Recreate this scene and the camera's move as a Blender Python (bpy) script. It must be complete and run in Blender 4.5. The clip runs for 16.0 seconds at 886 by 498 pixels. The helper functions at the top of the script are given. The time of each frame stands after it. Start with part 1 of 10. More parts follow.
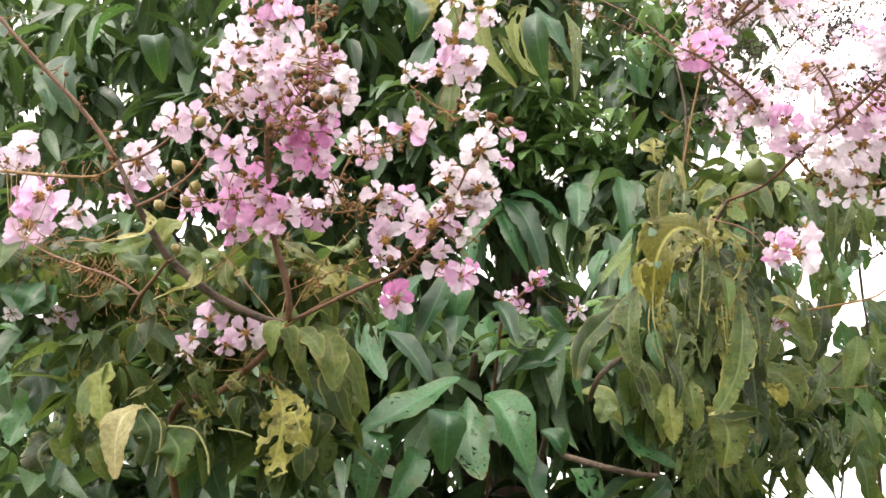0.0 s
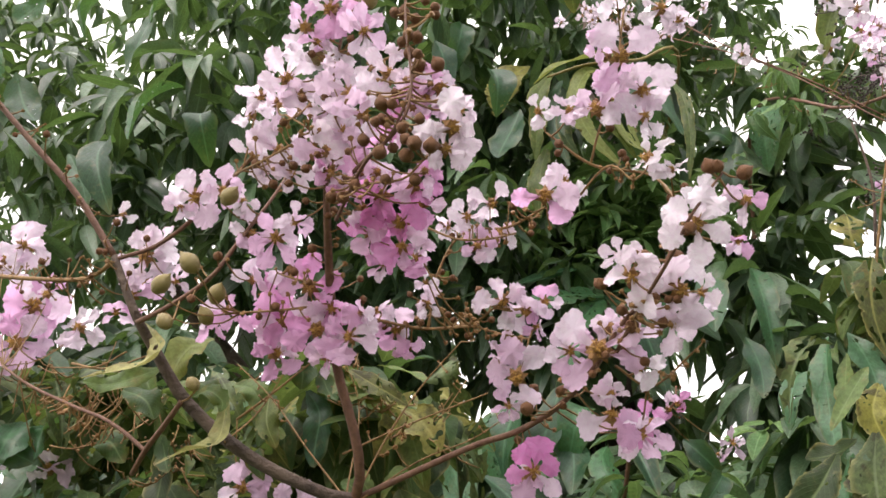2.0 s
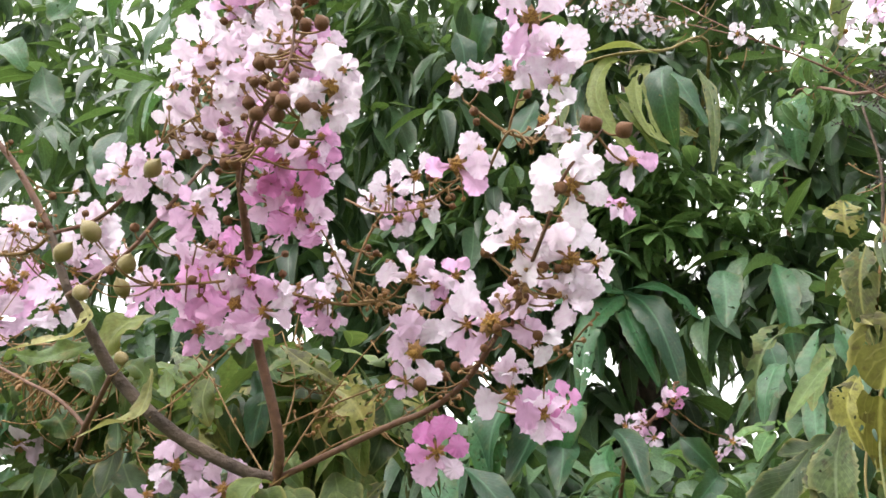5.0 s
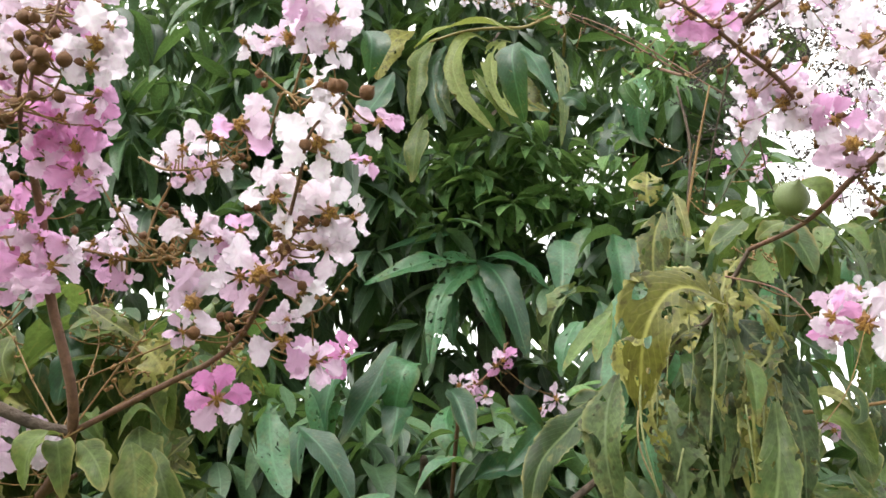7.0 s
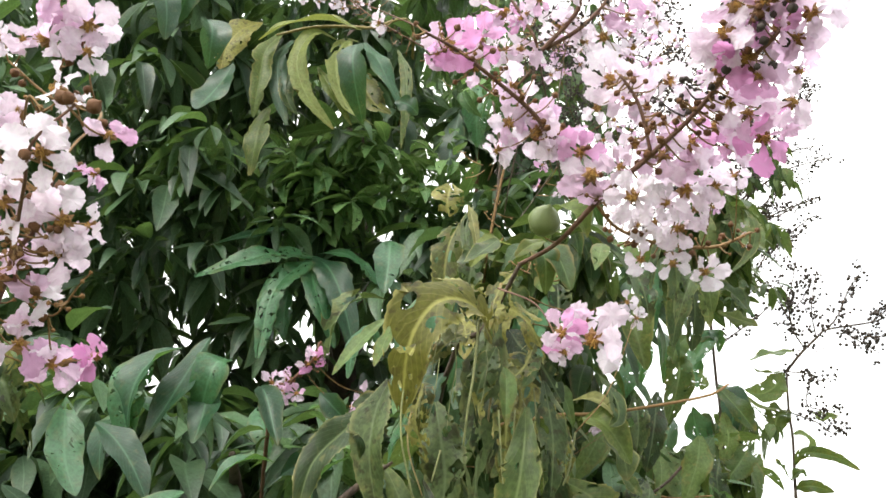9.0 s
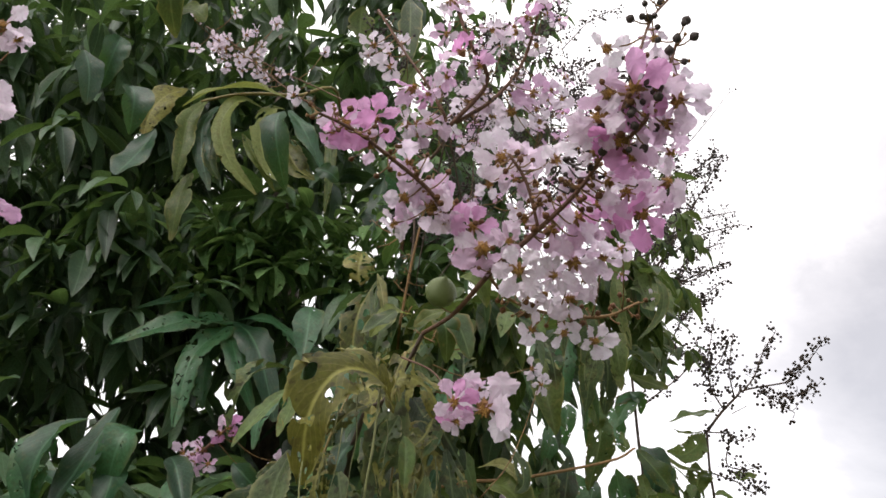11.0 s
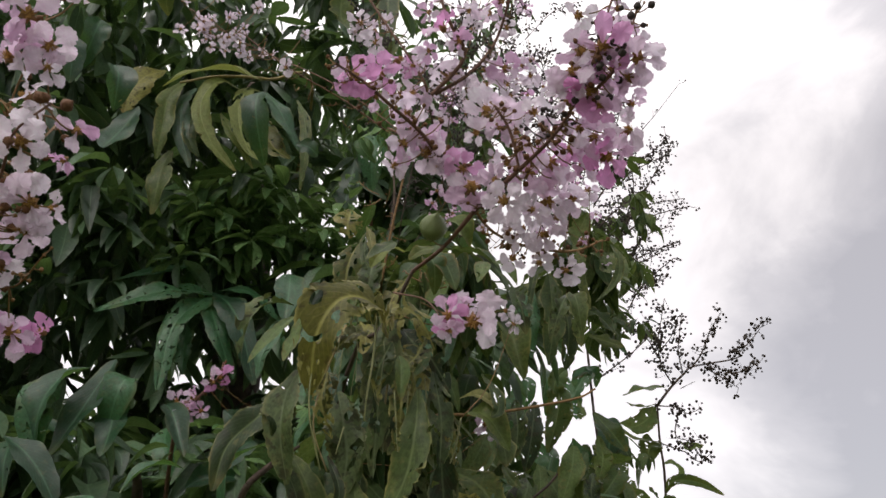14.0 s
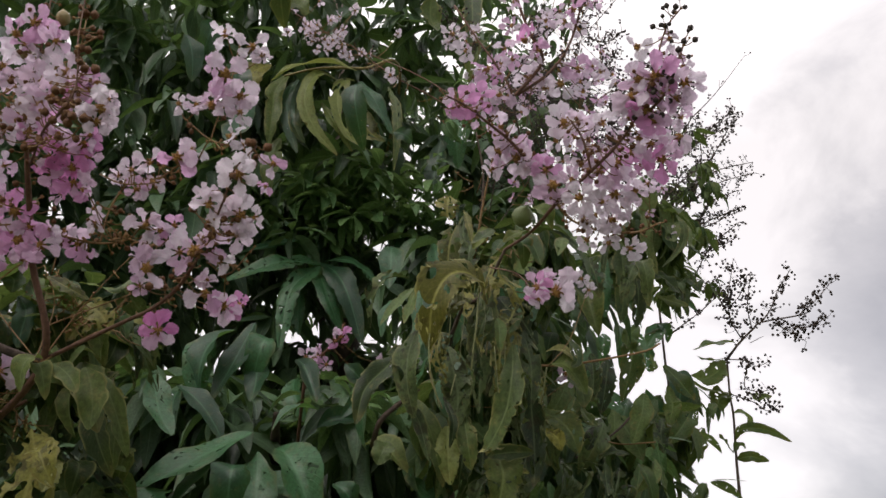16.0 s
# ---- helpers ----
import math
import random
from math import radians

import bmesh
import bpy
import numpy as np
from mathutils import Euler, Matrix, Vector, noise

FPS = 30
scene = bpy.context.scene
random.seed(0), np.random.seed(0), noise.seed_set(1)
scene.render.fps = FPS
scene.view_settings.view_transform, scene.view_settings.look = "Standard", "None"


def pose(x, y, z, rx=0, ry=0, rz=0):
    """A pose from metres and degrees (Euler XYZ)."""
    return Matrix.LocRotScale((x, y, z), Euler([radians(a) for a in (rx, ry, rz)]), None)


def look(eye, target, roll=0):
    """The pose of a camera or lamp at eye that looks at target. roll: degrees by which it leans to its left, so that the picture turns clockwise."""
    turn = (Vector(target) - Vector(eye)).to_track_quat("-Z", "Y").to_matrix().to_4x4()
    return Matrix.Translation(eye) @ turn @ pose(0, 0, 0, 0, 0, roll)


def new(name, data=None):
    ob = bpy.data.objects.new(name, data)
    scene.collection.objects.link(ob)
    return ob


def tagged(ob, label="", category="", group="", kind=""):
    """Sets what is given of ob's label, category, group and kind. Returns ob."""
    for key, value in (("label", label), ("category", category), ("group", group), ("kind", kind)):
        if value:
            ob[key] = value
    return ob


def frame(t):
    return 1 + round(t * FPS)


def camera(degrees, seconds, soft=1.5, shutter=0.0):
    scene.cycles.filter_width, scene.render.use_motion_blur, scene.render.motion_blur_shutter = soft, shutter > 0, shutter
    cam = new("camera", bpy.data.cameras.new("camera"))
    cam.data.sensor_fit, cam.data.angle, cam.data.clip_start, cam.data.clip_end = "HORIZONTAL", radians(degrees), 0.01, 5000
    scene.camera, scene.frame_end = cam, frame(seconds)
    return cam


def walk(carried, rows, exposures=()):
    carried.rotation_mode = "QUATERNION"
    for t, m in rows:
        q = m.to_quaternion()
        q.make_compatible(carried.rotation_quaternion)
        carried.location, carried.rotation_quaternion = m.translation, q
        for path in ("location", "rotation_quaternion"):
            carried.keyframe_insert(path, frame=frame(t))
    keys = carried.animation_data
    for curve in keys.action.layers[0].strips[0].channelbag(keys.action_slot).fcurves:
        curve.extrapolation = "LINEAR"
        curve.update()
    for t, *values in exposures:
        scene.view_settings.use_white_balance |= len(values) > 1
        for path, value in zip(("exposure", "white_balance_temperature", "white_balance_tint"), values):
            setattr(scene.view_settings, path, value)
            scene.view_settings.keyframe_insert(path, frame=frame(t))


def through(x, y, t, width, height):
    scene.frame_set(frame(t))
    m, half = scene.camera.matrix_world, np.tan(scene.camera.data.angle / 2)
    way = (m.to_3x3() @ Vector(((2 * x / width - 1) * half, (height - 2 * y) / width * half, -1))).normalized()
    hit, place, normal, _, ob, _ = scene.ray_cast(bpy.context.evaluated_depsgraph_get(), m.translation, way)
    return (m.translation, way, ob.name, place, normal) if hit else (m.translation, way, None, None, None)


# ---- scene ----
cam = camera(56.0, 16.0, soft=1.6)
PATH = [
    (0, (0.297, 0.263, 1.697), (0.112, 2.139, 2.363), 1.6),
    (0.5, (0.248, 0.406, 1.749), (-0.027, 2.273, 2.41), 2.5),
    (1, (0.183, 0.524, 1.794), (-0.108, 2.353, 2.548), 3.0),
    (1.5, (0.132, 0.611, 1.837), (-0.148, 2.405, 2.676), 2.4),
    (2, (0.167, 0.654, 1.878), (-0.159, 2.424, 2.75), 2.7),
    (2.5, (0.183, 0.684, 1.905), (-0.186, 2.429, 2.811), 3.8),
    (3, (0.199, 0.706, 1.892), (-0.259, 2.408, 2.835), 5.2),
    (3.2, (0.214, 0.711, 1.888), (-0.286, 2.408, 2.822), 5.5),
    (5.3, (0.309, 0.717, 1.869), (-0.146, 2.466, 2.727), 5.3),
    (5.5, (0.32, 0.714, 1.865), (-0.099, 2.474, 2.718), 4.7),
    (6, (0.35, 0.707, 1.857), (0.005, 2.487, 2.7), 3.7),
    (6.5, (0.372, 0.705, 1.853), (0.095, 2.5, 2.69), 2.7),
    (7, (0.401, 0.702, 1.847), (0.183, 2.509, 2.676), 2.2),
    (7.5, (0.433, 0.692, 1.846), (0.278, 2.512, 2.66), 1.9),
    (8, (0.465, 0.682, 1.849), (0.394, 2.513, 2.65), 1.7),
    (8.5, (0.491, 0.673, 1.854), (0.507, 2.506, 2.654), 1.2),
    (9, (0.516, 0.663, 1.853), (0.598, 2.487, 2.67), 0.7),
    (9.5, (0.531, 0.654, 1.859), (0.662, 2.462, 2.705), 0.2),
    (10, (0.55, 0.642, 1.867), (0.696, 2.424, 2.764), 0.1),
    (10.2, (0.559, 0.638, 1.862), (0.716, 2.41, 2.776), -0.1),
    (12.3, (0.559, 0.62, 1.849), (0.883, 2.348, 2.803), -2.9),
    (12.5, (0.551, 0.613, 1.847), (0.881, 2.342, 2.797), -2.8),
    (13, (0.517, 0.603, 1.811), (0.861, 2.326, 2.766), -3.0),
    (13.5, (0.497, 0.576, 1.753), (0.839, 2.298, 2.71), -2.9),
    (14, (0.495, 0.549, 1.713), (0.83, 2.278, 2.66), -2.9),
    (14.5, (0.49, 0.514, 1.667), (0.818, 2.252, 2.601), -3.0),
    (15, (0.496, 0.477, 1.629), (0.793, 2.228, 2.548), -2.4),
    (15.5, (0.499, 0.421, 1.604), (0.699, 2.198, 2.501), -1.6),
    (16, (0.421, 0.276, 1.615), (0.583, 2.072, 2.479), -1.5),
]
EXPOSURES = [(0.0, 1.27, 7150, 15), (0.5, 1.36, 7100, 16), (1.0, 1.22, 7020, 17), (1.5, 0.92, 6950, 18), (2.0, 0.73, 6900, 18), (2.5, 1.01, 6860, 18), (3.0, 1.06, 6860, 19), (5.5, 1.14, 6640, 10), (6.0, 1.16, 6700, 9), (7.0, 1.15, 6720, 7), (7.5, 1.02, 6750, 6), (8.0, 1.06, 6750, 6), (9.0, 1.06, 6740, 8), (9.5, 0.76, 6740, 12), (10.2, 0.32, 6730, 14), (12.3, -0.2, 6740, 16), (16.0, -0.44, 6760, 16)]
walk(cam, [(t, look(eye, target, roll)) for t, eye, target, roll in PATH], EXPOSURES)


# ---- world and sun ----
def link(nt, a, b):
    nt.links.new(a, b)


def node(nt, kind, **values):
    n = nt.nodes.new(kind)
    for key, value in values.items():
        n.inputs[key.replace("_", " ")].default_value = value
    return n


def ramp(nt, source, stops):
    n = nt.nodes.new("ShaderNodeValToRGB")
    e = n.color_ramp.elements
    e[0].position, e[0].color = stops[0][0], (*stops[0][1], 1)
    e[1].position, e[1].color = stops[-1][0], (*stops[-1][1], 1)
    for p, c in stops[1:-1]:
        e.new(p).color = (*c, 1)
    link(nt, source, n.inputs["Fac"])
    return n.outputs["Color"]


def math_node(nt, op, a, b):
    n = nt.nodes.new("ShaderNodeMath")
    n.operation = op
    for i, v in enumerate((a, b)):
        if isinstance(v, (int, float)):
            n.inputs[i].default_value = v
        else:
            link(nt, v, n.inputs[i])
    return n.outputs[0]


def mix_color(nt, fac, a, b, blend="MIX"):
    n = nt.nodes.new("ShaderNodeMix")
    n.data_type, n.blend_type = "RGBA", blend
    for socket, v in ((n.inputs[0], fac), (n.inputs[6], a), (n.inputs[7], b)):
        if isinstance(v, (int, float)):
            socket.default_value = v
        elif isinstance(v, tuple):
            socket.default_value = (*v, 1)
        else:
            link(nt, v, socket)
    return n.outputs[2]


SUN_ELEVATION, SUN_TURN = 48.0, 207.0
world = bpy.data.worlds.new("overcast_sky")
scene.world = world
world.use_nodes = True
wn = world.node_tree
wn.nodes.clear()
sky = wn.nodes.new("ShaderNodeTexSky")
sky.sky_type, sky.sun_disc = "NISHITA", False
sky.sun_elevation, sky.sun_rotation = radians(SUN_ELEVATION), radians(SUN_TURN)
coords = wn.nodes.new("ShaderNodeTexCoord")
stretch = wn.nodes.new("ShaderNodeMapping")
stretch.inputs["Scale"].default_value = (1.0, 1.0, 1.7)
stretch.inputs["Location"].default_value = (0.35, 0.1, 0.55)
link(wn, coords.outputs["Generated"], stretch.inputs["Vector"])
clouds = node(wn, "ShaderNodeTexNoise", Scale=3.4, Detail=8.0, Roughness=0.55, Distortion=0.5)
link(wn, stretch.outputs["Vector"], clouds.inputs["Vector"])
turn = wn.nodes.new("ShaderNodeVectorMath")
turn.operation = "DOT_PRODUCT"
turn.inputs[1].default_value = (1.0, -0.45, -0.45)
link(wn, coords.outputs["Generated"], turn.inputs[0])
cover = math_node(wn, "ADD", math_node(wn, "ADD", math_node(wn, "MULTIPLY", clouds.outputs["Fac"], 0.9), 0.12), math_node(wn, "MULTIPLY", turn.outputs["Value"], 1.6))
cloud_color = ramp(wn, cover, [(0.38, (1.30, 1.29, 1.28)), (0.47, (1.08, 1.075, 1.07)), (0.56, (0.84, 0.84, 0.85)), (0.74, (0.62, 0.625, 0.645))])
glow = mix_color(wn, 0.03, cloud_color, sky.outputs["Color"])
# an overcast dome is brighter overhead than low down
height = wn.nodes.new("ShaderNodeSeparateXYZ")
link(wn, coords.outputs["Generated"], height.inputs[0])
dome = math_node(wn, "ADD", 1.0, math_node(wn, "MULTIPLY", math_node(wn, "MAXIMUM", math_node(wn, "SUBTRACT", height.outputs["Z"], 0.5), 0.0), 2.2))
scaled = wn.nodes.new("ShaderNodeVectorMath")
scaled.operation = "SCALE"
link(wn, glow, scaled.inputs[0])
link(wn, dome, scaled.inputs["Scale"])
glow = scaled.outputs["Vector"]
bg = wn.nodes.new("ShaderNodeBackground")
link(wn, glow, bg.inputs["Color"])
bg.inputs["Strength"].default_value = 1.0
out = wn.nodes.new("ShaderNodeOutputWorld")
link(wn, bg.outputs[0], out.inputs["Surface"])

sun = new("sun", bpy.data.lights.new("sun", "SUN"))
sun.data.energy, sun.data.angle, sun.data.color = 1.3, radians(25), (1.0, 0.97, 0.93)
sun.matrix_world = look((0, 0, 20), (0.45, 0.9, 20 - 1.12))


# ---- materials ----
def material(name):
    m = bpy.data.materials.new(name)
    m.use_nodes = True
    m.node_tree.nodes.clear()
    return m, m.node_tree


def finish(nt, shader):
    o = nt.nodes.new("ShaderNodeOutputMaterial")
    link(nt, shader, o.inputs["Surface"])


def principled(nt, color, rough, bump=None, strength=0.3, distance=0.002):
    p = nt.nodes.new("ShaderNodeBsdfPrincipled")
    if isinstance(color, tuple):
        p.inputs["Base Color"].default_value = (*color, 1)
    else:
        link(nt, color, p.inputs["Base Color"])
    if isinstance(rough, (int, float)):
        p.inputs["Roughness"].default_value = rough
    else:
        link(nt, rough, p.inputs["Roughness"])
    if bump is not None:
        b = node(nt, "ShaderNodeBump", Strength=strength, Distance=distance)
        link(nt, bump, b.inputs["Height"])
        link(nt, b.outputs[0], p.inputs["Normal"])
    return p


def mixed(nt, fac, a, b):
    n = nt.nodes.new("ShaderNodeMixShader")
    if isinstance(fac, (int, float)):
        n.inputs[0].default_value = fac
    else:
        link(nt, fac, n.inputs[0])
    link(nt, a, n.inputs[1])
    link(nt, b, n.inputs[2])
    return n.outputs[0]


def noise_fac(nt, scale, detail=3.0, space="Object", rough=0.55):
    c = nt.nodes.new("ShaderNodeTexCoord")
    n = node(nt, "ShaderNodeTexNoise", Scale=scale, Detail=detail, Roughness=rough)
    link(nt, c.outputs[space], n.inputs["Vector"])
    return n.outputs["Fac"]


def leaf_material(name, dark, light, spot, through, islands=False, holes=0.0, gloss=0.42, thin=0.3, sheen=0.22, rim=None, painted_shade=0.0):
    m, nt = material(name)
    uv = nt.nodes.new("ShaderNodeUVMap")
    part_uv = nt.nodes.new("ShaderNodeSeparateXYZ")
    link(nt, uv.outputs["UV"], part_uv.inputs[0])
    across = math_node(nt, "ABSOLUTE", math_node(nt, "SUBTRACT", part_uv.outputs["X"], 0.5), 0)
    if islands:
        vary = nt.nodes.new("ShaderNodeNewGeometry").outputs["Random Per Island"]
    else:
        vary = nt.nodes.new("ShaderNodeObjectInfo").outputs["Random"]
    where = nt.nodes.new("ShaderNodeNewGeometry").outputs["Position"]

    def at(scale, detail):
        n = node(nt, "ShaderNodeTexNoise", Scale=scale, Detail=detail, Roughness=0.6)
        link(nt, where, n.inputs["Vector"])
        return n.outputs["Fac"]
    tone = math_node(nt, "ADD", math_node(nt, "MULTIPLY", vary, 0.85), math_node(nt, "MULTIPLY", at(22.0, 5.0), 0.65))
    base = ramp(nt, tone, [(0.30, tuple(0.7 * c for c in dark)), (0.55, dark), (1.15, light)])
    spots = ramp(nt, at(70.0, 4.0), [(0.57, (0, 0, 0)), (0.68, (1, 1, 1))])
    base = mix_color(nt, math_node(nt, "MULTIPLY", spots, 0.4), base, spot)
    stains = ramp(nt, at(28.0, 6.0), [(0.56, (0, 0, 0)), (0.64, (1, 1, 1))])
    base = mix_color(nt, math_node(nt, "MULTIPLY", math_node(nt, "MULTIPLY", stains, vary), 0.35), base, spot)
    blotch = ramp(nt, at(150.0, 3.0), [(0.36, (0.55, 0.55, 0.55)), (0.62, (1.18, 1.18, 1.18))])
    base = mix_color(nt, 0.8, base, blotch, "MULTIPLY")
    worn = math_node(nt, "MAXIMUM", ramp(nt, across, [(0.36, (0, 0, 0)), (0.5, (1, 1, 1))]), ramp(nt, part_uv.outputs["Y"], [(0.84, (0, 0, 0)), (1.0, (1, 1, 1))]))
    worn = math_node(nt, "MULTIPLY", worn, ramp(nt, at(16.0, 4.0), [(0.48, (0, 0, 0)), (0.6, (1, 1, 1))]))
    base = mix_color(nt, math_node(nt, "MULTIPLY", worn, 0.7), base, spot)
    if painted_shade > 0:
        # near-black noise patches that paint in shaded holes and gaps between leaves
        patch = ramp(nt, at(48.0, 5.0), [(0.545, (0, 0, 0)), (0.60, (1, 1, 1))])
        base = mix_color(nt, math_node(nt, "MULTIPLY", patch, painted_shade), base, (0.022, 0.017, 0.008))
    if rim:
        base = mix_color(nt, math_node(nt, "MULTIPLY", ramp(nt, across, [(0.42, (0, 0, 0)), (0.49, (1, 1, 1))]), ramp(nt, at(34.0, 3.0), [(0.34, (0, 0, 0)), (0.52, (0.75, 0.75, 0.75))])), base, rim)
    # side veins run slanting from the midrib to the margin
    slant = math_node(nt, "MULTIPLY", math_node(nt, "SUBTRACT", part_uv.outputs["Y"], math_node(nt, "MULTIPLY", across, 0.55)), 95.0)
    vein = ramp(nt, math_node(nt, "SINE", slant, 0), [(0.75, (0, 0, 0)), (1.0, (1, 1, 1))])
    rib = ramp(nt, across, [(0.012, (1, 1, 1)), (0.045, (0, 0, 0))])
    pale = tuple(min(1.0, 1.5 * c + 0.035) for c in light)
    base = mix_color(nt, math_node(nt, "MULTIPLY", vein, 0.10), base, pale)
    base = mix_color(nt, math_node(nt, "MULTIPLY", rib, 0.42), base, pale)
    relief = math_node(nt, "ADD", math_node(nt, "MULTIPLY", at(120.0, 2.0), 0.4), math_node(nt, "MULTIPLY", vein, 0.5))
    p = principled(nt, base, ramp(nt, at(45.0, 3.0), [(0.3, (gloss - 0.08,) * 3), (0.7, (gloss + 0.16,) * 3)]), relief, 0.35, 0.0015)
    p.inputs["Specular IOR Level"].default_value = sheen
    t = nt.nodes.new("ShaderNodeBsdfTranslucent")
    link(nt, mix_color(nt, 0.65, base, through), t.inputs["Color"])
    shader = mixed(nt, thin, p.outputs[0], t.outputs[0])
    if holes > 0:
        gnaw = node(nt, "ShaderNodeTexNoise", Scale=62.0, Detail=2.5, Roughness=0.55, Distortion=0.6)
        link(nt, where, gnaw.inputs["Vector"])
        keep = math_node(nt, "ADD", gnaw.outputs["Fac"], math_node(nt, "MULTIPLY", math_node(nt, "MAXIMUM", rib, math_node(nt, "MULTIPLY", vein, 0.25)), 0.3))
        cut = math_node(nt, "LESS_THAN", keep, math_node(nt, "ADD", holes - 0.07, math_node(nt, "MULTIPLY", vary, 0.14)))
        clear = nt.nodes.new("ShaderNodeBsdfTransparent")
        shader = mixed(nt, cut, shader, clear.outputs[0])
    finish(nt, shader)
    return m


def petal_material():
    m, nt = material("crinkled_petal")
    info = nt.nodes.new("ShaderNodeObjectInfo")
    uv = nt.nodes.new("ShaderNodeUVMap")
    sep = nt.nodes.new("ShaderNodeSeparateXYZ")
    link(nt, uv.outputs["UV"], sep.inputs[0])
    island = nt.nodes.new("ShaderNodeNewGeometry").outputs["Random Per Island"]
    veins = node(nt, "ShaderNodeTexNoise", Scale=9.0, Detail=3.0)
    link(nt, uv.outputs["UV"], veins.inputs["Vector"])
    soft = mix_color(nt, ramp(nt, island, [(0.35, (0, 0, 0)), (0.85, (0.75, 0.75, 0.75))]), info.outputs["Color"], (0.84, 0.79, 0.85))
    edge = ramp(nt, sep.outputs["Y"], [(0.0, (1, 1, 1)), (0.35, (0, 0, 0))])
    base = mix_color(nt, math_node(nt, "MULTIPLY", edge, 0.35), soft, (0.62, 0.24, 0.48))
    base = mix_color(nt, math_node(nt, "MULTIPLY", ramp(nt, veins.outputs["Fac"], [(0.45, (0, 0, 0)), (0.75, (1, 1, 1))]), 0.3), base, (0.70, 0.42, 0.64))
    creases = node(nt, "ShaderNodeTexNoise", Scale=24.0, Detail=2.0, Distortion=0.8)
    link(nt, uv.outputs["UV"], creases.inputs["Vector"])
    relief = math_node(nt, "ADD", veins.outputs["Fac"], math_node(nt, "MULTIPLY", creases.outputs["Fac"], 0.5))
    p = principled(nt, base, 0.62, relief, 0.7, 0.003)
    t = nt.nodes.new("ShaderNodeBsdfTranslucent")
    link(nt, base, t.inputs["Color"])
    finish(nt, mixed(nt, 0.56, p.outputs[0], t.outputs[0]))
    return m


def plain_material(name, stops, scale, rough, strength=0.5, distance=0.001, vary=0.0):
    m, nt = material(name)
    f = noise_fac(nt, scale, 5.0)
    if vary:
        r = nt.nodes.new("ShaderNodeNewGeometry").outputs["Random Per Island"]
        f = math_node(nt, "ADD", math_node(nt, "MULTIPLY", f, 1 - vary), math_node(nt, "MULTIPLY", r, vary))
    p = principled(nt, ramp(nt, f, stops), rough, noise_fac(nt, scale * 3, 4.0), strength, distance)
    finish(nt, p.outputs[0])
    return m


MANGO = leaf_material("mango_leaf", (0.015, 0.060, 0.027), (0.052, 0.155, 0.062), (0.13, 0.13, 0.05), (0.14, 0.28, 0.04), holes=0.33, gloss=0.37, sheen=0.42)
MANGO_FAR = leaf_material("mango_leaf_mass", (0.030, 0.068, 0.035), (0.098, 0.18, 0.088), (0.11, 0.12, 0.05), (0.15, 0.26, 0.04), islands=True, gloss=0.38, sheen=0.55)
CRAPE = leaf_material("crape_leaf", (0.032, 0.075, 0.022), (0.11, 0.17, 0.05), (0.22, 0.15, 0.05), (0.26, 0.30, 0.05))
CRAPE_FAR = leaf_material("crape_leaf_mass", (0.024, 0.058, 0.019), (0.10, 0.15, 0.045), (0.18, 0.13, 0.05), (0.18, 0.26, 0.05), islands=True, holes=0.31)
EATEN = leaf_material("eaten_leaf", (0.018, 0.036, 0.013), (0.080, 0.115, 0.040), (0.19, 0.17, 0.06), (0.15, 0.22, 0.045), thin=0.14, sheen=0.2, rim=(0.16, 0.19, 0.07), painted_shade=0.75)
YOUNG = leaf_material("young_leaf_mass", (0.065, 0.15, 0.05), (0.155, 0.28, 0.10), (0.17, 0.18, 0.07), (0.24, 0.38, 0.09), islands=True, holes=0.33)
CREAM = leaf_material("bleached_leaf", (0.28, 0.26, 0.12), (0.44, 0.41, 0.22), (0.30, 0.20, 0.08), (0.50, 0.46, 0.22), thin=0.3)
PALE_GREEN = leaf_material("pale_green_leaf", (0.070, 0.115, 0.050), (0.15, 0.22, 0.09), (0.22, 0.18, 0.07), (0.22, 0.32, 0.07))
OLIVE = leaf_material("wilting_leaf", (0.030, 0.058, 0.018), (0.10, 0.14, 0.036), (0.22, 0.18, 0.06), (0.20, 0.26, 0.05), thin=0.24, rim=(0.26, 0.26, 0.09), painted_shade=0.15)
YELLOW = leaf_material("yellow_leaf", (0.20, 0.21, 0.075), (0.37, 0.36, 0.15), (0.22, 0.14, 0.05), (0.42, 0.41, 0.13), holes=0.33, thin=0.3)
LACE = leaf_material("lace_leaf", (0.070, 0.085, 0.020), (0.21, 0.205, 0.047), (0.20, 0.13, 0.04), (0.28, 0.29, 0.07), thin=0.22, rim=(0.30, 0.29, 0.10), painted_shade=0.7)
ARCH = leaf_material("arched_leaf", (0.12, 0.125, 0.022), (0.31, 0.30, 0.062), (0.15, 0.12, 0.04), (0.36, 0.33, 0.06), thin=0.3, rim=(0.42, 0.40, 0.15), painted_shade=0.8)
YELLOW_GREEN = leaf_material("yellow_green_leaf", (0.10, 0.14, 0.035), (0.20, 0.24, 0.07), (0.22, 0.16, 0.05), (0.30, 0.34, 0.07), thin=0.34)
PETAL = petal_material()
STAMEN = plain_material("stamen_gold", [(0.3, (0.36, 0.18, 0.04)), (0.7, (0.62, 0.38, 0.09))], 300.0, 0.6)
CALYX = plain_material("calyx_brown", [(0.3, (0.18, 0.080, 0.026)), (0.7, (0.34, 0.185, 0.056))], 260.0, 0.6)
BUD = plain_material("bud_brown", [(0.3, (0.062, 0.022, 0.008)), (0.75, (0.21, 0.088, 0.022))], 160.0, 0.75)
OLD_BUD = plain_material("dry_capsule", [(0.3, (0.022, 0.016, 0.013)), (0.75, (0.06, 0.042, 0.03))], 160.0, 0.7)
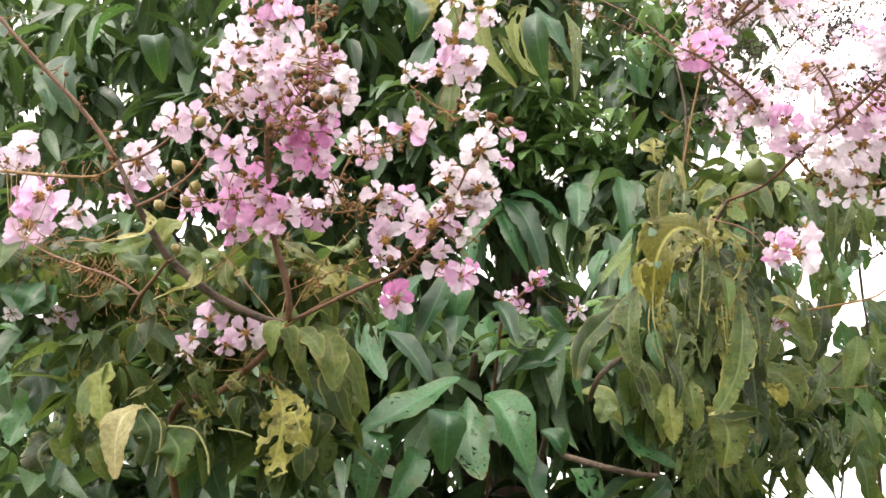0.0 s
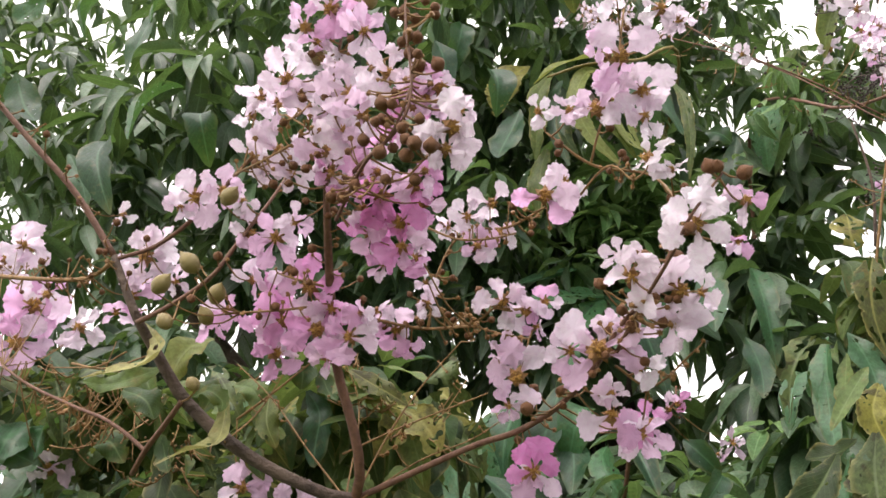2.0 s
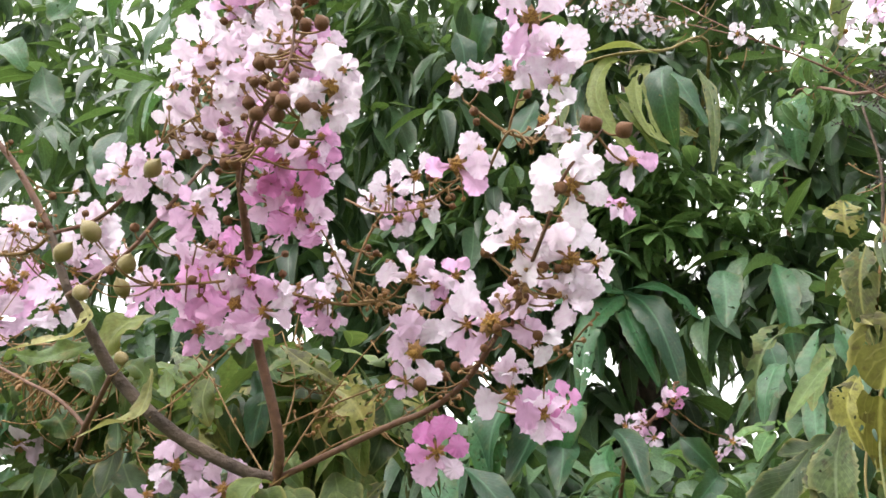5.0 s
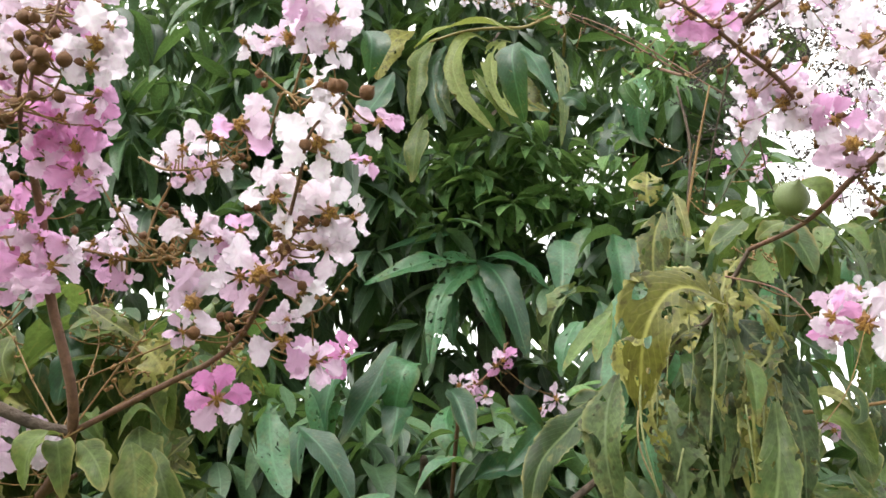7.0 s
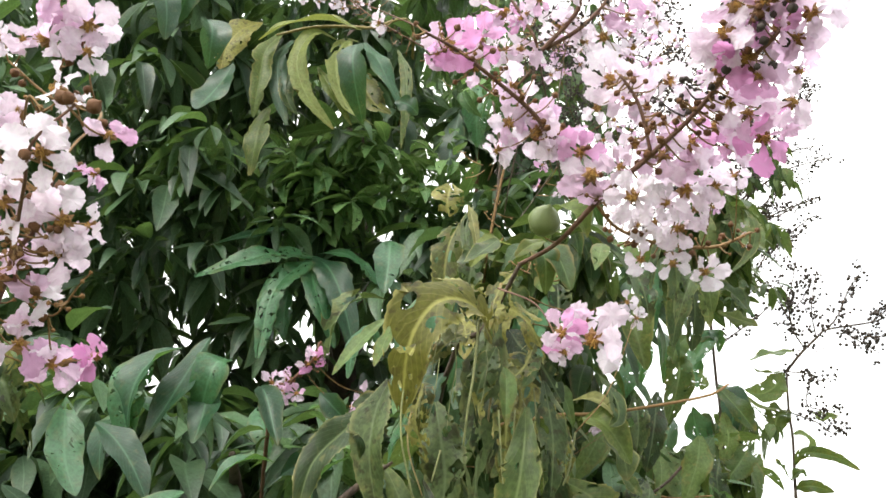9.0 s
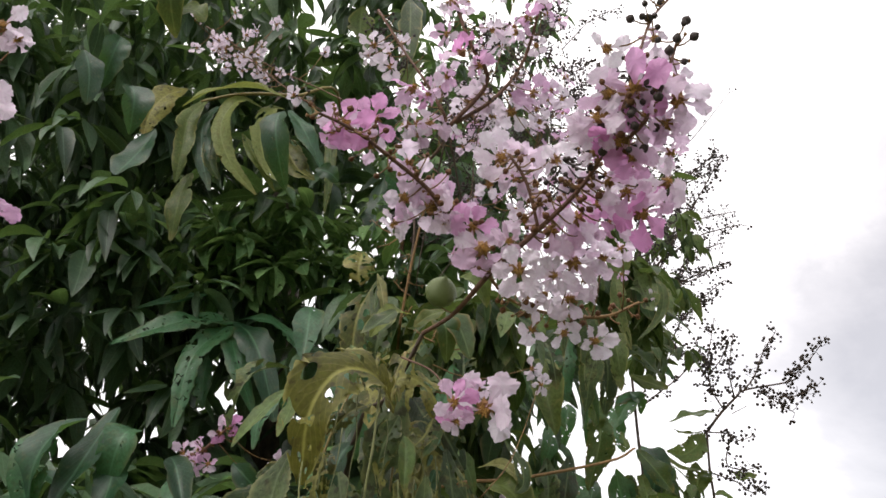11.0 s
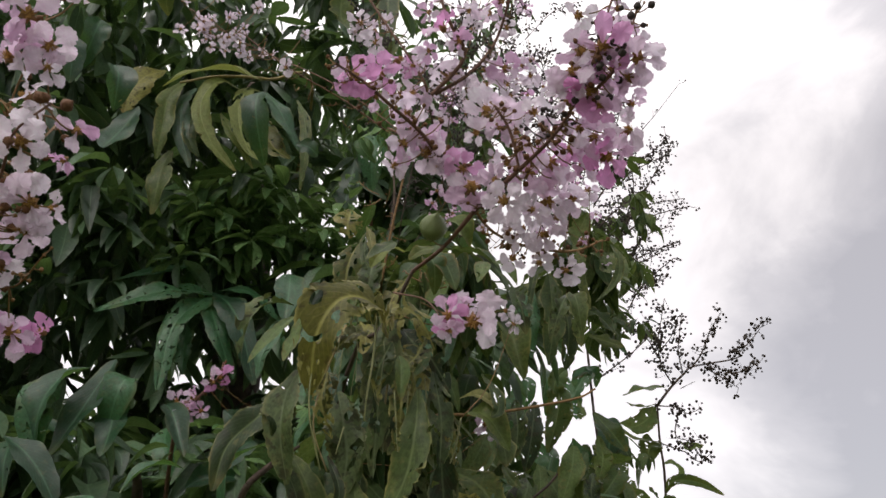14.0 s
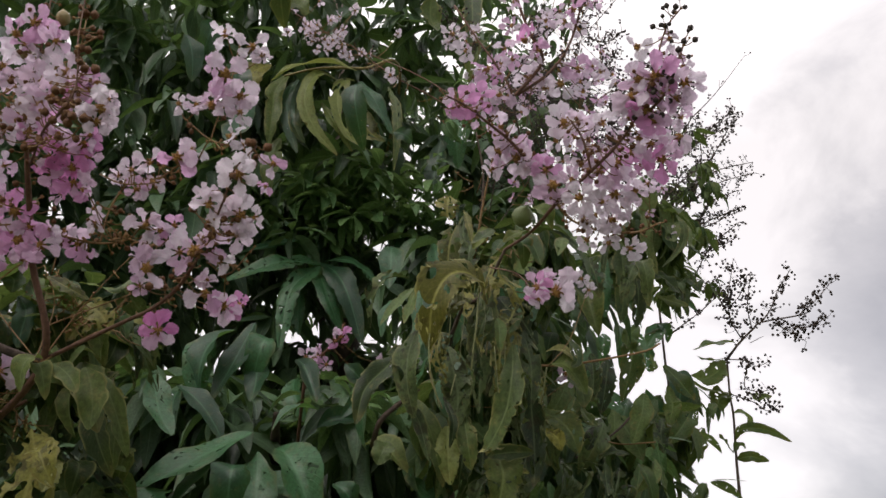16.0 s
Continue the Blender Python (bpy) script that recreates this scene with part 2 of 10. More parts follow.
FRUIT = plain_material("green_capsule", [(0.3, (0.16, 0.12, 0.035)), (0.7, (0.29, 0.23, 0.075))], 90.0, 0.45)
GREEN_FRUIT = plain_material("green_fruit", [(0.3, (0.10, 0.14, 0.04)), (0.7, (0.19, 0.24, 0.08))], 60.0, 0.42)
RIB = plain_material("bare_rib", [(0.3, (0.12, 0.14, 0.05)), (0.7, (0.25, 0.26, 0.10))], 120.0, 0.6)
TWIG = plain_material("brown_twig", [(0.3, (0.095, 0.042, 0.026)), (0.7, (0.18, 0.09, 0.052))], 120.0, 0.7, 0.7, 0.002)
STALK = plain_material("rusty_stalk", [(0.3, (0.14, 0.072, 0.025)), (0.7, (0.27, 0.16, 0.055))], 160.0, 0.7)
BARK = plain_material("dark_bark", [(0.3, (0.045, 0.030, 0.022)), (0.7, (0.12, 0.085, 0.06))], 40.0, 0.85, 0.9, 0.006)
GRASS = plain_material("grass_ground", [(0.25, (0.035, 0.055, 0.018)), (0.5, (0.07, 0.095, 0.03)), (0.75, (0.13, 0.125, 0.055))], 38.0, 0.9, 0.9, 0.02)
grass = GRASS.node_tree
soil = ramp(grass, noise_fac(grass, 0.7, 5.0), [(0.42, (0.55, 0.62, 0.5)), (0.6, (1.15, 1.0, 0.85))])
body = next(n for n in grass.nodes if n.type == "BSDF_PRINCIPLED")
blades = body.inputs["Base Color"].links[0].from_socket
link(grass, mix_color(grass, 1.0, blades, soil, "MULTIPLY"), body.inputs["Base Color"])


# ---- mesh helpers ----
def mesh_object(name, bm, mat, parent=None, label=""):
    me = bpy.data.meshes.new(name)
    bm.to_mesh(me)
    bm.free()
    me.materials.append(mat)
    for f in me.polygons:
        f.use_smooth = True
    ob = new(name, me)
    ob.parent = parent
    return tagged(ob, label)


def smooth_line(points, steps=5):
    """Points with radius, run through by a smooth curve."""
    p = [np.array(q, float) for q in points]
    if len(p) < 3:
        return [p[0] + (p[-1] - p[0]) * i / steps for i in range(steps + 1)]
    p = [2 * p[0] - p[1]] + p + [2 * p[-1] - p[-2]]
    line = []
    for a, b, c, d in zip(p, p[1:], p[2:], p[3:]):
        for i in range(steps):
            t = i / steps
            line.append(0.5 * (2 * b + (c - a) * t + (2 * a - 5 * b + 4 * c - d) * t * t + (3 * b - a - 3 * c + d) * t ** 3))
    return line + [p[-2]]


def tube(bm, points, sides=6, steps=5):
    line = smooth_line(points, steps)
    rings = []
    for i, q in enumerate(line):
        way = Vector(line[min(i + 1, len(line) - 1)][:3] - line[max(i - 1, 0)][:3])
        side = way.orthogonal().normalized() if i == 0 else (side - way.normalized() * side.dot(way.normalized())).normalized()
        up = way.normalized().cross(side)
        c, r = Vector(q[:3]), max(float(q[3]), 0.0004)
        rings.append([bm.verts.new(c + (side * math.cos(a) + up * math.sin(a)) * r) for a in (2 * math.pi * k / sides for k in range(sides))])
    for a, b in zip(rings, rings[1:]):
        for k in range(sides):
            bm.faces.new((a[k], a[(k + 1) % sides], b[(k + 1) % sides], b[k]))
    bm.faces.new(rings[0][::-1])
    bm.faces.new(rings[-1])


def fill(bm, grid, spots, layer, eaten, seed, grain=1.0):
    """Faces of a blade; insects have eaten through the soft parts between midrib and side veins."""
    rows, cols = len(grid) - 1, len(grid[0]) - 1
    for i, (a, b) in enumerate(zip(grid, grid[1:])):
        for j in range(cols):
            if eaten > 0:
                u, v = (j + 0.5) / cols * 2 - 1, (i + 0.5) / rows
                soft = noise.noise(Vector((u * 2.1 * grain, v * 11.0 * grain, seed * 3.7))) + 0.55 * noise.noise(Vector((u * 5.5 * grain, v * 29.0 * grain, seed * 1.3)))
                soft -= 0.6 * max(0.0, 1 - abs(u) / 0.16) + 0.22 * max(0.0, math.sin((v - 0.28 * abs(u)) * 50.0)) ** 4
                if soft > 0.62 - 1.9 * eaten:
                    continue
            f = bm.faces.new((a[j], a[j + 1], b[j + 1], b[j]))
            f.smooth = True
            for loop in f.loops:
                loop[layer].uv = spots[loop.vert]
    for v in [v for v in bm.verts if not v.link_faces]:
        bm.verts.remove(v)
    if eaten > 0:
        # the gnawed margins are rounded
        inner = [v for row in grid[1:-1] for v in row[1:-1] if v.is_valid and any(len(e.link_faces) == 1 for e in v.link_edges)]
        for _ in range(3):
            moved = {}
            for v in inner:
                near = [e.other_vert(v).co for e in v.link_edges if len(e.link_faces) == 1]
                moved[v] = v.co * 0.4 + sum(near, Vector()) * (0.6 / len(near))
            for v, co in moved.items():
                v.co = co


def leaf_mesh(name, mat, rows, cols, bow, fold, wave, tip, seed, hook=0.0, rough=0.07, bites=0.04, eaten=0.0):
    """A leaf of length and width 1 along +y, its face to +z, base at the origin and tip at y = 1."""
    rnd = random.Random(seed)
    bm = bmesh.new()
    layer = bm.loops.layers.uv.new("UVMap")
    grid, spots = [], {}
    ph, ph2, sway = rnd.random() * 6, rnd.random() * 6, hook or rnd.uniform(-0.25, 0.25)
    twist, kink = rnd.uniform(-1, 1) * min(0.9, rough * 6), rnd.uniform(-0.06, 0.06)
    # margins worn and bitten here and there
    worn = {s: [rnd.uniform(1 - rough, 1 + rough * 0.5) - (rnd.uniform(0.15, 0.55) if rnd.random() < bites else 0.0) for _ in range(rows + 1)] for s in (-1, 1)}
    worn = {s: [(w[max(0, i - 1)] + 2 * w[i] + w[min(rows, i + 1)]) / 4 for i in range(rows + 1)] for s, w in worn.items()}
    for i in range(rows + 1):
        v = i / rows
        half = 0.5 * max(0.012, math.sin(math.pi * min(1.0, v) ** tip)) ** 0.58 * (0.45 + 0.55 * min(1.0, 3.2 * v))
        row = []
        for j in range(cols + 1):
            u = j / cols * 2 - 1
            ripple = 1 + 0.045 * math.sin(v * 15 + ph + 2 * u) + 0.02 * math.sin(v * 31 + ph2)
            z = bow * math.sin(math.pi * v ** 0.9) - 0.35 * bow * v ** 3
            z += (fold * abs(u) + wave * abs(u) ** 1.5 * math.sin(v * 11 + ph2 + (1.9 if u > 0 else 0))) * half
            z += u * half * math.sin(twist * v)
            if abs(u) == 1 and 0 < i < rows:
                ripple *= worn[int(u)][i]
            vert = bm.verts.new((u * half * ripple + sway * math.sin(math.pi * v) + kink * math.sin(5 * v + ph), v, z))
            spots[vert] = (0.5 + 0.5 * u, v)
            row.append(vert)
        grid.append(row)
    fill(bm, grid, spots, layer, eaten, seed)
    me = bpy.data.meshes.new(name)
    bm.to_mesh(me)
    bm.free()
    me.materials.append(mat)
    return me


SHAPES = ((0.25, 0.30, 0.10), (0.55, 0.5, 0.16), (0.12, 0.2, 0.22), (0.75, 0.35, 0.14), (0.4, 0.7, 0.1), (-0.2, 0.25, 0.2))
RAGGED = ((0.5, 0.5, 0.45), (0.9, 0.9, 0.35), (-0.3, 0.4, 0.55), (0.3, 1.1, 0.3), (0.8, 0.2, 0.6), (1.1, 0.6, 0.4))
LEAVES = {}
for key, mat in (("mango", MANGO), ("crape", CRAPE), ("eaten", EATEN), ("olive", OLIVE), ("yellow", YELLOW), ("lace", LACE)):
    ragged, lost = key in ("eaten", "yellow"), {"eaten": 0.28, "lace": 0.3}.get(key, 0.0)
    rows, cols = (40, 14) if lost else (24, 6)
    LEAVES[key] = [leaf_mesh(key + "_leaf", mat, rows, cols, b, f, w, 0.86 if key == "mango" else 0.84, s, 0.0, 0.05 if key == "mango" else 0.1, 0.04 if key == "mango" else 0.09, lost and lost + 0.02 * (s % 3 - 1))
                   for s, (b, f, w) in enumerate(RAGGED if ragged else SHAPES)]
count = {"leaf": 0, "flower": 0, "bud": 0}


def leaf(thing, kind, base, tip, width, roll=0.0):
    """One blade from base to tip; roll turns its face about its length from facing up and out to -y."""
    b, t = Vector(base), Vector(tip)
    way = (t - b)
    length = way.length
    y = way.normalized()
    z = Vector((0.0, -0.85, 0.5))
    z = (z - y * z.dot(y)).normalized()
    z = Matrix.Rotation(radians(roll), 3, y) @ z
    x = y.cross(z)
    variants = LEAVES[kind]
    ob = new("leaf", variants[count["leaf"] % len(variants)])
    count["leaf"] += 1
    ob.parent = thing
    m = Matrix((x, y, z)).transposed().to_4x4() @ Matrix.Diagonal((width, length, width, 1))
    m.translation = b
    ob.matrix_parent_inverse = Matrix.Translation(-thing.location)
    ob.matrix_basis = m
    return ob


def bent_leaf(thing, mat, points, width, roll=0.0, eaten=0.0, fold=0.35, wave=0.2, grain=0.75):
    """One blade of its own along a curved midrib from base to tip; eaten is the share gnawed away."""
    count["leaf"] += 1
    rnd = random.Random(500 + count["leaf"])
    o = thing.location
    line = [Vector(q[:3]) - o for q in smooth_line(points, 60 // (len(points) - 1) if eaten else 24 // (len(points) - 1))]
    rows, cols = len(line) - 1, 20 if eaten else 8
    bm = bmesh.new()
    layer = bm.loops.layers.uv.new("UVMap")
    grid, spots = [], {}
    ph, ph2, turn_by = rnd.random() * 6, rnd.random() * 6, rnd.uniform(-0.5, 0.5)
    worn = {k: [rnd.uniform(0.9, 1.04) - (rnd.uniform(0.15, 0.5) if rnd.random() < 0.05 else 0.0) for _ in range(rows + 1)] for k in (-1, 1)}
    for i, c in enumerate(line):
        v = i / rows
        way = (line[min(i + 1, rows)] - line[max(i - 1, 0)]).normalized()
        face = Vector((0.0, -0.85, 0.5))
        face = Matrix.Rotation(radians(roll) + turn_by * v, 3, way) @ (face - way * face.dot(way)).normalized()
        side = way.cross(face)
        half = 0.5 * width * max(0.03, math.sin(math.pi * min(1.0, 0.03 + 0.97 * v) ** 0.84)) ** 0.58 * (0.45 + 0.55 * min(1.0, 3.2 * v))
        row = []
        for j in range(cols + 1):
            u = j / cols * 2 - 1
            ripple = 1 + 0.04 * math.sin(v * 15 + ph + 2 * u) + 0.02 * math.sin(v * 33 + ph2)
            if abs(u) == 1 and 0 < i < rows:
                ripple *= worn[int(u)][i]
            lift = (fold * abs(u) - 0.25 * u * u + wave * abs(u) ** 1.5 * math.sin(v * 12 + ph2 + (1.9 if u > 0 else 0))) * half
            vert = bm.verts.new(c + side * (u * half * ripple) + face * lift)
            spots[vert] = (0.5 + 0.5 * u, v)
            row.append(vert)
        grid.append(row)
    fill(bm, grid, spots, layer, eaten, count["leaf"] * 0.37, grain)
    return mesh_object("leaf", bm, mat, thing)


def flower_mesh(seed):
    """Six petals round +z, each a crinkled round blade on a narrow claw; about 1 wide."""
    rnd = random.Random(100 + seed)
    bm = bmesh.new()
    layer = bm.loops.layers.uv.new("UVMap")
    cup = rnd.uniform(-0.25, 0.35)
    around = 44
    for k in range(6):
        if rnd.random() < 0.14:
            continue
        turn_k = 2 * math.pi * (k + rnd.uniform(-0.27, 0.27)) / 6
        far, big = rnd.uniform(0.30, 0.37), rnd.uniform(0.125, 0.17)
        lift, twist, curl = cup + rnd.uniform(-0.5, 0.6), rnd.uniform(-0.8, 0.8), rnd.uniform(-1.6, 1.2)
        ph = [rnd.random() * 6 for _ in range(6)]
        spots = {}

        def put(x, y, v, a):
            z = lift * x + twist * y * x / far + curl * max(0.0, x - far) ** 2
            z += 0.042 * v * math.sin(26 * y + ph[2]) + 0.032 * v * math.sin(24 * x + 15 * y + ph[3]) + 0.016 * v ** 3 * math.sin(11 * a + ph[4])
            vert = bm.verts.new((x * math.cos(turn_k) - y * math.sin(turn_k), x * math.sin(turn_k) + y * math.cos(turn_k), z))
            spots[vert] = (0.5 + 2 * y + k, min(1.0, max(0.0, x * 2)))
            return vert
        rings = []
        for ring in (0.38, 0.72, 1.0):
            row = []
            for n in range(around):
                a = 2 * math.pi * n / around
                edge = 1 + ring ** 3 * (0.035 * math.sin(3 * a + ph[0]) + 0.05 * math.sin(10 * a + ph[1]) + 0.045 * math.sin(16 * a + ph[5]) + rnd.uniform(-0.045, 0.045))
                x, y = far + big * 0.98 * ring * edge * math.cos(a), big * 1.1 * ring * edge * math.sin(a)
                off = abs(n - around / 2)
                if ring == 1.0 and off < 0.6:
                    x, y = 0.03, 0.0
                elif ring == 1.0 and off < 2.1:
                    x, y = 0.05 + 0.05 * off, math.copysign(0.014 * (1 + off), y)
                row.append(put(x, y, ring, a))
            rings.append(row)
        mid = put(far, 0.0, 0.2, 0.0)
        faces = [(mid, rings[0][n], rings[0][(n + 1) % around]) for n in range(around)]
        for a, b in zip(rings, rings[1:]):
            faces += [(a[n], b[n], b[(n + 1) % around], a[(n + 1) % around]) for n in range(around)]
        for q in faces:
            f = bm.faces.new(q)
            f.smooth = True
            for loop in f.loops:
                loop[layer].uv = spots[loop.vert]
    me = bpy.data.meshes.new("flower")
    bm.to_mesh(me)
    bm.free()
    me.materials.append(PETAL)
    return me


def stamen_mesh():
    rnd = random.Random(7)
    bm = bmesh.new()
    for k in range(34):
        a, lean, h = rnd.random() * 6.283, rnd.uniform(0.01, 0.07), rnd.uniform(0.06, 0.11)
        top = (lean * 1.3 * math.cos(a), lean * 1.3 * math.sin(a), h)
        tube(bm, [(0.03 * math.cos(a), 0.03 * math.sin(a), 0.0, 0.006), (*top, 0.005)], 3, 1)
        bmesh.ops.create_icosphere(bm, subdivisions=1, radius=0.011, matrix=Matrix.Translation(top))
    me = bpy.data.meshes.new("stamens")
    bm.to_mesh(me)
    bm.free()
    me.materials.append(STAMEN)
    return me


def calyx_mesh():
    bm = bmesh.new()
    tube(bm, [(0, 0, -0.17, 0.03), (0, 0, -0.10, 0.075), (0, 0, -0.02, 0.10), (0, 0, 0.015, 0.09)], 8, 3)
    for k in range(6):
        a = 2 * math.pi * (k + 0.5) / 6
        d = Vector((math.cos(a), math.sin(a), 0))
        s = Vector((-math.sin(a), math.cos(a), 0)) * 0.045
        p = [d * 0.08 + s, d * 0.08 - s, d * 0.155 + Vector((0, 0, -0.06)), d * 0.09 + Vector((0, 0, -0.03))]
        q = [bm.verts.new(v) for v in p]
        bm.faces.new((q[0], q[1], q[2]))
        bm.faces.new((q[0], q[2], q[3]))
        bm.faces.new((q[1], q[3], q[2]))
    me = bpy.data.meshes.new("calyx")
    bm.to_mesh(me)
    bm.free()
    me.materials.append(CALYX)
    return me


def capsule_mesh(name, mat, long, ribs, seed=0):
    """A bud or capsule about one unit across, its stalk end at the origin, along +z."""
    bm = bmesh.new()
    rows, sides = 8, 12
    rings = []
    for i in range(rows + 1):
        v = i / rows
        r = 0.5 * math.sin(math.pi * (0.08 + 0.88 * v)) ** 0.75
        rings.append([bm.verts.new((r * (1 + ribs * math.cos(6 * a)) * math.cos(a), r * (1 + ribs * math.cos(6 * a)) * math.sin(a), v * long)) for a in (2 * math.pi * k / sides for k in range(sides))])
    for a, b in zip(rings, rings[1:]):
        for k in range(sides):
            bm.faces.new((a[k], a[(k + 1) % sides], b[(k + 1) % sides], b[k]))
    bm.faces.new(rings[0][::-1])
    tip = bm.verts.new((0, 0, long * 1.14))
    for k in range(sides):
        bm.faces.new((rings[-1][k], rings[-1][(k + 1) % sides], tip))
    me = bpy.data.meshes.new(name)
    bm.to_mesh(me)
    bm.free()
    me.materials.append(mat)
    for f in me.polygons:
        f.use_smooth = True
    return me


FLOWERS = [flower_mesh(s) for s in range(14)]
STAMENS, CALYXES = stamen_mesh(), calyx_mesh()
BUDS = {"bud": capsule_mesh("bud", BUD, 1.0, 0.05), "old": capsule_mesh("capsule", OLD_BUD, 1.0, 0.04), "fruit": capsule_mesh("fruit", FRUIT, 1.25, 0.015), "spent": CALYXES, "green": capsule_mesh("fruit", GREEN_FRUIT, 1.0, 0.01)}
FRESH, MIDDLE, PALE = Vector((0.76, 0.27, 0.60)), Vector((0.80, 0.53, 0.745)), Vector((0.85, 0.79, 0.84))


def facing(n, spin):
    z = Vector(n).normalized()
    return z.to_track_quat("Z", "Y").to_matrix().to_4x4() @ Matrix.Rotation(radians(spin), 4, "Z")


def flower(thing, at, width, n, fade):
    """A flower at a place, its face along n; fade runs from 0, fresh pink, to 1, nearly white."""
    k = count["flower"]
    count["flower"] += 1
    ob = new("flower", FLOWERS[(k * 5 + 2) % len(FLOWERS)])
    ob.parent = thing
    ob.matrix_parent_inverse = Matrix.Translation(-thing.location)
    m = facing(n, k * 47.0) @ Matrix.Diagonal((width, width, width * (0.8 + 0.1 * (k % 5)), 1))
    m.translation = Vector(at)
    ob.matrix_basis = m
    c = FRESH.lerp(MIDDLE, min(1, fade * 2)).lerp(PALE, max(0, fade * 2 - 1))
    ob.color = (*c, 1)
    for name, me in (("stamen_tuft", STAMENS), ("calyx", CALYXES)):
        piece = new(name, me)
        piece.parent = ob
    STALK_ENDS.setdefault(thing.name, []).append(Vector(at) - Vector(n).normalized() * width * 0.15)
    return ob


def bud(thing, kind, at, width, n):
    count["bud"] += 1
    ob = new({"bud": "bud", "old": "capsule", "fruit": "fruit", "spent": "spent_calyx", "green": "fruit"}[kind], BUDS[kind])
    ob.parent = thing
    ob.matrix_parent_inverse = Matrix.Translation(-thing.location)
    m = facing(n, count["bud"] * 61.0) @ Matrix.Diagonal((width, width, width, 1))
    m.translation = Vector(at)
    ob.matrix_basis = m
    STALK_ENDS.setdefault(thing.name, []).append(Vector(at))
    return ob


STALK_ENDS, STEM_LINES = {}, {}


def stem(thing, points, mat=None, name="stem", sides=7):
    bm = bmesh.new()
    tube(bm, [(x - thing.location.x, y - thing.location.y, z - thing.location.z, r) for x, y, z, r in points], sides, 6)
    STEM_LINES.setdefault(thing.name, []).extend(Vector(q[:3]) for q in smooth_line(points, 8))
    return mesh_object(name, bm, mat or TWIG, thing)


def strand(thing, top, length, sway, radius, seed):
    """A bare leaf stalk or rib that hangs down."""
    rnd = random.Random(seed)
    x, y, z = top
    pts = [(x, y, z, radius)]
    for k in range(1, 5):
        pts.append((x + sway * (k / 4) ** 2 + rnd.gauss(0, 0.002), y + rnd.gauss(0, 0.002), z - length * k / 4, radius * (1 - 0.15 * k)))
    return stem(thing, pts, RIB, "leaf_stalk", 5)


def spray(thing, points, number, spread, width, kind="bud", seed=0):
    """Buds on short stalks round a stem line."""
    rnd = random.Random(seed)
    line = smooth_line(points, 8)
    for k in range(number):
        q = Vector(line[min(len(line) - 1, int((k + rnd.random()) / number * len(line)))][:3])
        d = Vector((rnd.gauss(0, 1), rnd.gauss(0, 1), rnd.gauss(0.2, 1))).normalized()
        bud(thing, kind, q + d * spread * rnd.uniform(0.5, 1.2), width * rnd.uniform(0.75, 1.15), d + Vector((0, 0, 0.3)))


def stalks(thing, radius=0.0007, mat=None):
    """Thin stalks that tie every flower and bud to the nearest stem below it."""
    lines = STEM_LINES.get(thing.name, [])
    ends = STALK_ENDS.get(thing.name, [])
    if not lines or not ends:
        return
    bm = bmesh.new()
    o = thing.location
    for e in ends:
        s = min(lines, key=lambda q: (q - e).length + 0.25 * max(0.0, q.z - e.z))
        mid = (s + e) / 2 + Vector((0, 0, -0.12 * (e - s).length))
        tube(bm, [(*(s - o), radius * 1.5), (*(mid - o), radius * 1.2), (*(e - o), radius)], 4, 3)
    tagged(mesh_object("flower_stalk", bm, mat or STALK, thing), kind="stuff")


def seed_spray(thing, points, number, spread, width, seed=0, mat=None, name="seed_spray"):
    """A fine dry spray: branchlets off a stem line, each set with small round capsules."""
    rnd = random.Random(seed)
    line = smooth_line(points, 8)
    o = thing.location
    bm = bmesh.new()
    for k in range(number):
        q = Vector(line[min(len(line) - 1, int((k + rnd.random()) / number * len(line)))][:3]) - o
        d = Vector((rnd.gauss(0, 1), rnd.gauss(0, 1), rnd.gauss(0.25, 0.9))).normalized()
        reach = spread * rnd.uniform(0.5, 1.3)
        tip = q + d * reach
        tube(bm, [(*q, 0.0013), (*(q + d * reach * 0.5 + Vector((0, 0, -0.1 * reach))), 0.0011), (*tip, 0.0008)], 3, 2)
        for n in range(rnd.randint(2, 4)):
            at = q + d * reach * rnd.uniform(0.45, 1.05) + Vector((rnd.gauss(0, 1), rnd.gauss(0, 1), rnd.gauss(0, 1))) * width * 0.8
            bmesh.ops.create_icosphere(bm, subdivisions=1, radius=width * rnd.uniform(0.36, 0.58), matrix=Matrix.Translation(at))
    tagged(mesh_object(name, bm, mat or OLD_BUD, thing), kind="stuff")


def thing_at(name, place, label, category, group="", kind=""):
    ob = new(name)
    ob.location = place
    ob.empty_display_size = 0.1
    return tagged(ob, label, category, group, kind)


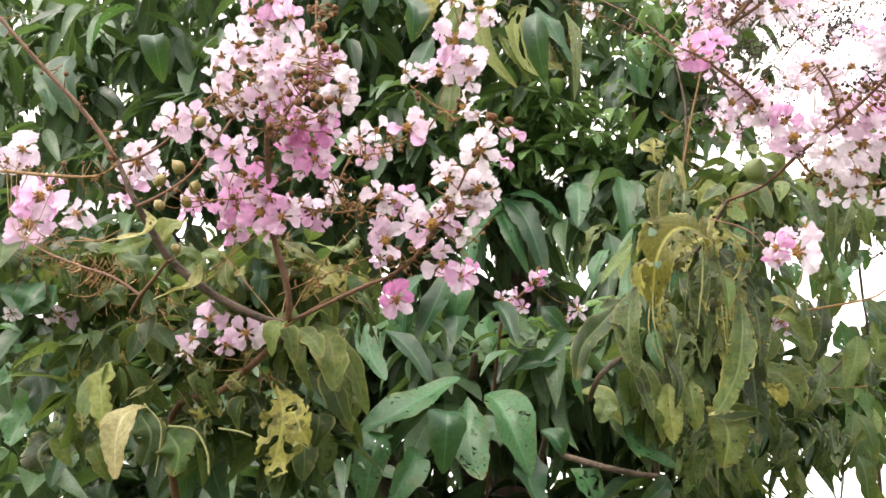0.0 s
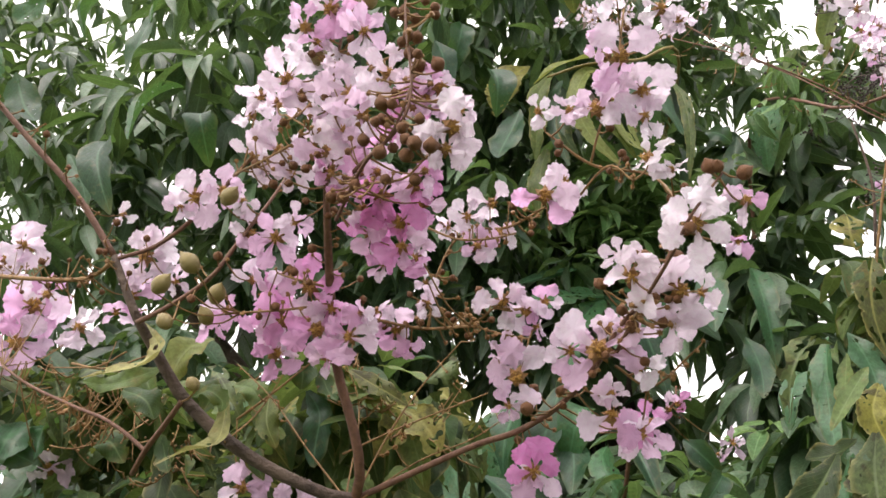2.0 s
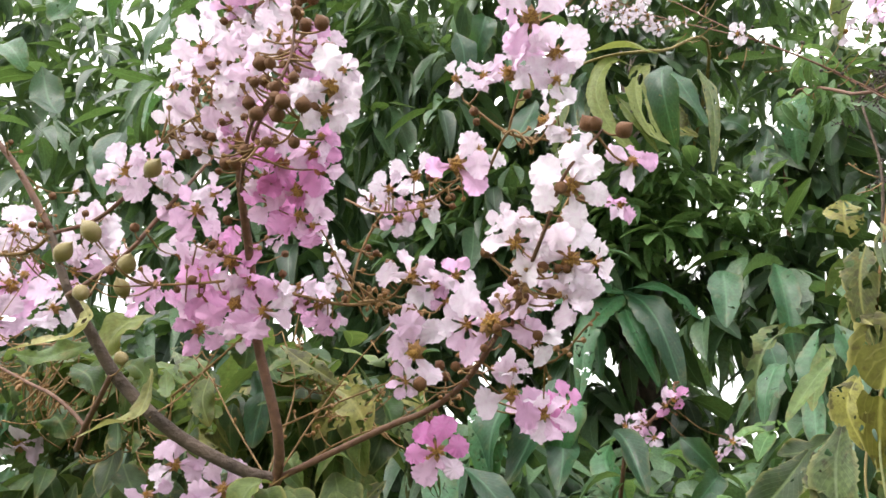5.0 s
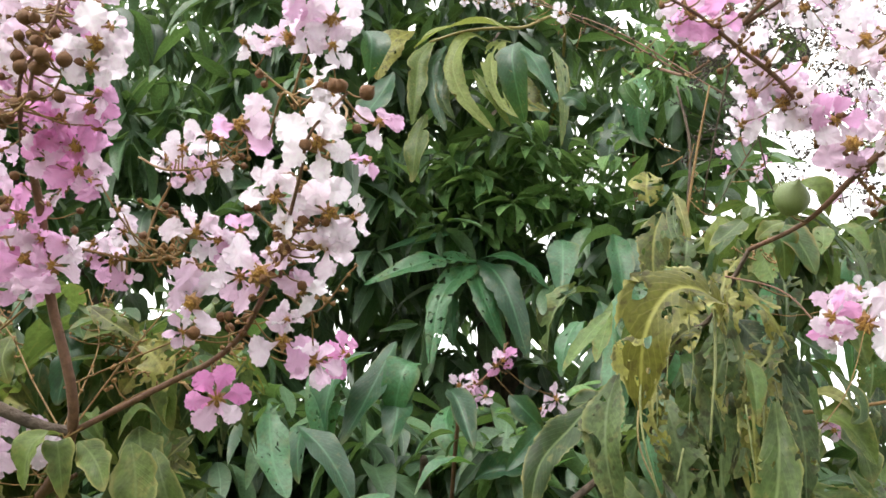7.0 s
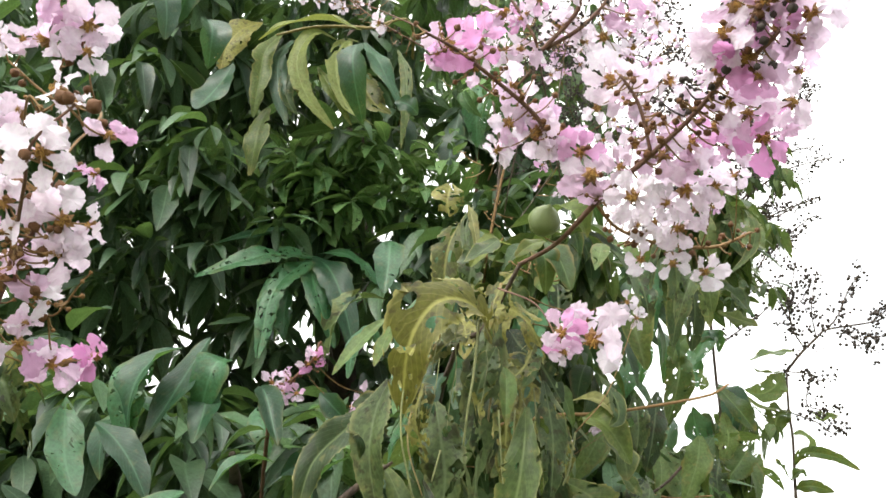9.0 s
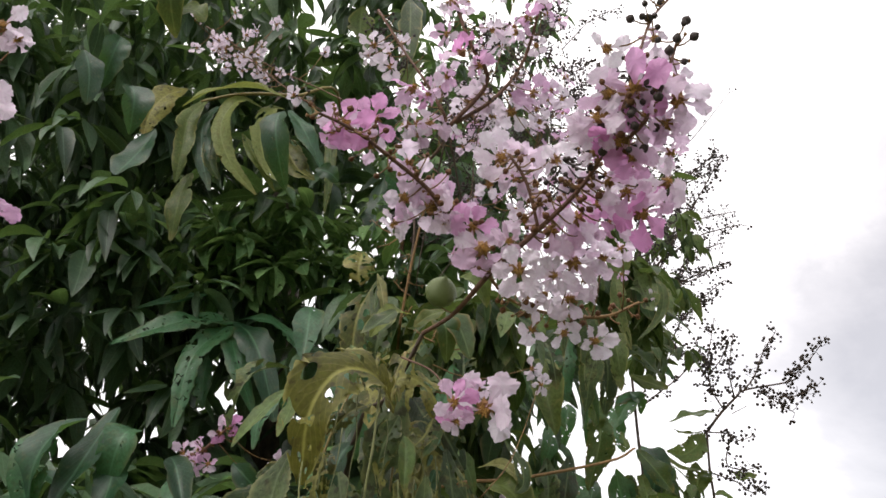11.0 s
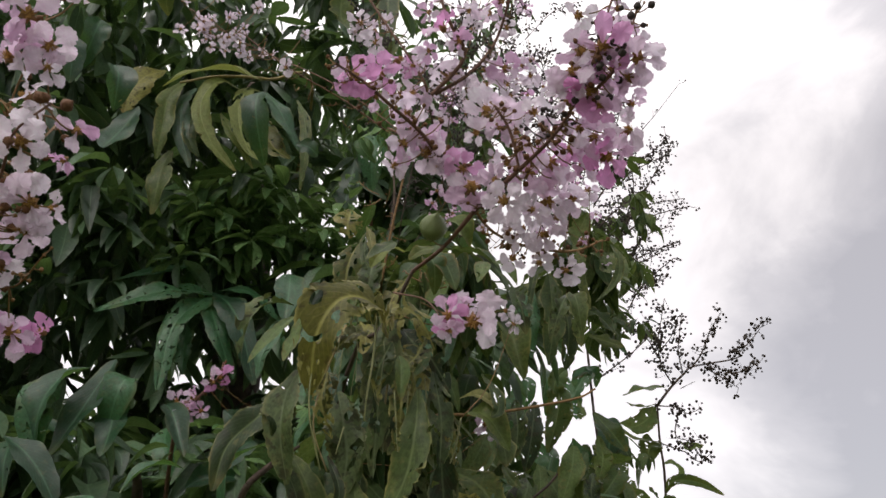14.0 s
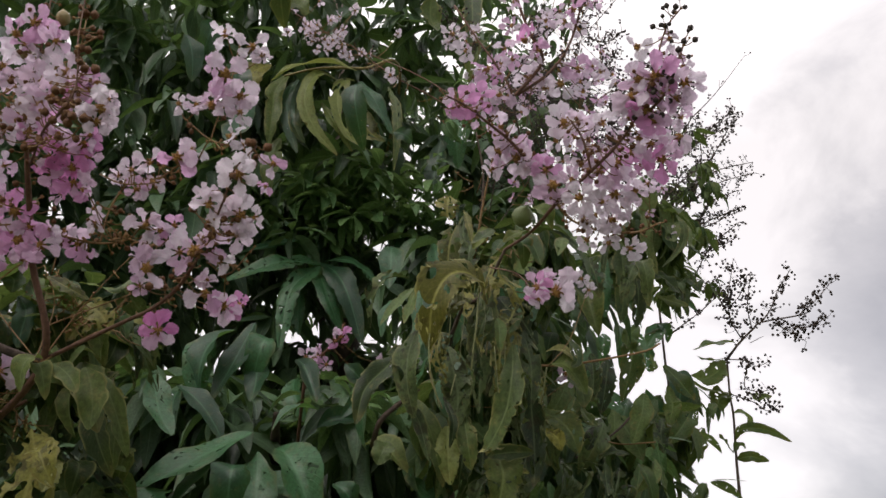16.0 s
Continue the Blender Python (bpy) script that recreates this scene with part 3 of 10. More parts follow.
def leaf_mass(thing, name, mat, clumps, seed, label="", slim=(0.20, 0.31), gaps=(), clear=(), dense=1.0, clumped=None):
    """Many small folded blades in loose rosettes inside ellipsoids: (centre, radii, rosettes, blade length, droop)."""
    rnd = np.random.default_rng(seed)
    rows = [0.1, 0.28, 0.5, 0.72, 0.9]
    half = [0.26, 0.46, 0.5, 0.36, 0.16]
    unit, uvs = [(0, 0, 0)], [(0.5, 0)]
    for v, h in zip(rows, half):
        for u in (-1, 0, 1):
            unit.append((u * h, v, 0.10 * abs(u) * h * 2 + 0.30 * v * (1 - v) - 0.25 * v * v))
            uvs.append((0.5 + 0.5 * u, v))
    unit.append((0, 1, -0.25))
    uvs.append((0.5, 1))
    unit, uvs = np.array(unit), np.array(uvs)
    tris = [(0, 2, 1), (0, 3, 2)]
    for k in range(1, 13, 3):
        for a in (k, k + 1):
            tris += [(a, a + 1, a + 4), (a, a + 4, a + 3)]
    tris += [(13, 14, 16), (14, 15, 16)]
    tris = np.array(tris)
    verts, polys, tex = [], [], []
    base = 0
    for centre, radii, number, size, droop in clumps:
        for _ in range(round(number * dense)):
            d = rnd.normal(size=3)
            d *= rnd.random() ** (1 / 2.4) / np.linalg.norm(d)
            hub = np.array(centre) + d * np.array(radii)
            # sky gaps cut as cones from camera places: (start, way, half width per metre)
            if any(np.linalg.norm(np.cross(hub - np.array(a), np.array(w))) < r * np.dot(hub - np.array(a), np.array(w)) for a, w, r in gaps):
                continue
            # the rosettes gather in tufts with hollows between
            if clumped is not None and noise.noise(Vector(hub * np.array([2.6, 2.6, 3.0])) + Vector((seed, 0, 0))) < clumped:
                continue
            # and in these hollows: (centre, radii)
            if any((((hub - np.array(c)) / np.array(r)) ** 2).sum() < 1 for c, r in clear):
                continue
            blades = rnd.integers(5, 11)
            turn0 = rnd.random() * 6.283
            for k in range(blades):
                a = turn0 + 6.283 * k / blades + rnd.normal() * 0.3
                drop = droop + rnd.normal() * 0.38
                y = np.array([math.cos(a) * math.cos(drop), math.sin(a) * math.cos(drop), -math.sin(drop)])
                up = np.array([rnd.normal() * 0.35, rnd.normal() * 0.35 - 0.15, 1.0])
                z = up - y * up.dot(y)
                z /= np.linalg.norm(z)
                x = np.cross(y, z)
                length = size * rnd.uniform(0.5, 1.35)
                wide = length * rnd.uniform(*slim)
                p = hub + y * 0.02 + unit[:, :1] * x * wide + unit[:, 1:2] * y * length + unit[:, 2:] * z * length * rnd.uniform(0.0, 1.3) + np.sin(unit[:, 1:2] * 3.1) * x * length * rnd.normal() * 0.05
                verts.append(p)
                polys.append(tris + base)
                tex.append(uvs)
                base += len(unit)
    verts, polys, tex = np.concatenate(verts), np.concatenate(polys), np.concatenate(tex)
    me = bpy.data.meshes.new(name)
    o = np.array(thing.location)
    me.from_pydata((verts - o).tolist(), [], polys.tolist())
    uv = me.uv_layers.new(name="UVMap")
    uv.data.foreach_set("uv", tex[polys.reshape(-1)].astype(np.float32).reshape(-1))
    me.polygons.foreach_set("use_smooth", [True] * len(me.polygons))
    me.materials.append(mat)
    ob = new(name, me)
    ob.parent = thing
    return tagged(ob, label, kind="stuff")


# ---- ground ----
gb = bmesh.new()
bmesh.ops.create_grid(gb, x_segments=60, y_segments=60, size=400)
for v in gb.verts:
    v.co.z = 0.06 * noise.noise(v.co * 0.05)
tagged(mesh_object("ground", gb, GRASS), "rough green grass ground under the trees", "ground", kind="structure")



# ---- mango tree behind ----
mango = thing_at("mango_tree", (0.35, 3.6, 0), "tall mango tree with dense dark green drooping leaves", "tree")
stem(mango, [(0.35, 3.6, -0.05, 0.2), (0.32, 3.62, 0.8, 0.16), (0.3, 3.6, 1.5, 0.13), (0.25, 3.65, 2.4, 0.1), (0.3, 3.7, 3.4, 0.07), (0.2, 3.8, 4.8, 0.03)], BARK, "trunk", 10)
stem(mango, [(0.3, 3.6, 1.5, 0.08), (-0.4, 3.5, 2.1, 0.06), (-1.2, 3.4, 2.9, 0.035), (-1.8, 3.3, 3.6, 0.015)], BARK, "branch")
stem(mango, [(0.28, 3.62, 2.0, 0.07), (0.7, 3.55, 2.4, 0.04), (1.0, 3.5, 2.7, 0.02)], BARK, "branch")
stem(mango, [(0.3, 3.65, 1.3, 0.06), (0.15, 3.3, 1.75, 0.04), (0.15, 2.7, 2.05, 0.022), (0.18, 2.35, 2.15, 0.008)], BARK, "branch")
stem(mango, [(0.26, 3.65, 2.5, 0.04), (0.2198, 3.3, 2.8323, 0.0188), (0.2146, 3.05, 2.8486, 0.0121), (0.2072, 3, 2.8795, 0.0086)], BARK, "branch")
bent_leaf(mango, MANGO, [(0.234, 2.97, 2.849), (0.158, 2.92, 2.832), (0.086, 2.87, 2.802), (-0.077, 2.84, 2.722)], 0.096, 10, 0.0, 0.35, 0.2)
bent_leaf(mango, MANGO, [(0.217, 2.97, 2.836), (0.197, 2.92, 2.794), (0.138, 2.86, 2.682), (0.12, 2.84, 2.491)], 0.088, 8, 0.1, 0.35, 0.2)
bent_leaf(mango, MANGO, [(0.221, 2.97, 2.834), (0.244, 2.9, 2.743), (0.276, 2.86, 2.647), (0.32, 2.86, 2.533)], 0.074, -6, 0.0, 0.35, 0.2)
bent_leaf(mango, MANGO, [(0.235, 2.96, 2.845), (0.289, 2.89, 2.776), (0.334, 2.84, 2.674), (0.38, 2.84, 2.509)], 0.096, -10, 0.0, 0.35, 0.2)
bent_leaf(mango, MANGO, [(0.241, 2.98, 2.861), (0.323, 2.94, 2.85), (0.381, 2.92, 2.803), (0.443, 2.92, 2.733)], 0.057, -12, 0.0, 0.35, 0.2)
bent_leaf(mango, MANGO, [(0.212, 3.0, 2.877), (0.196, 2.97, 2.939), (0.083, 2.93, 2.907), (-0.089, 2.92, 2.844)], 0.079, 25, 0.0, 0.35, 0.2)
bent_leaf(mango, MANGO, [(0.157, 3.02, 2.758), (0.159, 2.98, 2.663), (0.17, 2.96, 2.579)], 0.067, 20, 0.0, 0.35, 0.2)
bent_leaf(mango, MANGO, [(0.518, 2.98, 2.972), (0.53, 2.92, 2.868), (0.517, 2.9, 2.773)], 0.087, 0, 0.0, 0.35, 0.2)
leaf(mango, "mango", (0.118, 2.3, 2.374), (0.039, 2.2, 2.142), 0.081, 15)
leaf(mango, "mango", (0.165, 2.3, 2.327), (0.126, 2.25, 2.201), 0.075, 0)
leaf(mango, "mango", (0.226, 2.3, 2.275), (0.289, 2.2, 2.146), 0.050, -10)
leaf(mango, "mango", (-0.072, 2.12, 2.202), (0.004, 2.05, 2.026), 0.062, -12)
leaf(mango, "mango", (-0.024, 2.15, 2.166), (0.099, 2.1, 2.035), 0.061, -25)
leaf(mango, "mango", (0.303, 2.1, 2.093), (0.207, 2.05, 2.045), 0.039, 30)
leaf(mango, "mango", (0.041, 2.4, 2.217), (-0.062, 2.4, 2.288), 0.056, 34)
leaf(mango, "mango", (0.538, 3.1, 3.032), (0.518, 3.05, 2.836), 0.086, 0)
leaf(mango, "mango", (0.722, 2.9, 3.434), (0.714, 2.85, 3.185), 0.101, 5)
leaf(mango, "mango", (0.668, 3, 3.398), (0.634, 2.95, 3.139), 0.084, 18)
leaf(mango, "mango", (0.348, 2.3, 2.265), (0.412, 2.3, 2.2), 0.047, 32)
leaf(mango, "mango", (0.412, 2.3, 2.2), (0.351, 2.2, 2.107), 0.044, -36)
leaf(mango, "mango", (0.162, 2.08, 2.042), (-0.069, 1.95, 1.884), 0.103, 15)
leaf(mango, "mango", (0.15, 2, 1.955), (0.141, 1.95, 1.835), 0.078, 0)
leaf(mango, "mango", (0.215, 2.05, 1.999), (0.316, 1.95, 1.832), 0.091, -10)
leaf(mango, "mango", (0.181, 2.05, 1.994), (0.222, 1.95, 1.813), 0.085, 5)
leaf(mango, "mango", (0.119, 2.05, 1.971), (0.038, 1.95, 1.867), 0.059, 30)
leaf(mango, "mango", (0.084, 2.25, 2.335), (0.01, 2.2, 2.15), 0.077, 20)
leaf(mango, "mango", (0.162, 2.1, 1.922), (0.31, 2, 1.893), 0.077, -3)
leaf(mango, "mango", (-0.026, 2.4, 2.213), (-0.063, 2.3, 2.102), 0.066, 34)
leaf(mango, "mango", (0.285, 2.3, 2.1), (0.393, 2.3, 2.127), 0.052, 11)
leaf(mango, "mango", (-0.736, 2, 2.105), (-0.827, 1.95, 1.994), 0.061, 15)
leaf(mango, "mango", (-0.67, 2, 2.106), (-0.675, 1.95, 1.983), 0.072, 0)
leaf(mango, "mango", (-0.818, 2, 2.118), (-0.917, 2, 2.078), 0.048, 30)
leaf(mango, "mango", (-0.614, 2, 2.125), (-0.594, 1.9, 1.97), 0.046, -20)
leaf(mango, "mango", (-0.447, 2, 1.91), (-0.351, 1.9, 1.758), 0.065, -29)
leaf(mango, "mango", (-0.351, 1.95, 1.883), (-0.271, 1.9, 1.75), 0.066, 0)
leaf(mango, "mango", (-0.828, 2.1, 2.008), (-0.856, 2.1, 1.879), 0.074, -2)
leaf(mango, "mango", (-0.725, 2.1, 1.97), (-0.689, 2, 1.79), 0.071, -19)
leaf(mango, "mango", (0.02, 2.3, 2.329), (0.019, 2.2, 2.129), 0.080, 0)
leaf(mango, "mango", (0.123, 2.3, 2.299), (0.134, 2.2, 2.144), 0.066, 3)
leaf(mango, "mango", (0.026, 2, 1.906), (-0.006, 1.9, 1.756), 0.075, 6)
leaf(mango, "mango", (0.074, 2, 1.884), (0.048, 1.9, 1.757), 0.064, -37)
leaf(mango, "mango", (0.317, 2, 1.888), (0.336, 1.9, 1.764), 0.073, -22)
leaf(mango, "mango", (0.395, 2, 1.845), (0.448, 2, 1.77), 0.064, -17)
leaf(mango, "mango", (0.213, 2.6, 2.32), (0.248, 2.5, 2.167), 0.068, 32)
leaf(mango, "mango", (-0.985, 2.3, 3.455), (-1.039, 2.3, 3.249), 0.093, 10)
leaf(mango, "mango", (-0.869, 2.3, 3.484), (-0.992, 2.3, 3.374), 0.078, 20)
leaf(mango, "mango", (-0.912, 2.4, 3.266), (-0.984, 2.3, 3.041), 0.080, 25)
leaf(mango, "mango", (-1.369, 2.3, 3.28), (-1.249, 2.3, 3.105), 0.092, 0)
leaf(mango, "mango", (-1.418, 2.2, 3.284), (-1.312, 2.2, 3.187), 0.076, 0)
leaf(mango, "mango", (-1.08, 2.4, 3.096), (-0.984, 2.3, 2.83), 0.099, 5)
leaf(mango, "mango", (-1.213, 2.4, 3.067), (-1.118, 2.4, 2.892), 0.061, 0)
leaf(mango, "mango", (-0.78, 2.3, 3.097), (-0.741, 2.3, 2.949), 0.082, 0)
leaf(mango, "mango", (-1.275, 2.5, 3.729), (-1.355, 2.5, 3.571), 0.096, 20)
leaf(mango, "mango", (-1.538, 2.5, 3.761), (-1.609, 2.5, 3.646), 0.090, -26)
leaf(mango, "mango", (0.469, 2.6, 2.739), (0.462, 2.5, 2.562), 0.075, 0)
leaf(mango, "mango", (0.616, 2.8, 2.85), (0.632, 2.7, 2.548), 0.072, -10)
leaf(mango, "mango", (0.561, 2.7, 2.615), (0.566, 2.6, 2.433), 0.063, -10)
leaf(mango, "mango", (0.36, 2.6, 3.354), (0.372, 2.6, 3.098), 0.085, 23)
leaf(mango, "mango", (-0.089, 2.6, 3.416), (-0.053, 2.6, 3.255), 0.091, -27)
leaf(mango, "mango", (0.01, 2.6, 3.269), (-0.036, 2.5, 3.042), 0.086, 9)
leaf(mango, "mango", (-0.268, 2.7, 3.624), (-0.222, 2.7, 3.422), 0.083, -28)
leaf(mango, "mango", (-0.2, 2.8, 3.773), (-0.228, 2.8, 3.564), 0.087, -38)
leaf(mango, "mango", (0.469, 2.4, 3.025), (0.527, 2.4, 2.991), 0.049, 28)
stem(mango, [(0.3, 3.65, 1.45, 0.014), (0.3491, 2.4, 1.9185, 0.0084), (0.387, 2.05, 1.8739, 0.007), (0.4495, 1.98, 1.8496, 0.0067), (0.5149, 1.98, 1.8368, 0.0061), (0.5819, 1.98, 1.8295, 0.0055)], BARK, "branch")
leaf(mango, "mango", (0.582, 1.98, 1.829), (0.518, 1.95, 1.77), 0.041, -22)
leaf(mango, "mango", (0.387, 2.05, 1.874), (0.341, 2.05, 1.929), 0.049, 0)
leaf(mango, "mango", (0.5, 2.1, 1.955), (0.615, 2.05, 1.853), 0.045, 0)
stem(mango, [(0.4, 3.7, 3.4, 0.008), (0.5121, 2.98, 3.6851, 0.0057), (0.3628, 2.85, 3.6099, 0.0054), (0.2038, 2.8, 3.5657, 0.0053), (0.0796, 2.8, 3.5275, 0.0036)], FRUIT, "branch")
bent_leaf(mango, YELLOW_GREEN, [(0.346, 2.8, 3.559), (0.25, 2.76, 3.561), (0.13, 2.74, 3.527), (0.041, 2.74, 3.458)], 0.090, 10, 0.0, 0.5, 0.2)
bent_leaf(mango, YELLOW_GREEN, [(0.285, 2.8, 3.511), (0.211, 2.74, 3.495), (0.166, 2.72, 3.381), (0.203, 2.72, 3.254), (0.287, 2.73, 3.147)], 0.063, 0, 0.06, 0.4, 0.2)
bent_leaf(mango, YELLOW_GREEN, [(0.337, 2.82, 3.531), (0.296, 2.78, 3.491), (0.279, 2.75, 3.377), (0.319, 2.74, 3.239), (0.4, 2.75, 3.178)], 0.070, 0, 0.1, 0.4, 0.2)
bent_leaf(mango, OLIVE, [(0.098, 2.84, 3.574), (0.053, 2.8, 3.466), (0.049, 2.78, 3.335), (0.042, 2.78, 3.21)], 0.065, 0, 0.0, 0.5, 0.2)
bent_leaf(mango, MANGO, [(0.126, 2.85, 3.549), (0.094, 2.82, 3.46), (0.105, 2.8, 3.329), (0.141, 2.8, 3.198)], 0.061, 10, 0.0, 0.35, 0.2)
bent_leaf(mango, MANGO, [(0.355, 2.82, 3.527), (0.397, 2.78, 3.442), (0.433, 2.77, 3.362), (0.473, 2.78, 3.272)], 0.078, -10, 0.0, 0.35, 0.2)
bent_leaf(mango, OLIVE, [(0.462, 2.84, 3.521), (0.489, 2.8, 3.405), (0.495, 2.79, 3.274), (0.483, 2.8, 3.133)], 0.039, 0, 0.1, 0.35, 0.2)
bent_leaf(mango, LACE, [(0.018, 2.86, 3.624), (-0.039, 2.84, 3.574), (-0.073, 2.82, 3.491), (-0.083, 2.82, 3.405)], 0.109, 0, 0.05, 0.35, 0.2)
bent_leaf(mango, OLIVE, [(0.074, 2.84, 3.284), (0.057, 2.82, 3.2), (0.052, 2.81, 3.115), (0.046, 2.82, 3.035)], 0.079, 10, 0.0, 0.35, 0.2)
bent_leaf(mango, YELLOW_GREEN, [(0.221, 2.78, 3.399), (0.254, 2.75, 3.326), (0.281, 2.74, 3.268), (0.337, 2.75, 3.176)], 0.041, 0, 0.05, 0.35, 0.2)
bent_leaf(mango, OLIVE, [(0.143, 2.83, 3.457), (0.126, 2.8, 3.36), (0.137, 2.79, 3.281), (0.169, 2.79, 3.231)], 0.046, 0, 0.12, 0.35, 0.2)
bent_leaf(mango, LACE, [(0.32, 2.84, 3.476), (0.35, 2.82, 3.387), (0.396, 2.8, 3.29), (0.448, 2.8, 3.251)], 0.092, 0, 0.15, 0.35, 0.2)
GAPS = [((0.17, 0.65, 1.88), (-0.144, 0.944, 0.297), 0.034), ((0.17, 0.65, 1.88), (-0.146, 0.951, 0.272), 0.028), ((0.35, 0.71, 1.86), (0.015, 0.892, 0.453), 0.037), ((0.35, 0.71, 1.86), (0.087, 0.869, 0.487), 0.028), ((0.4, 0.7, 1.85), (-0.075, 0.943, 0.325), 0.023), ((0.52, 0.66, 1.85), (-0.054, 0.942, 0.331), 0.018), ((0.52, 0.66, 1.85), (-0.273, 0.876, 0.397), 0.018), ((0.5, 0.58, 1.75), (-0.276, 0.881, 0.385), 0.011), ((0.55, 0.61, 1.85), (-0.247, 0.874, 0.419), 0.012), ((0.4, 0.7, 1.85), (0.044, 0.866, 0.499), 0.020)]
HOLLOWS = [((0.28, 2.62, 2.6), (0.42, 0.42, 0.36)), ((0.36, 2.5, 3.05), (0.42, 0.4, 0.40)), ((1.35, 3.2, 2.42), (0.30, 0.7, 0.22))]
leaf_mass(mango, "leaves", YOUNG, [
    ((0.22, 2.95, 3.11), (0.31, 0.15, 0.17), 70, 0.11, 0.5),
    ((0.5, 3, 3.17), (0.21, 0.15, 0.21), 46, 0.09, 0.5),
    ((-0.15, 3, 3.13), (0.11, 0.12, 0.20), 18, 0.09, 0.5),
    ((0.75, 2.7, 3.33), (0.10, 0.12, 0.13), 14, 0.08, 0.8),
    ((0.54, 2.5, 2.37), (0.10, 0.1, 0.07), 10, 0.08, 0.5),
    ((0.34, 2.4, 2.2), (0.10, 0.1, 0.06), 12, 0.08, 0.5),
    ((0.15, 3.2, 3.2), (0.37, 0.12, 0.15), 30, 0.12, 0.6),
    ((1.22, 2.9, 2.24), (0.20, 0.2, 0.20), 26, 0.085, 0.8),
    ((0.72, 2.5, 2.03), (0.18, 0.15, 0.09), 18, 0.08, 0.8)
], 13, "paler young mango leaves", (0.28, 0.44), (), HOLLOWS, 0.6)
leaf_mass(mango, "foliage", MANGO_FAR, [
    ((-2.97, 4, 3.64), (0.33, 0.2, 0.33), 28, 0.15, 0.7),
    ((-0.39, 5, 1.8), (2.22, 0.4, 0.18), 197, 0.175, 0.8),
    ((-1.93, 3.5, 2.1), (0.25, 0.3, 0.27), 25, 0.152, 0.7),
    ((1.13, 4.2, 4.59), (0.36, 0.25, 0.36), 36, 0.11, 0.7),
    ((0.77, 4.2, 4.42), (0.22, 0.2, 0.25), 16, 0.11, 0.7),
    ((0.87, 3.8, 1.84), (0.74, 0.3, 0.13), 60, 0.164, 0.8),
    ((-1.66, 3.6, 1.83), (0.50, 0.3, 0.20), 43, 0.164, 0.8),
    ((-3.02, 4, 5.28), (1.12, 0.3, 0.42), 37, 0.187, 0.7),
    ((1.15, 3.8, 4.76), (0.31, 0.3, 0.20), 20, 0.1, 0.7),
    ((-0.15, 2.9, 2.98), (0.33, 0.2, 0.18), 17, 0.14, 0.6),
    ((-1.08, 2.7, 2.58), (0.20, 0.15, 0.13), 14, 0.15, 0.8),
    ((-1.40, 2.75, 2.68), (0.20, 0.15, 0.16), 12, 0.15, 0.8),
    ((-0.74, 2.75, 2.54), (0.16, 0.12, 0.10), 8, 0.14, 0.8)
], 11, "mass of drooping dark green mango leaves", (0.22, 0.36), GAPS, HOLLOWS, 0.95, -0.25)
leaf_mass(mango, "foliage", MANGO_FAR, [
    ((0.91, 2.6, 2.53), (0.09, 0.1, 0.11), 6, 0.14, 0.9),
    ((-0.91, 3.2, 3.32), (1.02, 0.5, 0.86), 171, 0.17, 0.75),
    ((0.01, 3.5, 3.11), (0.80, 0.45, 0.90), 179, 0.17, 0.75),
    ((0.03, 2.9, 2.19), (0.88, 0.4, 0.24), 100, 0.193, 0.75),
    ((-1.45, 3, 3.35), (0.86, 0.5, 0.68), 138, 0.17, 0.75),
    ((-0.5, 3.2, 4.07), (1.12, 0.5, 0.49), 114, 0.17, 0.75),
    ((-0.74, 2.7, 1.96), (0.70, 0.45, 0.34), 100, 0.193, 0.5),
    ((-0.21, 3.3, 3.36), (0.75, 0.5, 0.95), 171, 0.17, 0.75),
    ((0.38, 3.3, 3.9), (0.47, 0.5, 0.67), 81, 0.17, 0.75),
    ((0.77, 3, 2.83), (0.51, 0.4, 0.42), 114, 0.17, 0.7)
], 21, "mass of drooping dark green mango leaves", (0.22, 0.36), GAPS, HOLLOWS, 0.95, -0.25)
leaf_mass(mango, "foliage", MANGO_FAR, [
    ((1.34, 3.4, 2.59), (0.18, 0.3, 0.10), 6, 0.14, 1.2),
    ((0.95, 3, 2.1), (0.37, 0.4, 0.20), 17, 0.187, 0.9),
    ((0.46, 2.7, 2.23), (0.60, 0.4, 0.20), 100, 0.193, 0.75),
    ((-1.33, 4.3, 4.89), (1.82, 0.5, 1.76), 180, 0.175, 0.8),
    ((-2.44, 4.4, 4.16), (2.61, 0.5, 1.83), 172, 0.175, 0.8),
    ((-1.1, 3.6, 6.39), (2.32, 0.6, 0.83), 94, 0.175, 0.7),
    ((0.68, 3.1, 4.19), (0.24, 0.3, 0.33), 29, 0.14, 0.8),
    ((1.23, 3.2, 4.38), (0.22, 0.25, 0.22), 14, 0.08, 0.8),
    ((0.96, 3.2, 3.51), (0.31, 0.3, 0.23), 29, 0.175, 0.7),
    ((1.02, 3.4, 3.61), (0.30, 0.35, 0.34), 43, 0.17, 0.7)
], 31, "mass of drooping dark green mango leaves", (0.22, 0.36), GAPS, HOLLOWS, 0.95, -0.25)
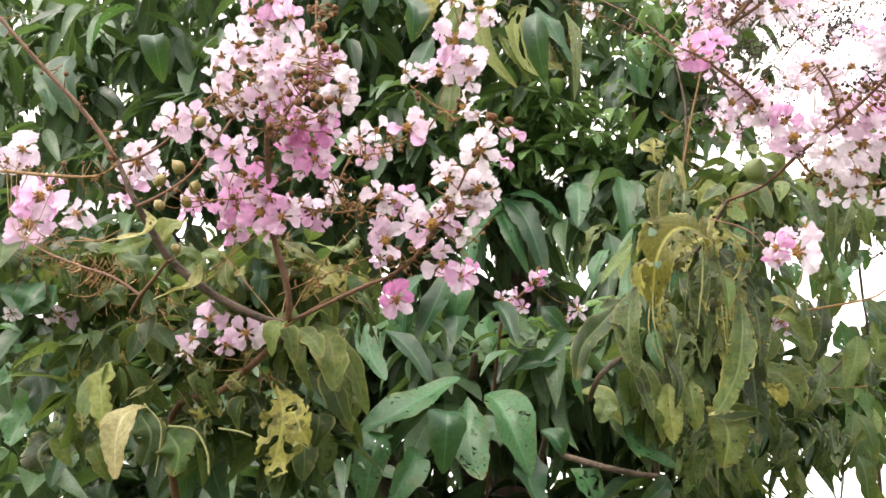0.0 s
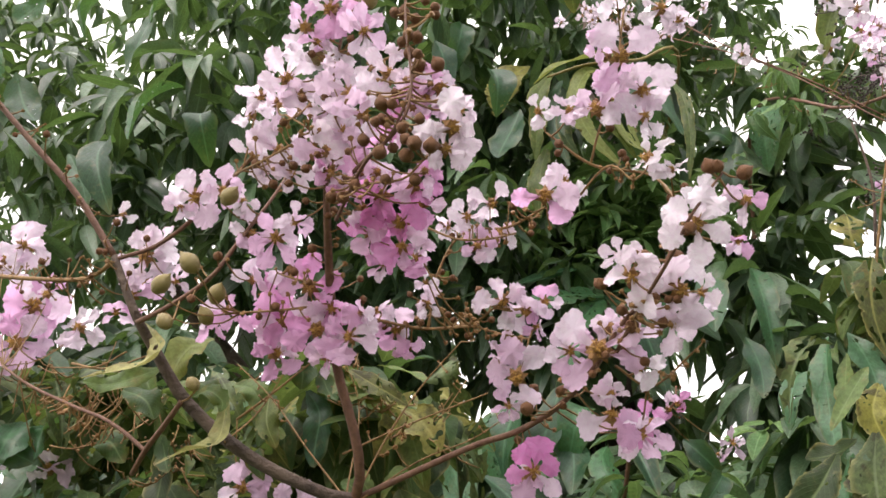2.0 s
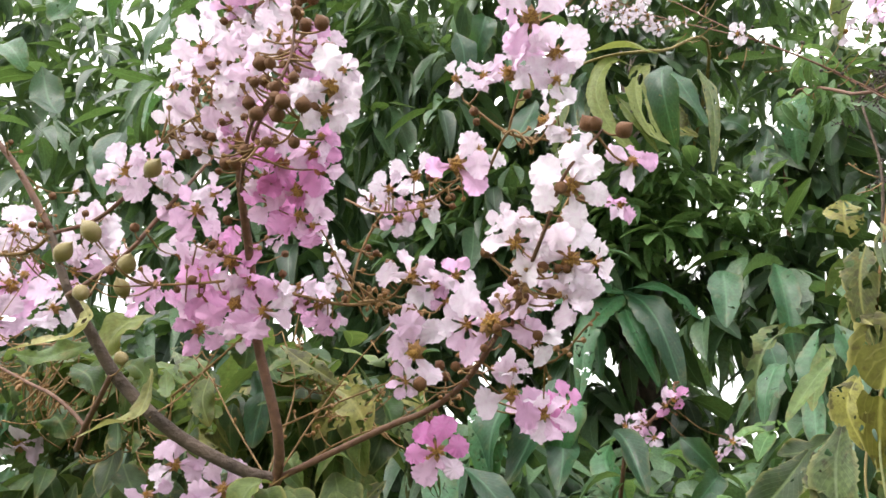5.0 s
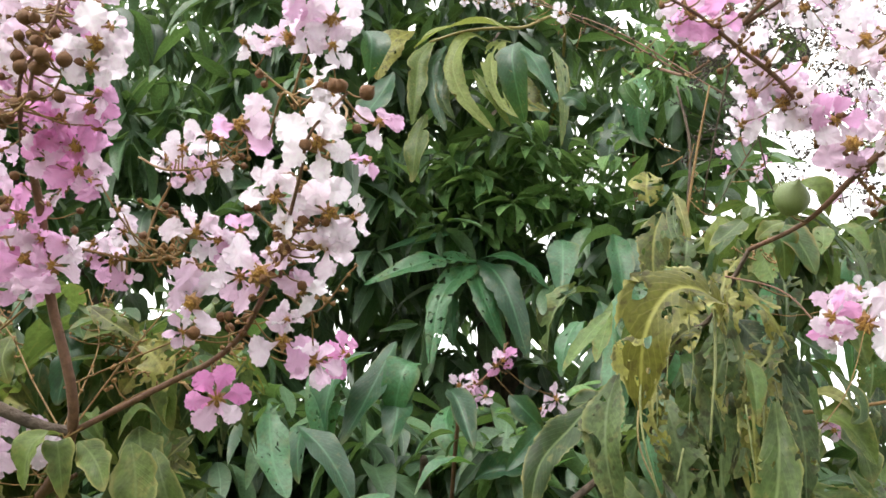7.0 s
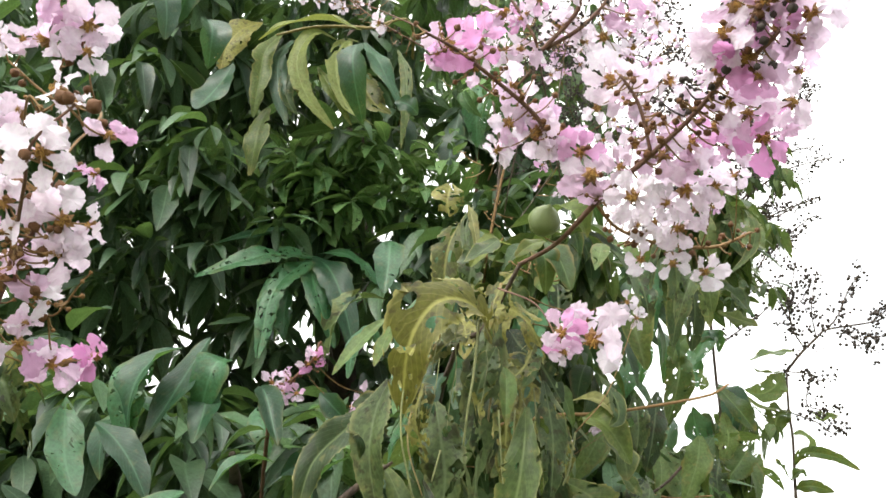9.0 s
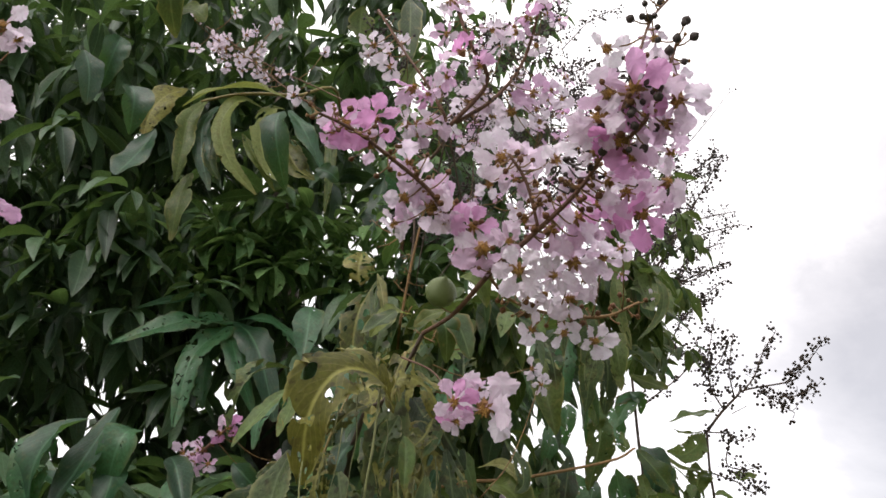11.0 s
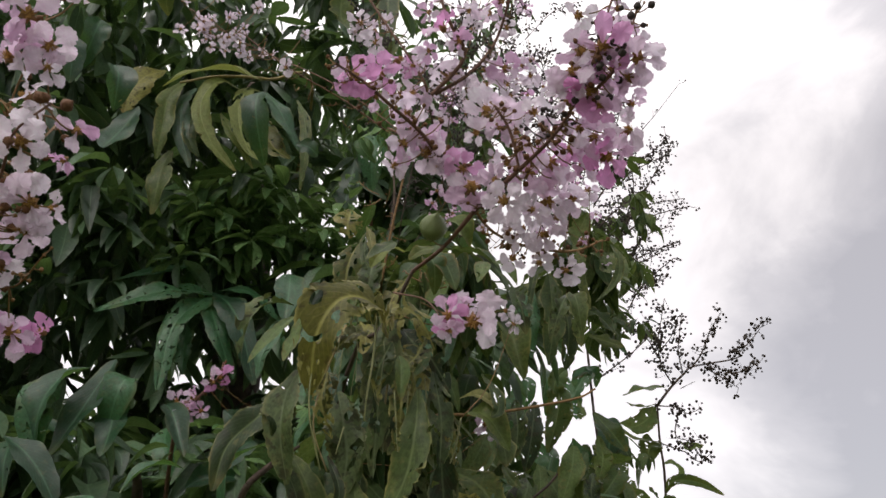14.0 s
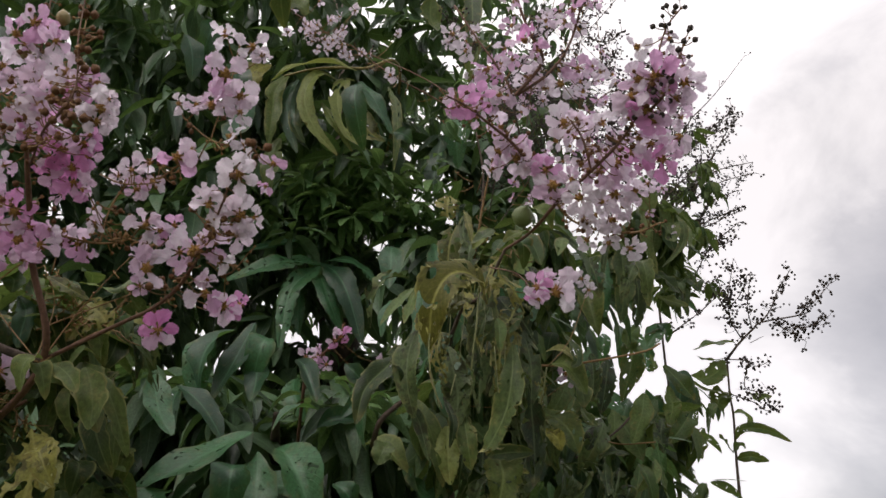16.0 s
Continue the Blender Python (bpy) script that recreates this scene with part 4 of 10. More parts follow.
leaf_mass(mango, "foliage", MANGO_FAR, [
    ((-1.27, 2.7, 2.37), (0.31, 0.4, 0.31), 55, 0.193, 0.5),
    ((0.03, 2.9, 2.31), (0.43, 0.4, 0.17), 55, 0.193, 0.5),
    ((-2.44, 3, 4.17), (0.30, 0.3, 0.39), 34, 0.152, 0.7),
    ((-1.52, 3.2, 4.47), (0.30, 0.3, 0.15), 17, 0.14, 0.7),
    ((-0.71, 2.9, 2.4), (0.53, 0.3, 0.21), 60, 0.199, 0.6),
    ((-2.16, 3.2, 3.87), (0.49, 0.4, 0.41), 51, 0.152, 0.7),
    ((-0.99, 3.4, 4.63), (0.92, 0.3, 0.24), 37, 0.14, 0.7),
    ((0.05, 3, 1.72), (1.41, 0.4, 0.16), 147, 0.17, 0.6),
    ((-1.38, 5, 4.18), (3.22, 0.35, 2.57), 498, 0.175, 0.8),
    ((-3.44, 5.2, 4.57), (3.62, 0.35, 2.09), 361, 0.175, 0.8)
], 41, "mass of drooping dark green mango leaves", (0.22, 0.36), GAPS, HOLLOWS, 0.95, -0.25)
leaf_mass(mango, "foliage", MANGO_FAR, [
    ((-0.93, 5, 4.88), (1.90, 0.3, 2.17), 309, 0.175, 0.8),
    ((-0.55, 3.7, 2.6), (0.9, 0.3, 0.4), 110, 0.17, 0.8),
    ((0.35, 3.75, 2.55), (0.6, 0.25, 0.35), 50, 0.17, 0.8),
    ((-0.3, 4.0, 1.95), (1.6, 0.35, 0.45), 190, 0.17, 0.8),
    ((-0.65, 2.6, 1.61), (0.95, 0.5, 0.29), 145, 0.193, 0.5),
    ((0.42, 2.8, 1.63), (0.99, 0.5, 0.30), 94, 0.193, 0.5),
    ((1.12, 3.4, 2.11), (0.37, 0.35, 0.35), 32, 0.17, 0.8),
    ((-0.09, 3.2, 0.98), (2.60, 0.7, 0.69), 326, 0.17, 0.5)
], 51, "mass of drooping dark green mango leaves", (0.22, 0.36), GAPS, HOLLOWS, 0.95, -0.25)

# ---- large crape myrtle shoot with the tall panicle ----
tall = thing_at("flowering_shoot", (-0.45, 2.6, 0), "tall crape myrtle with pink and white crinkled flowers and brown buds", "flowering shrub", "crape myrtle shoots")
stem(tall, [(-0.45, 2.6, -0.03, 0.02), (-0.48, 2.6, 0.8, 0.018), (-0.42, 2.3, 1.4, 0.014), (-0.4027, 1.9, 1.887, 0.008), (-0.2371, 1.72, 1.9475, 0.0068), (-0.0688, 1.507, 2.0161, 0.0056), (-0.0796, 1.43, 2.1372, 0.0050), (-0.0811, 1.39, 2.2019, 0.0046), (-0.0708, 1.33, 2.2423, 0.0038), (-0.0641, 1.29, 2.2834, 0.0028), (-0.057, 1.26, 2.3413, 0.002), (-0.05, 1.25, 2.4107, 0.0016), (-0.0533, 1.25, 2.4972, 0.0011)], TWIG, "stem")
stem(tall, [(-0.0727, 1.33, 2.2662, 0.0021), (-0.0172, 1.24, 2.2484, 0.0018), (0.0288, 1.18, 2.2412, 0.0014), (0.0409, 1.17, 2.2736, 0.0012), (0.0319, 1.17, 2.3405, 0.0011), (0.0255, 1.18, 2.4253, 0.0009)], TWIG, "twig")
stem(tall, [(-0.0688, 1.507, 2.0161, 0.0035), (0.0515, 1.46, 2.0578, 0.0031), (0.1026, 1.42, 2.0646, 0.0029), (0.144, 1.38, 2.0786, 0.0027), (0.1777, 1.33, 2.1002, 0.0024), (0.1956, 1.3, 2.1205, 0.0021), (0.2205, 1.28, 2.1431, 0.002), (0.2363, 1.25, 2.1641, 0.0016)], TWIG, "twig")
stem(tall, [(-0.0789, 1.4, 2.1829, 0.0019), (-0.0305, 1.42, 2.1761, 0.0016), (0.0146, 1.42, 2.1674, 0.0016), (0.0612, 1.4, 2.1649, 0.0015), (0.0879, 1.36, 2.1645, 0.001)], STALK, "twig")
stem(tall, [(-0.0826, 1.4, 2.1887, 0.0013), (-0.1185, 1.38, 2.175, 0.0013), (-0.159, 1.36, 2.1643, 0.001)], STALK, "twig")
stem(tall, [(0.0146, 1.42, 2.1674, 0.0016), (0.021, 1.42, 2.2254, 0.0014), (0.048, 1.41, 2.2686, 0.0014), (0.0967, 1.38, 2.257, 0.0013), (0.1366, 1.34, 2.2564, 0.001)], STALK, "twig")
stem(tall, [(-0.065, 1.29, 2.2894, 0.0015), (-0.0877, 1.28, 2.3025, 0.0015), (-0.1203, 1.28, 2.2864, 0.001), (-0.1683, 1.32, 2.2962, 0.0011)], STALK, "twig")
stem(tall, [(0.2363, 1.25, 2.1641, 0.0012), (0.2459, 1.25, 2.1955, 0.0012), (0.232, 1.32, 2.2732, 0.0014), (0.1811, 1.33, 2.2928, 0.0015), (0.1377, 1.32, 2.326, 0.001)], STALK, "twig")
stem(tall, [(0.1787, 1.33, 2.2941, 0.0012), (0.1869, 1.32, 2.3224, 0.0012), (0.2028, 1.3, 2.361, 0.0012), (0.2154, 1.29, 2.4419, 0.001)], STALK, "twig")
spray(tall, [(0.236, 1.25, 2.164, 0.001), (0.246, 1.25, 2.195, 0.001), (0.232, 1.32, 2.273, 0.001), (0.181, 1.33, 2.293, 0.001), (0.138, 1.32, 2.326, 0.001)], 8, 0.016, 0.008, "bud", 66)
spray(tall, [(0.179, 1.33, 2.294, 0.001), (0.187, 1.32, 2.322, 0.001), (0.203, 1.3, 2.361, 0.001), (0.215, 1.29, 2.442, 0.001)], 7, 0.016, 0.008, "bud", 339)
flower(tall, (-0.057, 1.230, 2.417), 0.061, (0.00, -0.83, -0.56), 0.35)
flower(tall, (-0.082, 1.235, 2.401), 0.051, (-0.21, -0.78, -0.58), 0.5)
flower(tall, (-0.018, 1.220, 2.377), 0.048, (-0.03, -0.92, -0.40), 0.6)
flower(tall, (-0.033, 1.225, 2.403), 0.036, (0.34, -0.27, -0.90), 0.4)
flower(tall, (-0.070, 1.240, 2.387), 0.032, (0.80, -0.38, -0.47), 0.5)
flower(tall, (-0.071, 1.255, 2.380), 0.032, (0.01, -0.56, -0.83), 1)
flower(tall, (-0.107, 1.270, 2.370), 0.068, (0.60, -0.72, -0.35), 0.85)
flower(tall, (-0.141, 1.290, 2.367), 0.048, (0.39, -0.24, -0.89), 0.9)
flower(tall, (-0.152, 1.300, 2.351), 0.039, (-0.29, -0.59, -0.75), 0.92)
flower(tall, (-0.119, 1.285, 2.353), 0.049, (0.60, -0.22, -0.77), 0.8)
flower(tall, (-0.094, 1.275, 2.355), 0.043, (0.14, -0.23, -0.96), 0.75)
flower(tall, (-0.033, 1.245, 2.329), 0.067, (0.31, -0.91, -0.29), 0.75)
flower(tall, (-0.016, 1.235, 2.298), 0.055, (0.72, -0.67, -0.18), 0.7)
flower(tall, (-0.038, 1.255, 2.294), 0.057, (0.17, -0.96, -0.21), 0.95)
flower(tall, (-0.049, 1.250, 2.362), 0.044, (0.70, -0.49, -0.52), 0.85)
flower(tall, (-0.004, 1.220, 2.309), 0.038, (0.03, -1.00, 0.08), 0.7)
flower(tall, (-0.062, 1.265, 2.327), 0.041, (0.89, -0.33, -0.32), 0.7)
flower(tall, (0.014, 1.200, 2.311), 0.060, (0.46, -0.83, -0.31), 0.85)
flower(tall, (-0.006, 1.210, 2.333), 0.029, (0.75, -0.44, -0.49), 0.9)
flower(tall, (0.061, 1.185, 2.283), 0.048, (0.52, -0.79, -0.32), 0.4)
flower(tall, (0.049, 1.190, 2.278), 0.035, (0.70, -0.50, -0.52), 0.6)
flower(tall, (0.035, 1.195, 2.301), 0.036, (0.61, -0.79, -0.00), 0.8)
flower(tall, (0.073, 1.180, 2.241), 0.062, (0.53, -0.63, -0.57), 0.95)
flower(tall, (0.067, 1.190, 2.228), 0.048, (0.41, -0.88, -0.24), 0.92)
flower(tall, (0.078, 1.185, 2.260), 0.030, (0.70, -0.47, -0.54), 0.9)
flower(tall, (0.035, 1.200, 2.281), 0.038, (0.43, -0.90, -0.01), 0.2)
flower(tall, (0.026, 1.205, 2.265), 0.042, (-0.38, -0.86, -0.33), 0.12)
flower(tall, (0.008, 1.220, 2.261), 0.036, (0.50, -0.36, -0.79), 0.3)
flower(tall, (-0.121, 1.310, 2.314), 0.066, (0.21, -0.96, -0.17), 0.85)
flower(tall, (-0.151, 1.320, 2.318), 0.048, (0.75, -0.54, -0.38), 0.95)
flower(tall, (-0.108, 1.315, 2.292), 0.046, (0.76, -0.53, -0.38), 0.9)
flower(tall, (-0.135, 1.320, 2.299), 0.039, (0.70, -0.29, -0.65), 0.9)
flower(tall, (-0.060, 1.275, 2.288), 0.056, (0.69, -0.56, -0.46), 0.6)
flower(tall, (-0.031, 1.260, 2.275), 0.046, (0.36, -0.43, -0.83), 0.7)
flower(tall, (-0.058, 1.285, 2.271), 0.048, (0.56, -0.83, -0.01), 0.35)
flower(tall, (-0.021, 1.260, 2.258), 0.041, (0.73, -0.45, -0.52), 0.45)
flower(tall, (-0.076, 1.280, 2.299), 0.036, (-0.18, -0.34, -0.92), 0.7)
flower(tall, (-0.002, 1.270, 2.234), 0.064, (0.51, -0.66, -0.55), 0.1)
flower(tall, (0.028, 1.260, 2.238), 0.053, (0.32, -0.95, 0.04), 0.2)
flower(tall, (-0.021, 1.280, 2.228), 0.050, (0.72, -0.45, -0.53), 0.1)
flower(tall, (0.014, 1.275, 2.210), 0.058, (0.01, -0.78, -0.63), 0.15)
flower(tall, (-0.013, 1.285, 2.205), 0.052, (0.77, -0.59, -0.23), 0.05)
flower(tall, (0.014, 1.285, 2.192), 0.049, (0.09, -1.00, -0.02), 0.12)
flower(tall, (0.035, 1.265, 2.222), 0.039, (-0.46, -0.56, -0.69), 0.3)
flower(tall, (0.028, 1.290, 2.184), 0.039, (-0.39, -0.90, -0.20), 0.25)
flower(tall, (-0.038, 1.285, 2.251), 0.040, (-0.17, -0.98, 0.01), 0.25)
flower(tall, (-0.005, 1.255, 2.251), 0.038, (0.70, -0.71, 0.09), 0.3)
flower(tall, (0.038, 1.250, 2.247), 0.032, (0.08, -0.98, 0.16), 0.35)
flower(tall, (-0.003, 1.295, 2.182), 0.038, (-0.14, -0.98, -0.13), 0.2)
flower(tall, (0.024, 1.360, 2.171), 0.033, (0.66, -0.57, -0.49), 0.8)
flower(tall, (0.026, 1.340, 2.183), 0.027, (-0.12, -0.62, -0.77), 0.85)
flower(tall, (-0.133, 1.360, 2.244), 0.061, (-0.05, -0.83, -0.56), 0.5)
flower(tall, (-0.165, 1.370, 2.255), 0.054, (0.63, -0.77, 0.07), 0.6)
flower(tall, (-0.109, 1.345, 2.254), 0.041, (-0.07, -0.54, -0.84), 0.6)
flower(tall, (-0.154, 1.410, 2.201), 0.067, (0.74, -0.67, -0.09), 0.22)
flower(tall, (-0.103, 1.390, 2.203), 0.072, (0.09, -0.96, -0.25), 0.15)
flower(tall, (-0.139, 1.420, 2.179), 0.072, (0.68, -0.73, -0.05), 0.2)
flower(tall, (-0.094, 1.400, 2.161), 0.069, (0.09, -0.90, -0.42), 0.25)
flower(tall, (-0.056, 1.390, 2.149), 0.061, (-0.13, -0.96, -0.23), 0.45)
flower(tall, (-0.145, 1.430, 2.147), 0.061, (0.78, -0.62, 0.05), 0.3)
flower(tall, (-0.173, 1.410, 2.222), 0.047, (0.89, -0.45, -0.01), 0.6)
flower(tall, (-0.123, 1.390, 2.221), 0.051, (0.82, -0.40, -0.41), 0.2)
flower(tall, (-0.079, 1.395, 2.182), 0.049, (0.04, -0.60, -0.80), 0.3)
flower(tall, (-0.084, 1.410, 2.136), 0.044, (0.76, -0.52, -0.39), 0.35)
flower(tall, (-0.161, 1.425, 2.170), 0.047, (0.43, -0.38, -0.82), 0.25)
flower(tall, (-0.047, 1.385, 2.172), 0.037, (-0.32, -0.59, -0.74), 0.6)
flower(tall, (-0.020, 1.430, 2.171), 0.055, (0.02, -0.86, -0.51), 0.35)
flower(tall, (-0.010, 1.435, 2.155), 0.039, (0.04, -0.98, 0.22), 0.4)
flower(tall, (-0.039, 1.420, 2.188), 0.033, (0.27, -0.43, -0.86), 0.7)
flower(tall, (-0.234, 1.370, 2.302), 0.067, (0.07, -0.69, -0.72), 0.7)
flower(tall, (-0.199, 1.360, 2.303), 0.050, (0.54, -0.84, -0.03), 0.6)
flower(tall, (-0.170, 1.350, 2.283), 0.034, (-0.17, -0.99, 0.03), 0.85)
flower(tall, (-0.255, 1.380, 2.296), 0.037, (0.22, -0.93, 0.29), 0.75)
flower(tall, (-0.332, 1.460, 2.277), 0.078, (0.23, -0.94, -0.27), 0.85)
flower(tall, (-0.344, 1.470, 2.233), 0.058, (0.09, -0.89, -0.45), 0.5)
flower(tall, (-0.334, 1.465, 2.251), 0.058, (0.30, -0.33, -0.89), 0.7)
flower(tall, (-0.201, 1.420, 2.192), 0.048, (-0.23, -0.79, -0.57), 0.4)
flower(tall, (-0.222, 1.430, 2.183), 0.045, (0.87, -0.50, -0.05), 0.45)
flower(tall, (-0.387, 1.480, 2.347), 0.033, (-0.15, -0.87, -0.46), 0.97)
flower(tall, (-0.284, 1.450, 2.241), 0.039, (0.88, -0.43, -0.20), 0.8)
flower(tall, (-0.367, 1.480, 2.217), 0.041, (0.60, -0.28, -0.75), 0.6)
flower(tall, (-0.313, 1.455, 2.295), 0.041, (0.30, -0.31, -0.90), 0.85)
flower(tall, (-0.648, 1.700, 2.322), 0.107, (0.79, -0.61, -0.04), 0.35)
flower(tall, (-0.658, 1.700, 2.263), 0.107, (0.19, -0.95, -0.23), 0.55)
flower(tall, (-0.576, 1.720, 2.292), 0.077, (0.21, -0.98, -0.00), 0.87)
flower(tall, (-0.630, 1.700, 2.340), 0.065, (0.07, -0.98, 0.20), 0.4)
flower(tall, (-0.776, 1.800, 2.477), 0.086, (0.94, -0.32, -0.09), 0.8)
flower(tall, (-0.802, 1.800, 2.451), 0.075, (0.67, -0.69, 0.27), 0.7)
flower(tall, (0.136, 1.322, 2.258), 0.067, (0.07, -0.82, -0.56), 0.35)
flower(tall, (0.154, 1.330, 2.276), 0.046, (0.11, -0.99, -0.03), 0.95)
flower(tall, (0.248, 1.200, 2.160), 0.059, (-0.01, -0.78, -0.63), 0.97)
flower(tall, (0.257, 1.205, 2.184), 0.036, (-0.70, -0.71, -0.06), 1)
flower(tall, (0.288, 1.215, 2.186), 0.039, (0.29, -0.95, -0.08), 0.4)
flower(tall, (0.280, 1.220, 2.156), 0.028, (-0.53, -0.19, -0.83), 0.4)
flower(tall, (0.204, 1.250, 2.144), 0.054, (0.10, -0.69, -0.71), 0.92)
flower(tall, (0.197, 1.250, 2.162), 0.034, (-0.42, -0.90, -0.07), 0.9)
flower(tall, (0.242, 1.270, 2.139), 0.064, (0.32, -0.84, -0.44), 0.85)
flower(tall, (0.236, 1.290, 2.121), 0.053, (-0.26, -0.53, -0.81), 0.85)
flower(tall, (0.260, 1.280, 2.141), 0.035, (-0.48, -0.65, -0.58), 0.9)
flower(tall, (0.179, 1.310, 2.105), 0.080, (-0.05, -0.99, -0.13), 0.62)
flower(tall, (0.155, 1.325, 2.110), 0.046, (0.54, -0.75, -0.38), 0.6)
flower(tall, (0.198, 1.320, 2.131), 0.037, (0.15, -0.98, 0.15), 0.8)
flower(tall, (0.211, 1.320, 2.094), 0.041, (-0.38, -0.72, -0.59), 0.97)
flower(tall, (0.110, 1.340, 2.092), 0.065, (-0.11, -0.84, -0.53), 0.65)
flower(tall, (0.097, 1.345, 2.111), 0.038, (0.39, -0.86, 0.33), 0.75)
flower(tall, (0.102, 1.350, 2.070), 0.033, (0.38, -0.63, -0.68), 0.6)
flower(tall, (0.188, 1.360, 2.064), 0.061, (0.17, -0.95, 0.25), 0.4)
flower(tall, (0.213, 1.375, 2.052), 0.048, (0.20, -0.70, -0.69), 0.6)
flower(tall, (0.189, 1.360, 2.083), 0.033, (0.27, -0.91, 0.32), 0.9)
flower(tall, (0.095, 1.360, 2.171), 0.055, (-0.01, -0.65, -0.76), 0.85)
flower(tall, (0.116, 1.360, 2.160), 0.044, (-0.02, -0.64, -0.77), 0.8)
flower(tall, (0.133, 1.365, 2.171), 0.040, (0.24, -0.68, -0.69), 0.42)
flower(tall, (0.125, 1.370, 2.149), 0.030, (0.66, -0.74, -0.13), 0.45)
flower(tall, (0.223, 1.250, 2.249), 0.047, (-0.79, -0.57, -0.20), 1)
flower(tall, (0.241, 1.250, 2.236), 0.027, (0.04, -0.94, 0.33), 1)
flower(tall, (0.056, 1.380, 2.271), 0.043, (0.50, -0.83, -0.23), 0.9)
flower(tall, (0.081, 1.380, 2.285), 0.049, (0.35, -0.48, -0.80), 0.9)
flower(tall, (0.088, 1.385, 2.253), 0.043, (0.23, -0.97, 0.09), 0.8)
flower(tall, (0.066, 1.385, 2.240), 0.043, (0.33, -0.94, -0.05), 0.55)
flower(tall, (0.035, 1.390, 2.266), 0.033, (0.27, -0.38, -0.88), 0.9)
flower(tall, (0.207, 1.250, 2.354), 0.069, (0.22, -0.75, -0.62), 0.55)
flower(tall, (0.188, 1.255, 2.376), 0.035, (0.38, -0.48, -0.79), 0.6)
flower(tall, (0.243, 1.240, 2.395), 0.055, (0.28, -0.90, -0.33), 0.92)
flower(tall, (0.205, 1.230, 2.408), 0.048, (-0.04, -0.13, -0.99), 1)
flower(tall, (0.185, 1.285, 2.325), 0.065, (-0.37, -0.90, -0.23), 0.65)
flower(tall, (0.226, 1.275, 2.333), 0.060, (0.36, -0.64, -0.68), 0.88)
flower(tall, (0.226, 1.280, 2.310), 0.044, (0.21, -0.97, 0.08), 0.8)
flower(tall, (0.131, 1.310, 2.343), 0.034, (-0.48, -0.59, -0.65), 0.97)
flower(tall, (0.161, 1.295, 2.331), 0.040, (0.14, -0.99, 0.06), 0.85)
flower(tall, (0.258, 1.240, 2.381), 0.030, (-0.42, -0.31, -0.86), 0.9)
flower(tall, (0.200, 1.270, 2.345), 0.040, (0.59, -0.77, -0.25), 0.5)
flower(tall, (0.201, 1.427, 2.071), 0.058, (0.17, -0.94, 0.29), 0.12)
flower(tall, (0.224, 1.436, 2.078), 0.040, (-0.51, -0.84, 0.2), 0.20)
flower(tall, (0.119, 1.405, 2.026), 0.061, (0.28, -0.94, -0.21), 0.0)
flower(tall, (0.11, 1.418, 2.023), 0.039, (-0.25, -0.56, -0.79), 0.00)
spray(tall, [(-0.081, 1.39, 2.202, 0.003), (-0.071, 1.33, 2.242, 0.003), (-0.064, 1.29, 2.283, 0.002), (-0.057, 1.26, 2.341, 0.002), (-0.05, 1.25, 2.411, 0.002), (-0.053, 1.25, 2.497, 0.001)], 26, 0.032, 0.0085, "bud", 778)
spray(tall, [(-0.073, 1.33, 2.266, 0.002), (-0.017, 1.24, 2.248, 0.002), (0.029, 1.18, 2.241, 0.001), (0.041, 1.17, 2.274, 0.001), (0.032, 1.17, 2.341, 0.001), (0.025, 1.18, 2.425, 0.001)], 20, 0.03, 0.009, "bud", 129)
spray(tall, [(0.103, 1.42, 2.065, 0.003), (0.144, 1.38, 2.079, 0.003), (0.178, 1.33, 2.1, 0.002), (0.196, 1.3, 2.121, 0.002), (0.221, 1.28, 2.143, 0.002), (0.236, 1.25, 2.164, 0.002)], 16, 0.026, 0.0085, "bud", 307)
spray(tall, [(-0.079, 1.4, 2.183, 0.002), (-0.031, 1.42, 2.176, 0.002), (0.015, 1.42, 2.167, 0.002), (0.061, 1.4, 2.165, 0.002), (0.088, 1.36, 2.165, 0.001)], 12, 0.02, 0.008, "bud", 289)
spray(tall, [(-0.083, 1.4, 2.189, 0.001), (-0.119, 1.38, 2.175, 0.001), (-0.159, 1.36, 2.164, 0.001)], 4, 0.018, 0.008, "bud", 546)
spray(tall, [(0.015, 1.42, 2.167, 0.002), (0.021, 1.42, 2.225, 0.001), (0.048, 1.41, 2.269, 0.001), (0.097, 1.38, 2.257, 0.001), (0.137, 1.34, 2.256, 0.001)], 12, 0.02, 0.0085, "bud", 725)
spray(tall, [(-0.065, 1.29, 2.289, 0.002), (-0.088, 1.28, 2.302, 0.002), (-0.12, 1.28, 2.286, 0.001), (-0.168, 1.32, 2.296, 0.001)], 8, 0.018, 0.0085, "bud", 344)
spray(tall, [(-0.081, 1.39, 2.202, 0.003), (-0.071, 1.33, 2.242, 0.003), (-0.064, 1.29, 2.283, 0.002), (-0.057, 1.26, 2.341, 0.002), (-0.05, 1.25, 2.411, 0.002), (-0.053, 1.25, 2.497, 0.001)], 30, 0.024, 0.024, "spent", 628)
spray(tall, [(-0.073, 1.33, 2.266, 0.002), (-0.017, 1.24, 2.248, 0.002), (0.029, 1.18, 2.241, 0.001), (0.041, 1.17, 2.274, 0.001), (0.032, 1.17, 2.341, 0.001), (0.025, 1.18, 2.425, 0.001)], 24, 0.024, 0.024, "spent", 303)
spray(tall, [(0.103, 1.42, 2.065, 0.003), (0.144, 1.38, 2.079, 0.003), (0.178, 1.33, 2.1, 0.002), (0.196, 1.3, 2.121, 0.002), (0.221, 1.28, 2.143, 0.002), (0.236, 1.25, 2.164, 0.002)], 28, 0.024, 0.024, "spent", 748)
